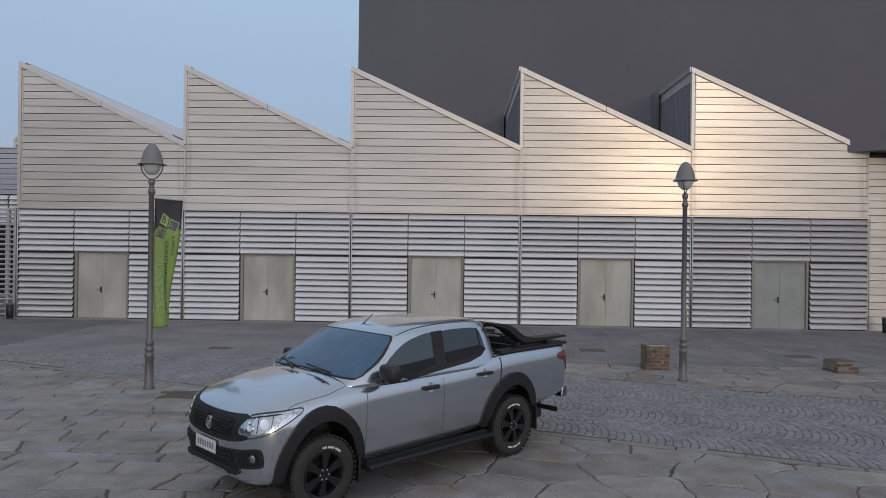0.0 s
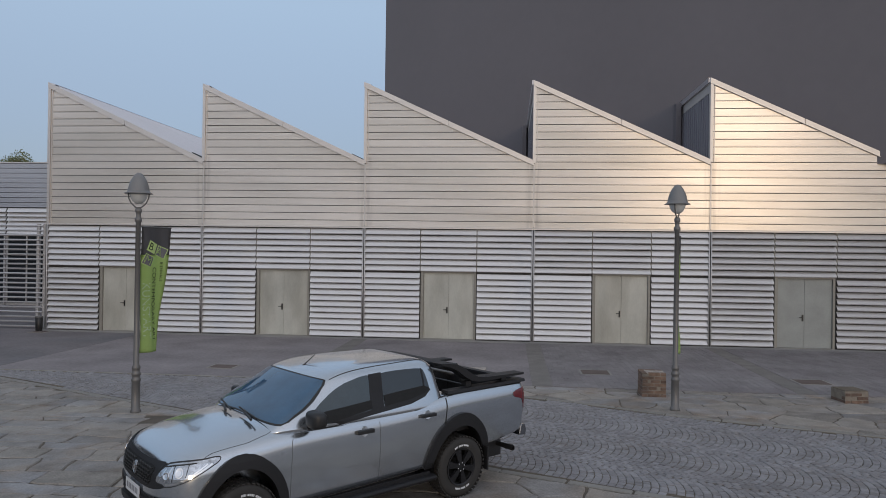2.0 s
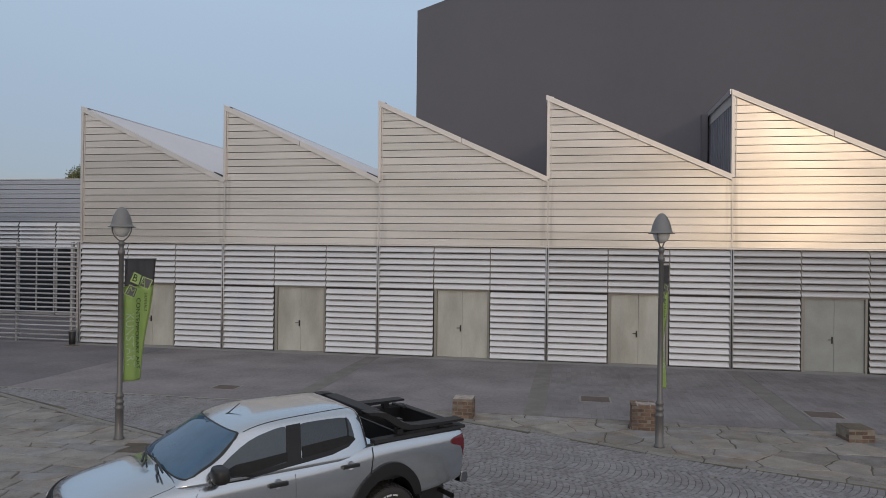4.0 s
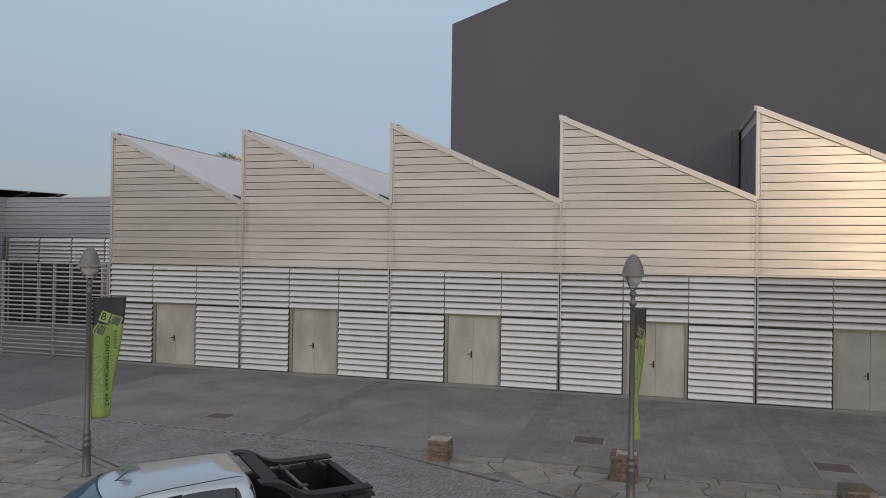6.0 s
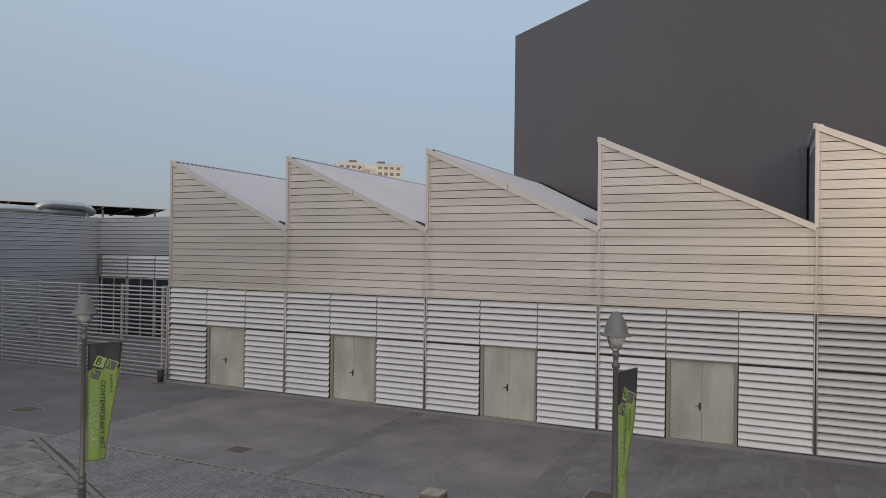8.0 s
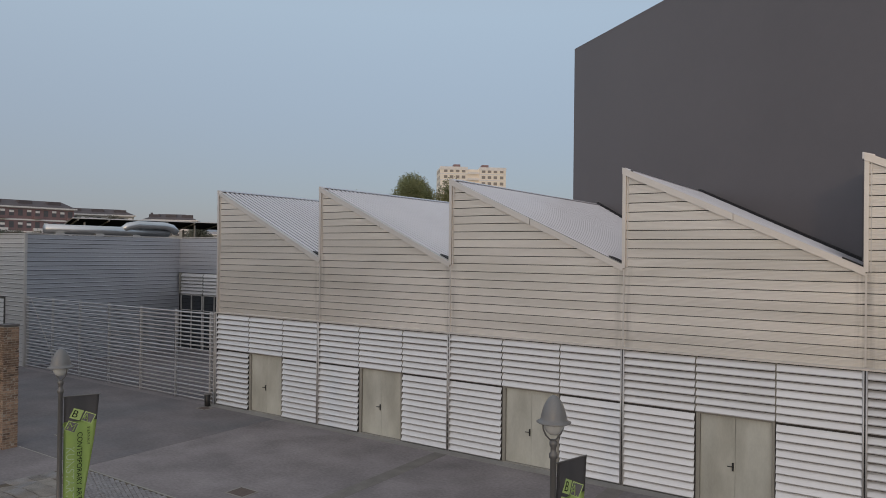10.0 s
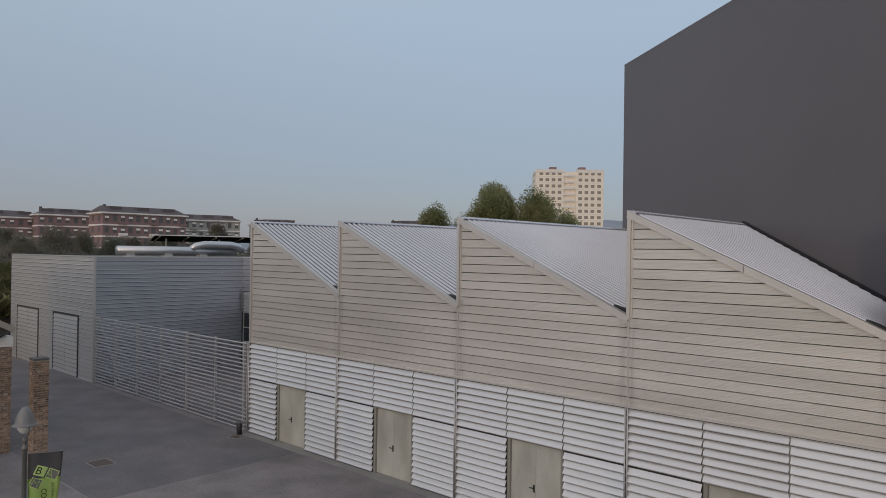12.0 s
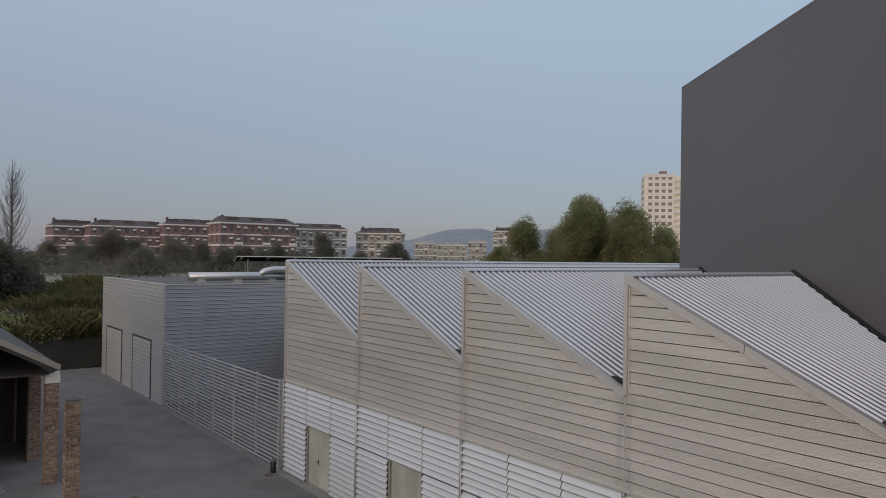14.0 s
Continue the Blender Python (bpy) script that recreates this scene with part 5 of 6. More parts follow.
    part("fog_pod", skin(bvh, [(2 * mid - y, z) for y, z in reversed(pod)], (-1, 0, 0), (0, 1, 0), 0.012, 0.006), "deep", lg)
    for z in (0.630, 0.590):
        b = skin(bvh, ribbon([(mid - 0.44, z + 0.012), (mid, z), (mid + 0.44, z + 0.012)], 0.016), (-1, 0, 0), (0, 1, 0), 0.024, 0.012)
        part("lower_grille_bar", b, "flare", lg)
    lip = both([(mid, 0.549), (0.30, 0.549), (0.47, 0.553), (0.53, 0.490), (0.30, 0.500), (mid, 0.505)])
    part("bumper_lip", skin(bvh, lip, (-1, 0, 0), (0, 1, 0), 0.035, 0.03), "flare", t)
    b = skin(bvh, both([(mid, 0.505), (0.26, 0.502), (0.38, 0.492), (0.34, 0.462), (0.26, 0.478), (mid, 0.480)]), (-1, 0, 0), (0, 1, 0), 0.040, 0.02)
    part("skid_plate", b, "paint", t, "satin silver skid plate")
    pl = part("number_plate", boxed(2.418, 2.428, mid - 0.29, mid + 0.14, 0.600, 0.712, bevel=0.003), "plate", t, "white plate")
    for k in range(7):
        y = mid - 0.225 + 0.051 * k
        part("plate_bar", boxed(2.4282, 2.4295, y - 0.015, y + 0.015, 0.630, 0.682), "faint_print", pl)
    # shut lines
    for line in ([(0.955, 0.50), (0.97, 0.80), (0.95, 1.06), (0.90, 1.12)], [(-0.21, 0.49), (-0.205, 0.80), (-0.20, 1.17)]):
        b = skin(bvh, ribbon(line, 0.006), (0, -1, 0), (1, 0, 0), 0.002, 0.004, 0.08)
        b2 = mirrored(b)
        part("shut_line", b, "fine_seam", t)
        part("shut_line", b2, "fine_seam", t)
    b = skin(bvh, ribbon([(-1.245, 1.285), (-1.245, 1.15), (-1.21, 0.96), (-1.12, 0.77), (-1.00, 0.61), (-0.93, 0.53)], 0.015), (0, -1, 0), (1, 0, 0), 0.003, 0.006, 0.08)
    b2 = mirrored(b)
    part("bed_gap", b, "seam", t)
    part("bed_gap", b2, "seam", t)
    for sgn in (1, -1):
        b = bmesh.new()
        pts = []
        for i in range(19):
            x = 1.985 - 0.054 * i
            h, nn, _, _ = bvh.ray_cast(Vector((x, sgn * lerp_table(BONNET, x), 3)), Vector((0, 0, -1)))
            pts.append(h + Vector((0, 0, -0.001)))
        tube(b, pts, 0.0035, 5)
        part("bonnet_line", b, "seam", t)
        # handles, mirrors, steps, flaps, lights
        for x, z in ((0.02, 1.035), (-0.92, 1.085)):
            h, nn, _, _ = bvh.ray_cast(Vector((x, sgn * 3, z)), Vector((0, -sgn, 0)))
            b = boxed(x - 0.115, x + 0.115, h.y - 0.012 if sgn > 0 else h.y - 0.045, h.y + 0.045 if sgn > 0 else h.y + 0.012, z - 0.020, z + 0.020, bevel=0.012)
            part("door_handle", b, "black", t, "black door handle", smooth=False)
            b = bmesh.new()
            lathe(b, [(0.055, 0.0), (0.05, 0.006), (0.0, 0.004)], 16)
            bmesh.ops.transform(b, matrix=Matrix.Translation(h) @ nn.to_track_quat("Z", "Y").to_matrix().to_4x4(), verts=b.verts[:])
            part("handle_recess", b, "paint", t)
        b = bmesh.new()
        bmesh.ops.create_uvsphere(b, u_segments=20, v_segments=14, radius=1.0)
        for v in b.verts:
            x, y, z = v.co
            k = 0.62
            sq = lambda q: math.copysign(abs(q) ** k, q)
            v.co = (0.74 + 0.085 * sq(x) - 0.03 * y * y, sgn * (0.99 + 0.135 * sq(y)), 1.285 + 0.10 * sq(z)) if sgn > 0 else (0.74 + 0.06 * sq(x) - 0.03 * y * y, -(0.96 + 0.10 * sq(y)), 1.27 + 0.08 * sq(z))
        if sgn < 0:
            bmesh.ops.reverse_faces(b, faces=b.faces[:])
        part("mirror", b, "black", t, "black door mirror", smooth=True)
        b = bmesh.new()
        tube(b, [(0.78, sgn * 0.82, 1.18), (0.78, sgn * 0.95, 1.20)], 0.035, 8)
        part("mirror_foot", b, "black", t)
        b = bmesh.new()
        prism(b, [(0.98, sgn * 0.80, 0.425), (0.98, sgn * 0.95, 0.415), (0.98, sgn * 0.975, 0.395), (0.98, sgn * 0.955, 0.360), (0.98, sgn * 0.80, 0.365)], (-2.0, 0, 0.02))
        part("side_step", b, "flare", t, "black side step")
        b = bmesh.new()
        prism(b, [(0.96, sgn * 0.86, 0.455), (0.96, sgn * 0.895, 0.458), (0.96, sgn * 0.89, 0.41), (0.96, sgn * 0.84, 0.41)], (-1.92, 0, 0.02))
        part("sill_strip", b, "flare", t)
        for cx, z0 in ((1.08, 0.25), (-2.02, 0.30)):
            part("mudflap", boxed(cx - 0.012, cx + 0.012, sgn * 0.80 - 0.11, sgn * 0.80 + 0.11, z0, z0 + 0.30, bevel=0.005), "black", t)
        tail = rounded([(-2.58, 1.12), (-2.60, 1.19), (-2.86, 1.225), (-2.925, 1.225), (-2.93, 0.93), (-2.875, 0.915), (-2.82, 1.04), (-2.77, 1.08)], 1)
        b = skin(bvh, tail, (0, -1, 0), (1, 0, 0), 0.010, 0.03, 0.05)
        part("tail_light", b if sgn > 0 else mirrored(b), "red", t, "red tail light")
        # sports bar arm
        b = bmesh.new()
        top = ((-1.22, 1.722), (-1.36, 1.715), (-1.48, 1.685), (-1.60, 1.622), (-1.72, 1.540), (-1.86, 1.482), (-2.05, 1.457), (-2.45, 1.449), (-2.86, 1.445))
        under = ((-2.86, 1.412), (-2.20, 1.398), (-1.88, 1.398), (-1.74, 1.428), (-1.62, 1.495), (-1.48, 1.595), (-1.36, 1.655), (-1.24, 1.690))
        prism(b, [(x, sgn * (0.60 + 0.06 * min(1.0, (-1.22 - x) / 0.5)), z) for x, z in top + under], (0, sgn * 0.19, 0))
        bmesh.ops.triangulate(b, faces=[f for f in b.faces if len(f.verts) > 4])
        part("sports_bar_arm", b, "flare", t, "black sports bar arm")
        for x in (-1.75, -2.50):
            part("sports_bar_foot", boxed(x - 0.05, x + 0.05, sgn * 0.72 - 0.05, sgn * 0.72 + 0.05, 1.30, 1.41, bevel=0.006), "black", t)
    part("sports_bar", boxed(-1.50, -1.30, -0.62, 0.62, 1.648, 1.700, bevel=0.022), "flare", t, "black crossbar behind the cab roof")
    b = bmesh.new()
    tube(b, [(-1.95, -0.70, 1.42), (-1.95, 0.70, 1.42)], 0.028, 10)
    part("cross_tube", b, "pole", t, "grey tube between the bar arms", smooth=True)
    for y in (-0.40, 0.40):
        part("tube_bracket", boxed(-2.02, -1.88, y - 0.05, y + 0.05, 1.33, 1.46, bevel=0.01), "black", t)
    for sgn in (1, -1):
        b = bmesh.new()
        pts = []
        for i in range(16):
            h, nn, _, _ = cvh.ray_cast(Vector((0.36 - 0.095 * i, sgn * (0.6285 + 0.067 * (0.36 - 0.095 * i)), 3)), Vector((0, 0, -1)))
            if h is not None:
                pts.append(h + Vector((0, 0, 0.001)))
        tube(b, pts, 0.006, 5)
        part("roof_ditch", b, "seam", t)
    b = bmesh.new()
    tube(b, [(-2.60, -0.62, 1.40), (-2.60, -0.30, 1.41)], 0.03, 8)
    tube(b, [(-1.75, -0.7, 1.33), (-1.75, 0.7, 1.33)], 0.018, 8)
    part("bed_tube", b, "black", t)
    # rear bumper, exhaust, antenna
    b = bmesh.new()
    prism(b, [(-2.84, -0.80, 0.61), (-2.98, -0.80, 0.60), (-3.01, -0.80, 0.66), (-2.98, -0.80, 0.735), (-2.88, -0.80, 0.745)], (0, 1.60, 0))
    bmesh.ops.bevel(b, geom=b.edges[:], offset=0.022, segments=3, affect="EDGES", profile=0.6)
    part("rear_bumper", b, "dull_chrome", t, "chrome rear bumper")
    b = bmesh.new()
    lathe(b, [(0.03, 0.42), (0.035, 0.80), (0.028, 0.80), (0.028, 0.70)], 12, "y", (-2.70, 0, 0.47))
    part("exhaust", b, "black", t)
    part("chassis", boxed(-2.80, 2.1, -0.48, 0.48, 0.28, 0.52, bevel=0.03), "black", t)
    for cx in (1.56, -1.5):
        b = bmesh.new()
        tube(b, [(cx, -0.7, 0.385), (cx, 0.7, 0.385)], 0.05, 10)
        part("axle", b, "black", t)
    b = bmesh.new()
    tube(b, [(0.34, 0.0, 1.735), (0.30, 0.0, 1.765)], 0.022, 8)
    tube(b, [(0.325, 0.0, 1.755), (0.16, 0.0, 1.90)], [0.009, 0.005], 6)
    part("antenna", b, "black", t, "short black roof antenna")
    proportioned(t)
    wheel(t)
    return t




# the body's true lengths and heights against those it is drawn with
LENGTHS = ((-3.06, -2.90, -1.5, 0.0, 0.9, 1.56, 2.43), (-2.86, -2.72, -1.5, -0.02, 0.86, 1.45, 2.22))
HEIGHTS = ((0.0, 0.45, 0.75, 0.95, 1.035, 1.30, 1.45, 1.66, 1.84, 1.92), (0.0, 0.405, 0.745, 0.970, 1.080, 1.355, 1.475, 1.665, 1.804, 1.874))


def proportioned(t):
    for ob in t.children_recursive:
        n = len(ob.data.vertices)
        co = np.empty(n * 3, "f")
        ob.data.vertices.foreach_get("co", co)
        co = co.reshape(-1, 3)
        co[:, 0] = np.interp(co[:, 0], *LENGTHS)
        co[:, 2] = np.interp(co[:, 2], *HEIGHTS)
        ob.data.vertices.foreach_set("co", co.ravel())
        ob.data.update()


def wheel(t):
    """Four wheels: tyre and black alloy rim."""
    b = bmesh.new()
    prof = [(0.225, -0.105), (0.30, -0.125), (0.355, -0.118), (0.378, -0.095), (0.385, -0.04), (0.385, 0.04), (0.378, 0.095), (0.355, 0.118), (0.30, 0.125), (0.225, 0.105)]
    lathe(b, prof, 48, "y", caps=False)
    tyre = bpy.data.meshes.new("tyre")
    b.to_mesh(tyre)
    b.free()
    tyre.shade_smooth()
    b = bmesh.new()
    for i in range(44):
        a = 2 * math.pi * i / 44
        for y0, y1, da in ((-0.118, -0.055, 0.0), (-0.045, 0.045, 0.07), (0.055, 0.118, 0.0)):
            vs = box(b, 0.379, 0.392, y0, y1, -0.017, 0.017)
            bmesh.ops.rotate(b, verts=vs, cent=(0, 0, 0), matrix=Matrix.Rotation(a + da, 3, "Y"))
    tread = bpy.data.meshes.new("tread")
    b.to_mesh(tread)
    b.free()
    b = bmesh.new()
    lathe(b, [(0.236, 0.108), (0.236, 0.120), (0.216, 0.114), (0.210, 0.06)], 40, "y", caps=False)
    for i in range(6):
        a = 2 * math.pi * i / 6
        for off in (-0.11, 0.11):
            vs = box(b, 0.03, 0.222, 0.060, 0.108, -0.021, 0.021)
            for v in vs:
                v.co.y += 0.010 - 0.05 * (v.co.x - 0.03) * 0.5
                v.co.z *= 0.6 + 2.6 * v.co.x
            bmesh.ops.rotate(b, verts=vs, cent=(0, 0, 0), matrix=Matrix.Rotation(a + off, 3, "Y"))
    lathe(b, [(0.075, 0.05), (0.07, 0.105), (0.04, 0.112), (0.0, 0.112)], 20, "y")
    rim = bpy.data.meshes.new("rim")
    b.to_mesh(rim)
    b.free()
    b = bmesh.new()
    lathe(b, [(0.228, 0.10), (0.209, 0.08), (0.205, -0.03), (0.02, -0.03)], 32, "y", caps=False)
    barrel = bpy.data.meshes.new("rim_barrel")
    b.to_mesh(barrel)
    b.free()
    b = bmesh.new()
    lathe(b, [(0.010, 0.10), (0.010, 0.118), (0.0, 0.120)], 6, "y", (0.052, 0, 0))
    nuts = bpy.data.meshes.new("wheel_nut")
    b.to_mesh(nuts)
    b.free()
    b = bmesh.new()
    for start in (0.4,):
        for k in range(11):
            a = start + 0.085 * k
            vs = box(b, 0.262, 0.284, 0.1185, 0.1235, -0.009, 0.009 if k % 4 else -0.002)
            bmesh.ops.rotate(b, verts=vs, cent=(0, 0, 0), matrix=Matrix.Rotation(a, 3, "Y"))
    marks = bpy.data.meshes.new("tyre_lettering")
    b.to_mesh(marks)
    b.free()
    for cx in (1.45, -1.5):
        for s in (1, -1):
            w = new("wheel")
            w.parent = t
            w.matrix_basis = pose(cx, s * 0.772, 0.388, 0, random.uniform(0, 60), 0 if s > 0 else 180)
            linked("tyre", tyre, "rubber", w)
            linked("tread", tread, "rubber", w)
            linked("rim", rim, "rim", w, "gloss black spoked rim")
            linked("rim_barrel", barrel, "deep", w)
            for i in range(6):
                linked("wheel_nut", nuts, "chrome", w, at=pose(0, 0, 0, 0, 60 * i + 30))
            for turn in (0, 178):
                linked("tyre_lettering", marks, "plate", w, "worn white raised tyre lettering", at=pose(0, 0, 0, 0, turn))


pickup(pose(-1.724, 9.251, 0, 0, 0, 226.06))

# ---- distance: trees, flats, hills ----
EYE_XY = (11.0, 10.5)
# both leaf colours are raised to paint in the haze of distance
M["leaf"] = mat("autumn_leaves", (0.275, 0.292, 0.155), 0.8, 0.0, 0.38, 2.5, 0.1, each=0.10, tint=(0.325, 0.300, 0.152))
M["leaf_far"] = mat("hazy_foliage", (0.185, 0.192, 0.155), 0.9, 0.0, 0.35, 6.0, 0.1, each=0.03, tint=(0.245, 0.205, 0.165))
M["reed"] = mat("dry_reeds", (0.205, 0.185, 0.090), 0.9, 0.0, 0.45, 3.0, 0.1, each=0.25, tint=(0.110, 0.108, 0.052))
for key in ("leaf", "leaf_far", "reed"):       # thin leaves let light through
    nt = M[key].node_tree
    bs, out = nt.nodes["Principled BSDF"], nt.nodes["Material Output"]
    bs.inputs["Specular IOR Level"].default_value = 0.1
    lit, both_ways = nt.nodes.new("ShaderNodeBsdfTranslucent"), nt.nodes.new("ShaderNodeMixShader")
    both_ways.inputs[0].default_value = 0.5
    nt.links.new(bs.inputs["Base Color"].links[0].from_socket, lit.inputs["Color"])
    nt.links.new(bs.outputs[0], both_ways.inputs[1])
    nt.links.new(lit.outputs[0], both_ways.inputs[2])
    nt.links.new(both_ways.outputs[0], out.inputs["Surface"])
M["bark"] = mat("bark", (0.10, 0.08, 0.06), 0.9, 0.0, 0.2, 0.4, 0.2, bump=0.01, bump_size=12)
M["twig"] = mat("bare_twigs", (0.16, 0.14, 0.13), 0.9)
M["bank"] = mat("dark_earth_bank", (0.030, 0.026, 0.021), 0.95, 0.0, 0.35, 2.0, 0.25, bump=0.05, bump_size=3)
# distance haze is painted into the hills' blue-grey base colour
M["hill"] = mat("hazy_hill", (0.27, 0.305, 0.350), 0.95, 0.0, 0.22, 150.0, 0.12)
# haze is mixed into the far brick and the palest roofs as greyer, lighter colour
M["brick_wall"] = mat("red_brick_wall", (0.265, 0.172, 0.170), 0.9, 0.0, 0.08, 5.0, 0.06)
M["pale_wall"] = mat("pale_rendered_wall", (0.40, 0.38, 0.35), 0.9, 0.0, 0.08, 5.0, 0.05)
M["tower_wall"] = mat("beige_tower_panels", (0.94, 0.85, 0.74), 0.85, 0.0, 0.06, 8.0, 0.04)
M["band"] = mat("white_string_course", (0.84, 0.79, 0.76), 0.8)
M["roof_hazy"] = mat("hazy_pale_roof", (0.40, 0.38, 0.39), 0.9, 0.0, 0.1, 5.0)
M["roof_far"] = mat("brown_roof_tiles", (0.115, 0.098, 0.102), 0.9, 0.0, 0.1, 5.0)
M["tower_glass"] = mat("tower_window", (0.30, 0.26, 0.23), 0.4)
M["far_glass"] = mat("far_window", (0.11, 0.105, 0.11), 0.3)


def spot(az, d, z=0.0):
    return Vector((EYE_XY[0] + d * math.sin(radians(az)), EYE_XY[1] + d * math.cos(radians(az)), z))


def leaves(blobs, count, size, seed):
    """Vertices and faces of many small leaf clumps on the shells of blobs (centre, radii)."""
    g = np.random.default_rng(seed)
    vol = np.array([b[1][0] * b[1][1] * b[1][2] for b in blobs]) ** 0.7
    pick = g.choice(len(blobs), size=count, p=vol / vol.sum())
    c = np.array([tuple(b[0]) for b in blobs])[pick]
    r = np.array([tuple(b[1]) for b in blobs])[pick]
    d = g.normal(size=(count, 3))
    d /= np.linalg.norm(d, axis=1)[:, None]
    p = c + d * r * (0.35 + 0.72 * g.random(count) ** 0.8 + 0.22 * g.random(count) ** 6)[:, None]
    u = g.normal(size=(count, 3))
    u /= np.linalg.norm(u, axis=1)[:, None]
    w = np.cross(u, g.normal(size=(count, 3)))
    w /= np.linalg.norm(w, axis=1)[:, None]
    s = size * (0.5 + g.random(count))[:, None]
    quad = np.stack([p - u * s, p - w * s * 0.6, p + u * s, p + w * s * 0.6], 1).reshape(-1, 3)
    faces = np.arange(count * 4).reshape(-1, 4)
    return quad, faces


def leaf_object(name, blobs, count, size, material, parent, seed):
    v, f = leaves(blobs, count, size, seed)
    me = bpy.data.meshes.new(name)
    me.from_pydata(v.tolist(), [], f.tolist())
    return linked(name, me, material, parent)


def tree(base, height, width, label, seed, material="leaf", count=9000, size=0.30, name="tree"):
    g = random.Random(seed)
    t = thing(name, label, "tree", "trees", at=Matrix.Translation(base))
    bm = bmesh.new()
    tube(bm, [(0, 0, -0.2), (0.1, 0, height * 0.2), (0.0, 0.15, height * 0.45), (0.1, 0.0, height * 0.8)], [0.32, 0.25, 0.17, 0.05], 8)
    blobs = []
    for i in range(44):
        a, k = g.uniform(0, 2 * math.pi), g.random()
        z = height * (0.22 + 0.68 * k)
        reach = width / 2 * (1 - abs(k - 0.30) ** 1.4 * 1.30) * g.uniform(0.30, 1.0)
        r = width * g.uniform(0.07, 0.19)
        blobs.append(((reach * math.cos(a), reach * math.sin(a), z), (r, r, r * 1.5)))
        if i % 2 == 0:
            tube(bm, [(0, 0, z * 0.7), (reach * 0.5 * math.cos(a), reach * 0.5 * math.sin(a), z * 0.85), (reach * math.cos(a), reach * math.sin(a), z)], [0.10, 0.06, 0.02], 5)
    blobs.append(((0, 0, height * 0.9), (width * 0.15, width * 0.15, height * 0.10)))
    part("trunk", bm, "bark", t)
    leaf_object("crown", blobs, count, size, material, t, seed)
    return t


tree(spot(-39.0, 109), 19.2, 12.6, "tall rounded broadleaf tree turning yellow-green", 1, count=90000, size=0.12)
tree(spot(-35.4, 104), 16.7, 11.0, "broadleaf tree with olive leaves by the roof ridge", 2, count=70000, size=0.12)
tree(spot(-33.2, 110), 14.4, 10.5, "smaller broadleaf tree with olive leaves", 12, count=34000, size=0.12)
tree(spot(-43.8, 114), 15.2, 9.5, "broadleaf tree with dull olive leaves", 3, count=40000, size=0.12)
tree(spot(-41.4, 114), 13.6, 10.0, "broadleaf tree in shade between taller ones", 4, count=30000, size=0.12)
tree(spot(-46.0, 120), 11.0, 8.0, "low broadleaf tree with brownish leaves", 5, count=24000, size=0.12)
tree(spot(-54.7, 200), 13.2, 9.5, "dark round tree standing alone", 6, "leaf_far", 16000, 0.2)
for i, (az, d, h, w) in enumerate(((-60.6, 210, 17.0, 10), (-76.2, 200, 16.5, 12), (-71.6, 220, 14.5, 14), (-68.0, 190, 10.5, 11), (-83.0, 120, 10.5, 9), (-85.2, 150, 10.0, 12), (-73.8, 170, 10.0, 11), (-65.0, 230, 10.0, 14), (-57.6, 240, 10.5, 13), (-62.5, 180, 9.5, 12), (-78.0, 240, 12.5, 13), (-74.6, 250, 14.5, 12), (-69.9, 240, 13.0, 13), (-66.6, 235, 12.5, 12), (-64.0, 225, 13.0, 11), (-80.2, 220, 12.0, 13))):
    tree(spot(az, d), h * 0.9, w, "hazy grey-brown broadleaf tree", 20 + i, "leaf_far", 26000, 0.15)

bm_blobs, g = [], random.Random(5)
for i in range(150):
    az = -88 + 46 * i / 150
    d = g.uniform(150, 290)
    h = g.uniform(3.4, 5.2)
    bm_blobs.append((tuple(spot(az, d, h * 0.75)), (g.uniform(4, 9), g.uniform(4, 9), h)))
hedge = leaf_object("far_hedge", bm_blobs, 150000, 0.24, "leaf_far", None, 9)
tagged(hedge, "hazy grey-green belt of bushes before the far flats", "bushes", kind="stuff")

for i, (az, d, h, w) in enumerate(((-83.4, 82, 10.8, 8.5), (-81.3, 88, 8.6, 6.0), (-85.6, 78, 10.5, 8.0))):
    tree(spot(az, d), h, w, "dark brown-green tree at the edge of the reeds", 60 + i, "leaf_far", 30000, 0.13)

# bare poplar
t = thing("bare_tree", "leafless tree with fine upright twigs", "tree", at=Matrix.Translation(spot(-82.2, 95)))
bm, g = bmesh.new(), random.Random(8)
tube(bm, [(0, 0, 0), (0.1, 0, 7), (0, 0.1, 13), (0, 0, 20.0)], [0.24, 0.18, 0.10, 0.02], 6)
for i in range(150):
    z, a = g.uniform(4.5, 17.5), g.uniform(0, 6.28)
    ln = g.uniform(1.4, 3.6) * (1.15 - z / 24)
    p1 = Vector((ln * 0.5 * math.cos(a), ln * 0.5 * math.sin(a), z + ln * 0.6))
    p2 = Vector((ln * 0.8 * math.cos(a), ln * 0.8 * math.sin(a), z + ln * 1.4))
    tube(bm, [(0, 0, z), p1, p2], [0.04, 0.025, 0.008], 4)
    for k in range(4):
        q = p1.lerp(p2, g.random())
        tube(bm, [q, q + Vector((g.uniform(-0.4, 0.4), g.uniform(-0.4, 0.4), g.uniform(0.4, 1.0)))], [0.014, 0.005], 3)
part("twig_crown", bm, "twig", t)

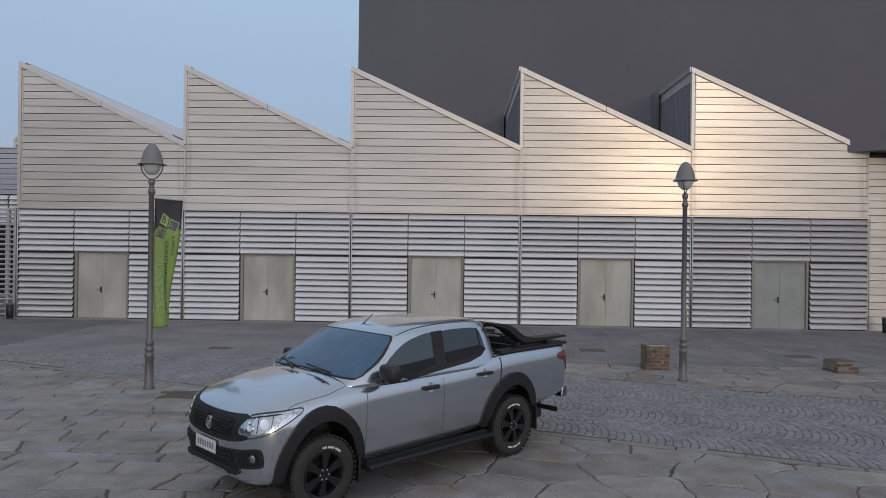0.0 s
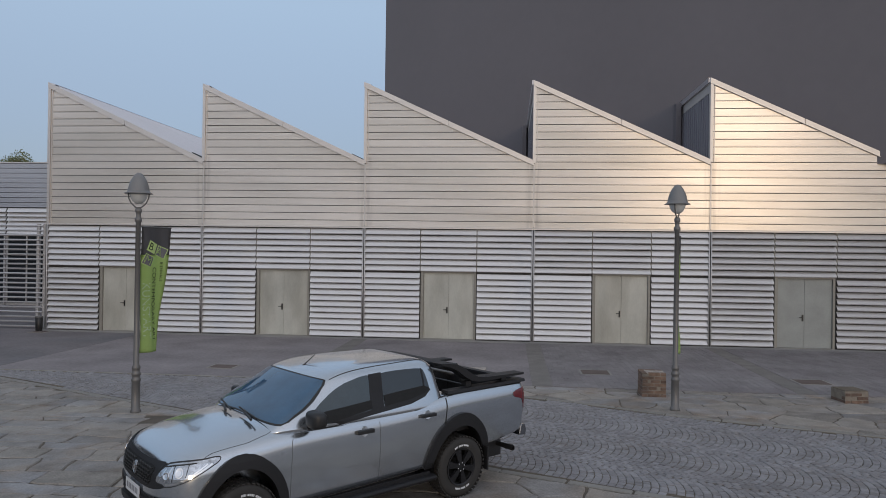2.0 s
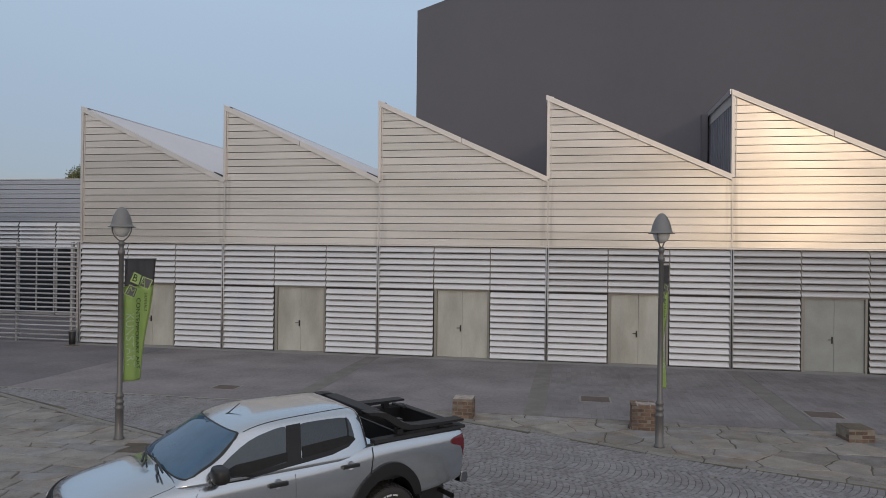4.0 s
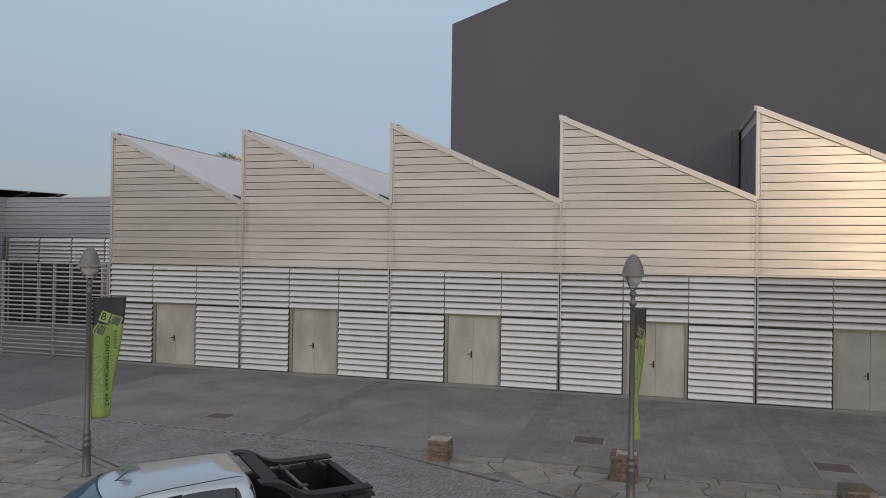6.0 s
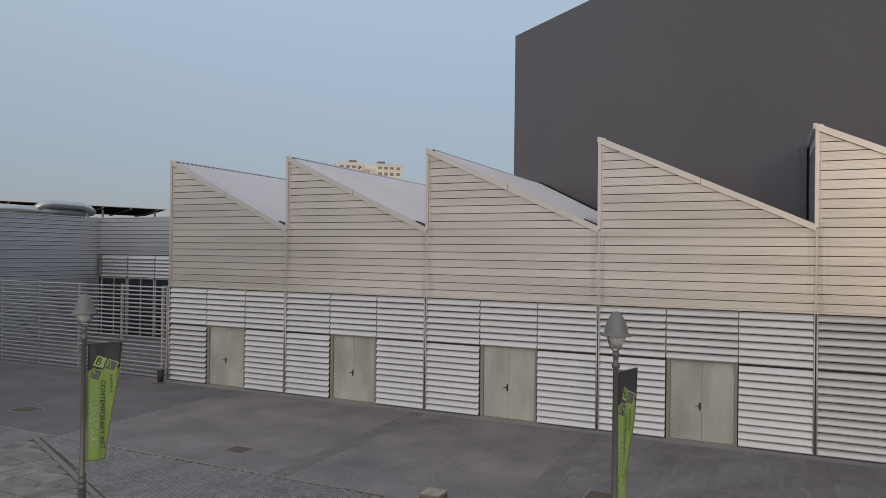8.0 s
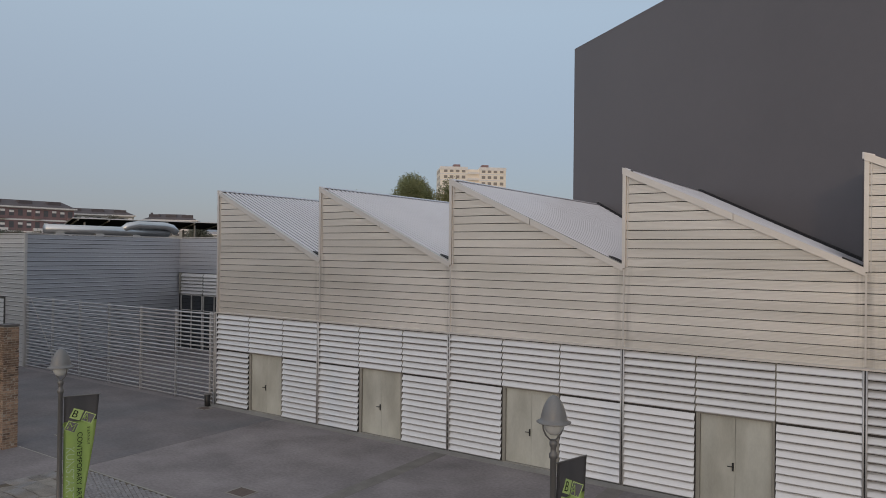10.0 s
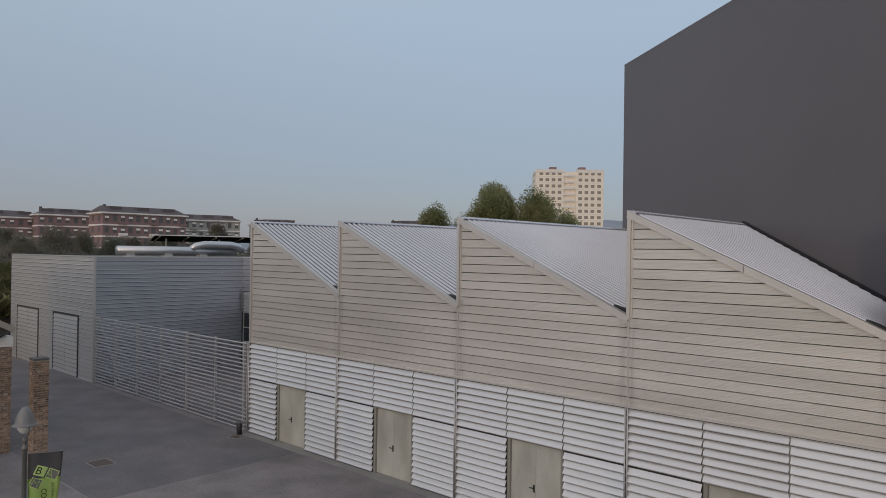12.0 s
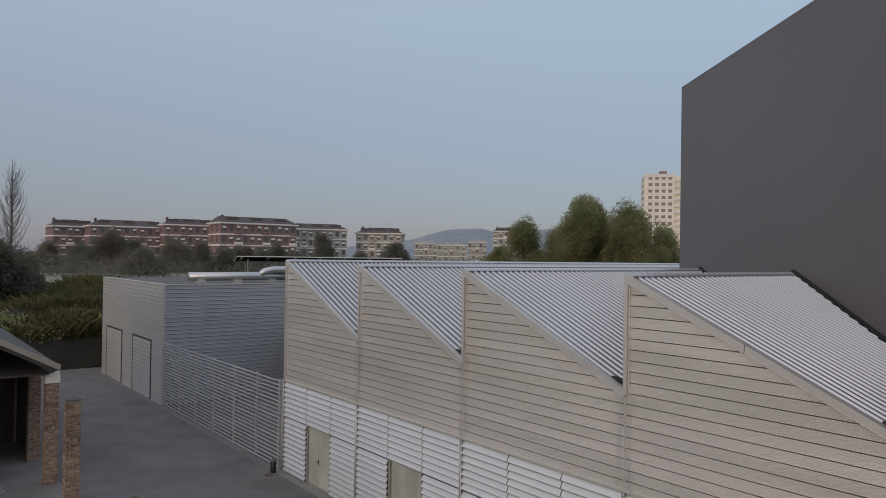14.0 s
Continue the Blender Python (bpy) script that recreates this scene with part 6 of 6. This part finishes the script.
# earth bank with reeds at the end of the yard
bm = bmesh.new()
prof = [(-50.3, -0.2), (-50.8, 1.1), (-51.6, 2.5), (-55.0, 3.7), (-60, 4.2), (-75, 4.3), (-112, 4.1), (-170, 3.9), (-230, -0.2)]
rows = []
for j in range(26):
    y = -30 + 4.5 * j
    rows.append([bm.verts.new((x + random.uniform(-0.3, 0.3), y, z + (random.uniform(-0.25, 0.25) if 0 < i < 6 else 0))) for i, (x, z) in enumerate(prof)])
for a, b in zip(rows, rows[1:]):
    for i in range(len(prof) - 1):
        bm.faces.new((a[i], a[i + 1], b[i + 1], b[i]))
tagged(part("earth_bank", bm, "bank"), "dark earth bank at the end of the yard", "bank", kind="structure")
M["meadow"] = mat("pale_dry_meadow", (0.27, 0.25, 0.20), 0.95, 0.0, 0.25, 6.0, 0.2, bump=0.05, bump_size=3)
tagged(part("meadow", boxed(-168, -112, -30, 82, 3.6, 4.25), "meadow"), "pale dry meadow beyond the reeds", "meadow", kind="structure")
rg = np.random.default_rng(4)
n = 52000
x, y = -51.8 - 52 * rg.random(n) ** 1.5, -28 + 104 * rg.random(n)
zb = np.interp(-x, [51.6, 55, 60, 75, 112], [2.4, 3.6, 4.1, 4.2, 4.0])
patch = np.sin(x * 0.8) + np.sin(y * 0.55 + 1) + np.sin(y * 0.21)
h = np.clip(0.75 + 0.42 * patch + 0.5 * rg.random(n), 0.25, 2.1)
lx, ly = rg.normal(0, 0.55, n), rg.normal(0, 0.55, n)
wd = 0.05 + 0.07 * rg.random(n)
ang = rg.random(n) * 3.14
dx, dy = np.cos(ang) * wd, np.sin(ang) * wd
v = np.stack([np.stack([x - dx, y - dy, zb - 0.2], 1), np.stack([x + dx, y + dy, zb - 0.2], 1), np.stack([x + lx * h * 0.5 + dx, y + ly * h * 0.5 + dy, zb + h * 0.7], 1), np.stack([x + lx * h, y + ly * h, zb + h], 1)], 1).reshape(-1, 3)
me = bpy.data.meshes.new("reeds")
me.from_pydata(v.tolist(), [], np.arange(n * 4).reshape(-1, 4).tolist())
tagged(linked("reeds", me, "reed"), "dry yellow-green reeds and weeds on the bank", "reeds", kind="stuff")
blobs, g = [], random.Random(14)
for i in range(40):
    blobs.append(((-52.0 - 9 * g.random() ** 2, -24 + 2.2 * i + g.uniform(-1, 1), 3.2 + g.uniform(-0.5, 0.9)), (1.5, 1.9, g.uniform(0.6, 1.3))))
tagged(leaf_object("bank_shrubs", blobs, 26000, 0.13, "leaf", None, 15), "low olive shrubs along the top of the bank", "shrubs", kind="stuff")

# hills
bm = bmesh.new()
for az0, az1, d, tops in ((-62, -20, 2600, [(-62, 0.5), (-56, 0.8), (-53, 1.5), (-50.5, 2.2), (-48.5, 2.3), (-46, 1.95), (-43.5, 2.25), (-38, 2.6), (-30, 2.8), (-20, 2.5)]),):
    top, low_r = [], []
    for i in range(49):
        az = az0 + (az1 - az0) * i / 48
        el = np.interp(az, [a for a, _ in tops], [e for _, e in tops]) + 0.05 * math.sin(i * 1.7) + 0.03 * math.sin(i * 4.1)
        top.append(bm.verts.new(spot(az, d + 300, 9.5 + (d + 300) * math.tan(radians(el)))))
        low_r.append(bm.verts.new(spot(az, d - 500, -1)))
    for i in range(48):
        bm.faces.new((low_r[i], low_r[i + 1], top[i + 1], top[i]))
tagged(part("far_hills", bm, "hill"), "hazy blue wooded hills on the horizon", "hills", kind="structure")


def flats(az, d, length, depth, eave, ridge, yaw, wall_mat, storeys, cols, label, bands=True, hip=3.0, tiles="roof_far"):
    """A block of flats: walls, string courses, windows, balconies and a hipped roof."""
    t = thing("apartment_building", label, "building", "far blocks of flats", at=Matrix.Translation(spot(az, d)) @ pose(0, 0, 0, 0, 0, -az + yaw))
    part("wall", boxed(-length / 2, length / 2, -depth / 2, depth / 2, -0.2, eave), wall_mat, t)
    bm = bmesh.new()
    e = 0.7
    lo = [bm.verts.new((sx * (length / 2 + e), sy * (depth / 2 + e), eave)) for sx, sy in ((-1, -1), (1, -1), (1, 1), (-1, 1))]
    hi = [bm.verts.new((sx * (length / 2 - hip), 0, ridge)) for sx in (-1, 1)]
    for f in ((lo[0], lo[1], hi[1], hi[0]), (lo[2], lo[3], hi[0], hi[1]), (lo[1], lo[2], hi[1]), (lo[3], lo[0], hi[0]), tuple(lo[::-1])):
        bm.faces.new(f)
    roof = part("roof", bm, tiles, t)
    for i in range(3):
        x = -length * 0.32 + length * 0.32 * i
        part("dormer", boxed(x - 2.2, x + 2.2, -depth * 0.30, -depth * 0.12, eave + 0.4, ridge - 0.35), tiles, roof)
    part("chimney", boxed(-length * 0.42, -length * 0.42 + 0.9, -0.5, 0.5, ridge - 1.5, ridge + 0.5), tiles, roof)
    part("eave_board", boxed(-length / 2 - 0.8, length / 2 + 0.8, -depth / 2 - 0.8, depth / 2 + 0.8, eave - 0.35, eave + 0.12), "band", t)
    st = eave / storeys
    pane = boxed(-0.75, 0.75, -0.06, 0.06, 0.0, st * 0.52)
    pm = bpy.data.meshes.new("window")
    pane.to_mesh(pm)
    pane.free()
    shut = boxed(-0.72, 0.72, -0.03, 0.03, 0.0, st * 0.18)
    sm = bpy.data.meshes.new("shutter")
    shut.to_mesh(sm)
    shut.free()
    for s in range(storeys):
        z = st * s + st * 0.25
        if bands:
            part("string_course", boxed(-length / 2 - 0.12, length / 2 + 0.12, -depth / 2 - 0.25, depth / 2 + 0.25, st * (s + 1) - 0.55, st * (s + 1) - 0.02), "band", t)
        for c in range(cols):
            x = -length / 2 + length * (c + 0.5) / cols
            if c % 4 == 2:
                bal = part("balcony", boxed(x - 1.5, x + 1.5, -depth / 2 - 1.1, -depth / 2 - 0.02, st * s + 0.05, st * s + 1.0), "band" if s % 2 else wall_mat, t)
            win = linked("window", pm, "far_glass", t, at=pose(x, -depth / 2 - 0.02, z))
            if (c * 7 + s * 5) % 3:
                linked("shutter", sm, "band", win, at=pose(0, -0.10, st * (0.52 - 0.20 - 0.06 * ((c + s) % 3))))
        for y in (-depth * 0.22, depth * 0.22):
            linked("window", pm, "far_glass", t, at=pose(-length / 2 - 0.02, y, z, 0, 0, 90))
    return t


flats(-79.0, 345, 16, 13, 19.8, 22.8, 14, "brick_wall", 5, 6, "red brick flats with white string courses", hip=5)
flats(-75.2, 330, 31, 13, 19.9, 22.7, 12, "brick_wall", 5, 10, "long red brick flats with white string courses", hip=5)
flats(-71.0, 325, 21, 13, 21.1, 23.9, 12, "brick_wall", 5, 7, "red brick flats with pale balconies", hip=5)
flats(-66.1, 295, 31, 15, 21.2, 24.0, 20, "brick_wall", 5, 11, "tall red brick flats with a gabled end and white string courses", hip=1.5)
flats(-61.2, 320, 26, 13, 20.5, 23.1, 6, "pale_wall", 5, 9, "pale rendered flats with balconies", hip=4)
flats(-56.0, 330, 21, 13, 19.5, 22.3, -8, "pale_wall", 5, 7, "pale rendered flats with a hipped roof", hip=5)
flats(-45.5, 420, 19, 14, 24.7, 27.1, -5, "pale_wall", 6, 6, "pale flats behind the trees", hip=5)
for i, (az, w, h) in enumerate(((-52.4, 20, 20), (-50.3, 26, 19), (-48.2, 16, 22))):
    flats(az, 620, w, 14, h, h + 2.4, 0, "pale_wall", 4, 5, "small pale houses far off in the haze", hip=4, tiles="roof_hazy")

# tower block
tw = thing("tower_block", "tall beige tower block lit by the low sun", "building", at=Matrix.Translation(spot(-32.4, 380)) @ pose(0, 0, 0, 0, 0, 32.4 + 8))
H, FL = 52.2, 16
part("wall", boxed(-17.9, -3.2, -9, 9, 0, H), "tower_wall", tw)
part("wall", boxed(3.2, 17.5, -9, 9, 0, H), "tower_wall", tw)
part("stair_core", boxed(-3.2, 3.2, -7.4, 9, 0, H - 0.6), "tower_wall", tw)
for x in (-8.0, 7.5):
    part("roof_house", boxed(x - 1.8, x + 1.8, -2, 3, H, H + 2.6), "brick_wall", tw)
part("parapet", boxed(-18.1, -3.2, -9.2, -9.02, H - 1.2, H + 0.5), "band", tw)
part("parapet", boxed(3.2, 17.7, -9.2, -9.02, H - 1.2, H + 0.5), "band", tw)
pane = boxed(-0.95, 0.95, -0.08, 0.08, 0, 1.55)
pm = bpy.data.meshes.new("window")
pane.to_mesh(pm)
pane.free()
rail = boxed(-3.1, 3.1, -0.08, 0.08, 0, 1.1)
rm = bpy.data.meshes.new("balcony")
rail.to_mesh(rm)
rail.free()
for s in range(FL):
    z = H / FL * s + 0.8
    for x in (-15.0, -11.8, -8.6, -5.4, 5.4, 8.6, 11.8, 15.2):
        linked("window", pm, "tower_glass", tw, at=pose(x, -9.03, z))
    for y in (-5, 0, 5):
        linked("window", pm, "far_glass", tw, at=pose(-17.93, y, z, 0, 0, 90))
    linked("balcony", rm, "band", tw, at=pose(0, -8.9, H / FL * s + 0.1))
    part("string_course", boxed(-18.05, -3.2, -9.1, -9.0, H / FL * s - 0.25, H / FL * s + 0.25), "band", tw)
    part("string_course", boxed(3.2, 17.65, -9.1, -9.0, H / FL * s - 0.25, H / FL * s + 0.25), "band", tw)

# ---- stones of the pavement ----
NEAR = [(-13.2, 17.15), (-5.5, 13.72), (0.46, 10.92), (4.6, 9.36), (24.0, 3.66)]       # near edge of the sett lane
FAR = [(-1.9, 17.15), (1.88, 15.68), (4.04, 14.62), (7.28, 13.6), (25.0, 8.93)]      # its far edge


def edge_y(line, x):
    for (x0, y0), (x1, y1) in zip(line, line[1:]):
        if x <= x1 or (x1, y1) == line[-1]:
            return y0 + (y1 - y0) * (x - x0) / (x1 - x0)


def stone(poly, top, gap, rnd, rough=0.006):
    """A low stone with a worn upper edge on a flat outline."""
    cx, cy = sum(p[0] for p in poly) / len(poly), sum(p[1] for p in poly) / len(poly)
    bm = bmesh.new()
    out, mid, up = [], [], []
    for x, y in poly:
        d = math.hypot(x - cx, y - cy) or 1.0
        wide = 1.0 + 0.75 * math.sin(1.9 * x - 2.3 * y) * math.sin(2.7 * y + 1.1 * x)
        k = max(0.3, 1 - gap * wide * rnd.uniform(0.6, 1.4) / max(d, 0.30))
        jx, jy = cx + (x - cx) * k, cy + (y - cy) * k
        dz = rnd.uniform(-rough, rough)
        out.append(bm.verts.new((jx, jy, -0.05)))
        mid.append(bm.verts.new((jx, jy, top + dz - 0.012)))
        k2 = max(0.2, 1 - 0.018 / d)
        up.append(bm.verts.new((cx + (jx - cx) * k2, cy + (jy - cy) * k2, top + dz)))
    n = len(poly)
    for i in range(n):
        j = (i + 1) % n
        bm.faces.new((out[i], out[j], mid[j], mid[i]))
        bm.faces.new((mid[i], mid[j], up[j], up[i]))
    bm.faces.new(up)
    bmesh.ops.recalc_face_normals(bm, faces=bm.faces[:])
    return bm


def wander(x, y):
    """How far an old joint strays from its line at a place."""
    return (0.016 * math.sin(4.3 * x + 2.9 * y) + 0.012 * math.sin(9.7 * y - 6.1 * x + 1.3) + 0.008 * math.sin(23 * x + 17 * y),
            0.016 * math.sin(3.7 * y - 4.9 * x + 0.7) + 0.012 * math.sin(10.3 * x + 5.3 * y) + 0.008 * math.sin(21 * y - 19 * x))


def split_long(poly):
    """Adds points along the sides and lets the joints stray, alike for both neighbours."""
    out = []
    for i in range(len(poly)):
        a, b = poly[i], poly[(i + 1) % len(poly)]
        n = int(math.dist(a, b) / 0.14)
        for k in range(n + 1):
            t = k / (n + 1)
            x, y = a[0] + (b[0] - a[0]) * t, a[1] + (b[1] - a[1]) * t
            dx, dy = wander(x, y)
            out.append((x + dx, y + dy))
    return out


def crazy(origin, turn, u0, u1, v0, v1, depth, length, keep, rnd):
    """Irregular slabs: the cells of loosely strewn points."""
    c, s = math.cos(radians(turn)), math.sin(radians(turn))
    grid, rows, cols = {}, int((v1 - v0) / depth), int((u1 - u0) / length)
    for j in range(-1, rows + 2):
        for i in range(-1, cols + 2):
            grid[i, j] = (u0 + (i + 0.5 * (j % 2) + rnd.uniform(-0.40, 0.40)) * length, v0 + (j + rnd.uniform(-0.19, 0.19)) * depth)
    for (i, j), (u, v) in grid.items():
        if i < 0 or j < 0 or i > cols or j > rows:
            continue
        q = [(u - length * 2, v - depth * 2), (u + length * 2, v - depth * 2), (u + length * 2, v + depth * 2), (u - length * 2, v + depth * 2)]
        for dj in (-2, -1, 0, 1, 2):
            for di in (-2, -1, 0, 1, 2):
                o = grid.get((i + di, j + dj))
                if o and (di or dj) and len(q) > 2:
                    q = clip(q, (u + o[0]) / 2, (v + o[1]) / 2, u - o[0], (v - o[1]) * (length / depth) ** 0.5)
        if len(q) < 3:
            continue
        poly = keep([(origin[0] + a * c - b * s, origin[1] + a * s + b * c) for a, b in q])
        if poly and len(poly) > 2 and area(poly) > 0.03:
            yield split_long(poly)


def courses(origin, turn, u0, u1, v0, v1, depth, length, keep, rnd):
    """Slabs in uneven courses, turned about origin; keep(poly) clips or drops each."""
    c, s = math.cos(radians(turn)), math.sin(radians(turn))
    v, low_line = v0, rnd.uniform(0, 6)
    while v < v1:
        dv = rnd.uniform(*depth)
        u, top_line = u0 + rnd.uniform(-1, 0), rnd.uniform(0, 6)
        bed_y, head_y = (lambda a: v + 0.045 * math.sin(1.7 * a + low_line)), (lambda a: v + dv + 0.045 * math.sin(1.7 * a + top_line))
        skew = 0.0
        while u < u1:
            du = rnd.uniform(*length)
            lean = rnd.uniform(-0.16, 0.16)
            q = [(u, bed_y(u)), (u + du, bed_y(u + du)), (u + du + lean, head_y(u + du + lean)), (u + skew, head_y(u + skew))]
            skew = lean
            poly = keep([(origin[0] + a * c - b * s, origin[1] + a * s + b * c) for a, b in q])
            u += du
            if poly and len(poly) > 2 and area(poly) > 0.03:
                yield split_long(poly)
        v, low_line = v + dv, top_line


def under(line):
    def cut(poly):
        for (x0, y0), (x1, y1) in zip(line, line[1:]):
            cx = sum(p[0] for p in poly) / len(poly)
            if x0 <= cx <= x1:
                return clip(poly, x0, y0 - 0.16, (y1 - y0), -(x1 - x0))
        return poly
    return cut


def over(line):
    def cut(poly):
        for (x0, y0), (x1, y1) in zip(line, line[1:]):
            cx = sum(p[0] for p in poly) / len(poly)
            if x0 <= cx <= x1:
                poly = clip(poly, x0, y0 + 0.16, -(y1 - y0), (x1 - x0))
                break
        else:
            if poly and poly[0][0] < line[0][0]:
                return []
        return clip(poly, 0, EDGE - 0.36, 0, -1) if len(poly) > 2 else []
    return cut


rnd = random.Random(11)
slabs = []
SPLIT = -3.2
for poly in courses((0, 0), 3, -14, 0, -9, 18, (0.30, 0.64), (0.45, 1.30), lambda p: clip(under(NEAR)(p), SPLIT, 0, -1, 0), rnd):
    slabs.append(poly)
for poly in crazy((0.46, 10.92), -21.5, -13, 27, -21, 0.6, 0.74, 1.05, lambda p: clip(under(NEAR)(p), SPLIT, 0, 1, 0), rnd):
    slabs.append(poly)
for poly in crazy((0, 0), 0, -3, 24, 8, EDGE, 0.60, 0.95, over(FAR), rnd):
    slabs.append(poly)
x = -12.8
while x < 24:                      # border stones along the asphalt
    w = rnd.uniform(0.9, 1.8)
    if x > -2.6:
        slabs.append(split_long([(x, EDGE - 0.33), (x + w, EDGE - 0.33), (x + w, EDGE - 0.02), (x, EDGE - 0.02)]))
    x += w
slabs = [p for p in slabs if sum(q[0] for q in p) / len(p) > -12.9 and not any((sum(q[0] for q in p) / len(p) - a) ** 2 + (sum(q[1] for q in p) / len(p) - b) ** 2 < r for a, b, r in ((4.95, 15.0, 0.14), (-5.75, 13.0, 0.16), (-3.05, 8.9, 0.10)))]
slabs.sort(key=lambda p: (sum(q[0] for q in p) / len(p) + 0.5) ** 2 + (sum(q[1] for q in p) / len(p) - 9.5) ** 2)
rest = bmesh.new()
for i, poly in enumerate(slabs):
    b = stone(poly, rnd.uniform(-0.003, 0.008), 0.0115, rnd, 0.005)
    if i < 300:
        part("slab", b, "slab", paving)
    else:
        tmp = bpy.data.meshes.new("tmp")
        b.to_mesh(tmp)
        rest.from_mesh(tmp)
        bpy.data.meshes.remove(tmp)
        b.free()
tagged(part("slabs_beyond", rest, "slab", paving), kind="stuff")

# pale strips along both edges of the lane
for line, side_off in ((NEAR, -0.06), (FAR, 0.06)):
    for (x0, y0), (x1, y1) in zip(line, line[1:]):
        way = Vector((x1 - x0, y1 - y0)).normalized()
        nv = Vector((-way.y, way.x))
        d, total = 0.0, math.dist((x0, y0), (x1, y1))
        while d < total - 0.05:
            ln = min(rnd.uniform(0.5, 1.1), total - d)
            p, q = Vector((x0, y0)) + way * d, Vector((x0, y0)) + way * (d + ln)
            poly = [tuple(p - nv * 0.07 + nv * side_off), tuple(q - nv * 0.07 + nv * side_off), tuple(q + nv * 0.07 + nv * side_off), tuple(p + nv * 0.07 + nv * side_off)]
            part("edge_stone", stone(poly, 0.004, 0.012, rnd, 0.002), "kerb", paving)
            d += ln

# setts laid in arches across the lane
verts, faces = [], []
TURN_SETT = -23.0
ct, st = math.cos(radians(TURN_SETT)), math.sin(radians(TURN_SETT))
W, R, STEP = 1.55, 1.10, 0.112
half = math.asin(W / 2 / R)
na = 15
for col in range(-6, 7):
    for row in range(-170, 230):
        for k in range(na):
            a = -half + 2 * half * (k + 0.5) / na
            px = row * STEP + R * (math.cos(a) - math.cos(half))
            py = col * W + R * math.sin(a)
            x, y = px * ct - py * st, 13.0 + px * st + py * ct
            if not (-13.0 < x < 22) or y > EDGE - 0.06 or y < edge_y(NEAR, x) + 0.10:
                continue
            if x > FAR[0][0] and y > edge_y(FAR, x) - 0.09:
                continue
            hw, hl = STEP * 0.465 * (0.25 + 0.75 * math.cos(a)) * rnd.uniform(0.94, 1.03), R * half / na * 0.93 * rnd.uniform(0.93, 1.02)
            turn = radians(TURN_SETT) + a + rnd.uniform(-0.08, 0.08)
            c, s = math.cos(turn), math.sin(turn)
            top = rnd.uniform(-0.006, 0.006)
            base = len(verts)
            for f, z in ((1.0, -0.03), (0.98, top - 0.006), (0.80, top)):
                for sx, sy in ((-1, -1), (1, -1), (1, 1), (-1, 1)):
                    dx, dy = sx * hw * f, sy * hl * f
                    verts.append((x + dx * c - dy * s, y + dx * s + dy * c, z))
            for lvl in (0, 4):
                for i in range(4):
                    j = (i + 1) % 4
                    faces.append((base + lvl + i, base + lvl + j, base + lvl + 4 + j, base + lvl + 4 + i))
            faces.append((base + 8, base + 9, base + 10, base + 11))
me = bpy.data.meshes.new("setts")
me.from_pydata(verts, [], faces)
me.update()
tagged(linked("setts", me, "sett", paving), kind="stuff")

# dark drain line between paving and asphalt
tagged(part("drain_channel", boxed(-19.0, -2.7, EDGE - 0.02, EDGE + 0.03, -0.05, 0.003), "frame"), "narrow dark drain channel along the asphalt edge", "drain", kind="structure")
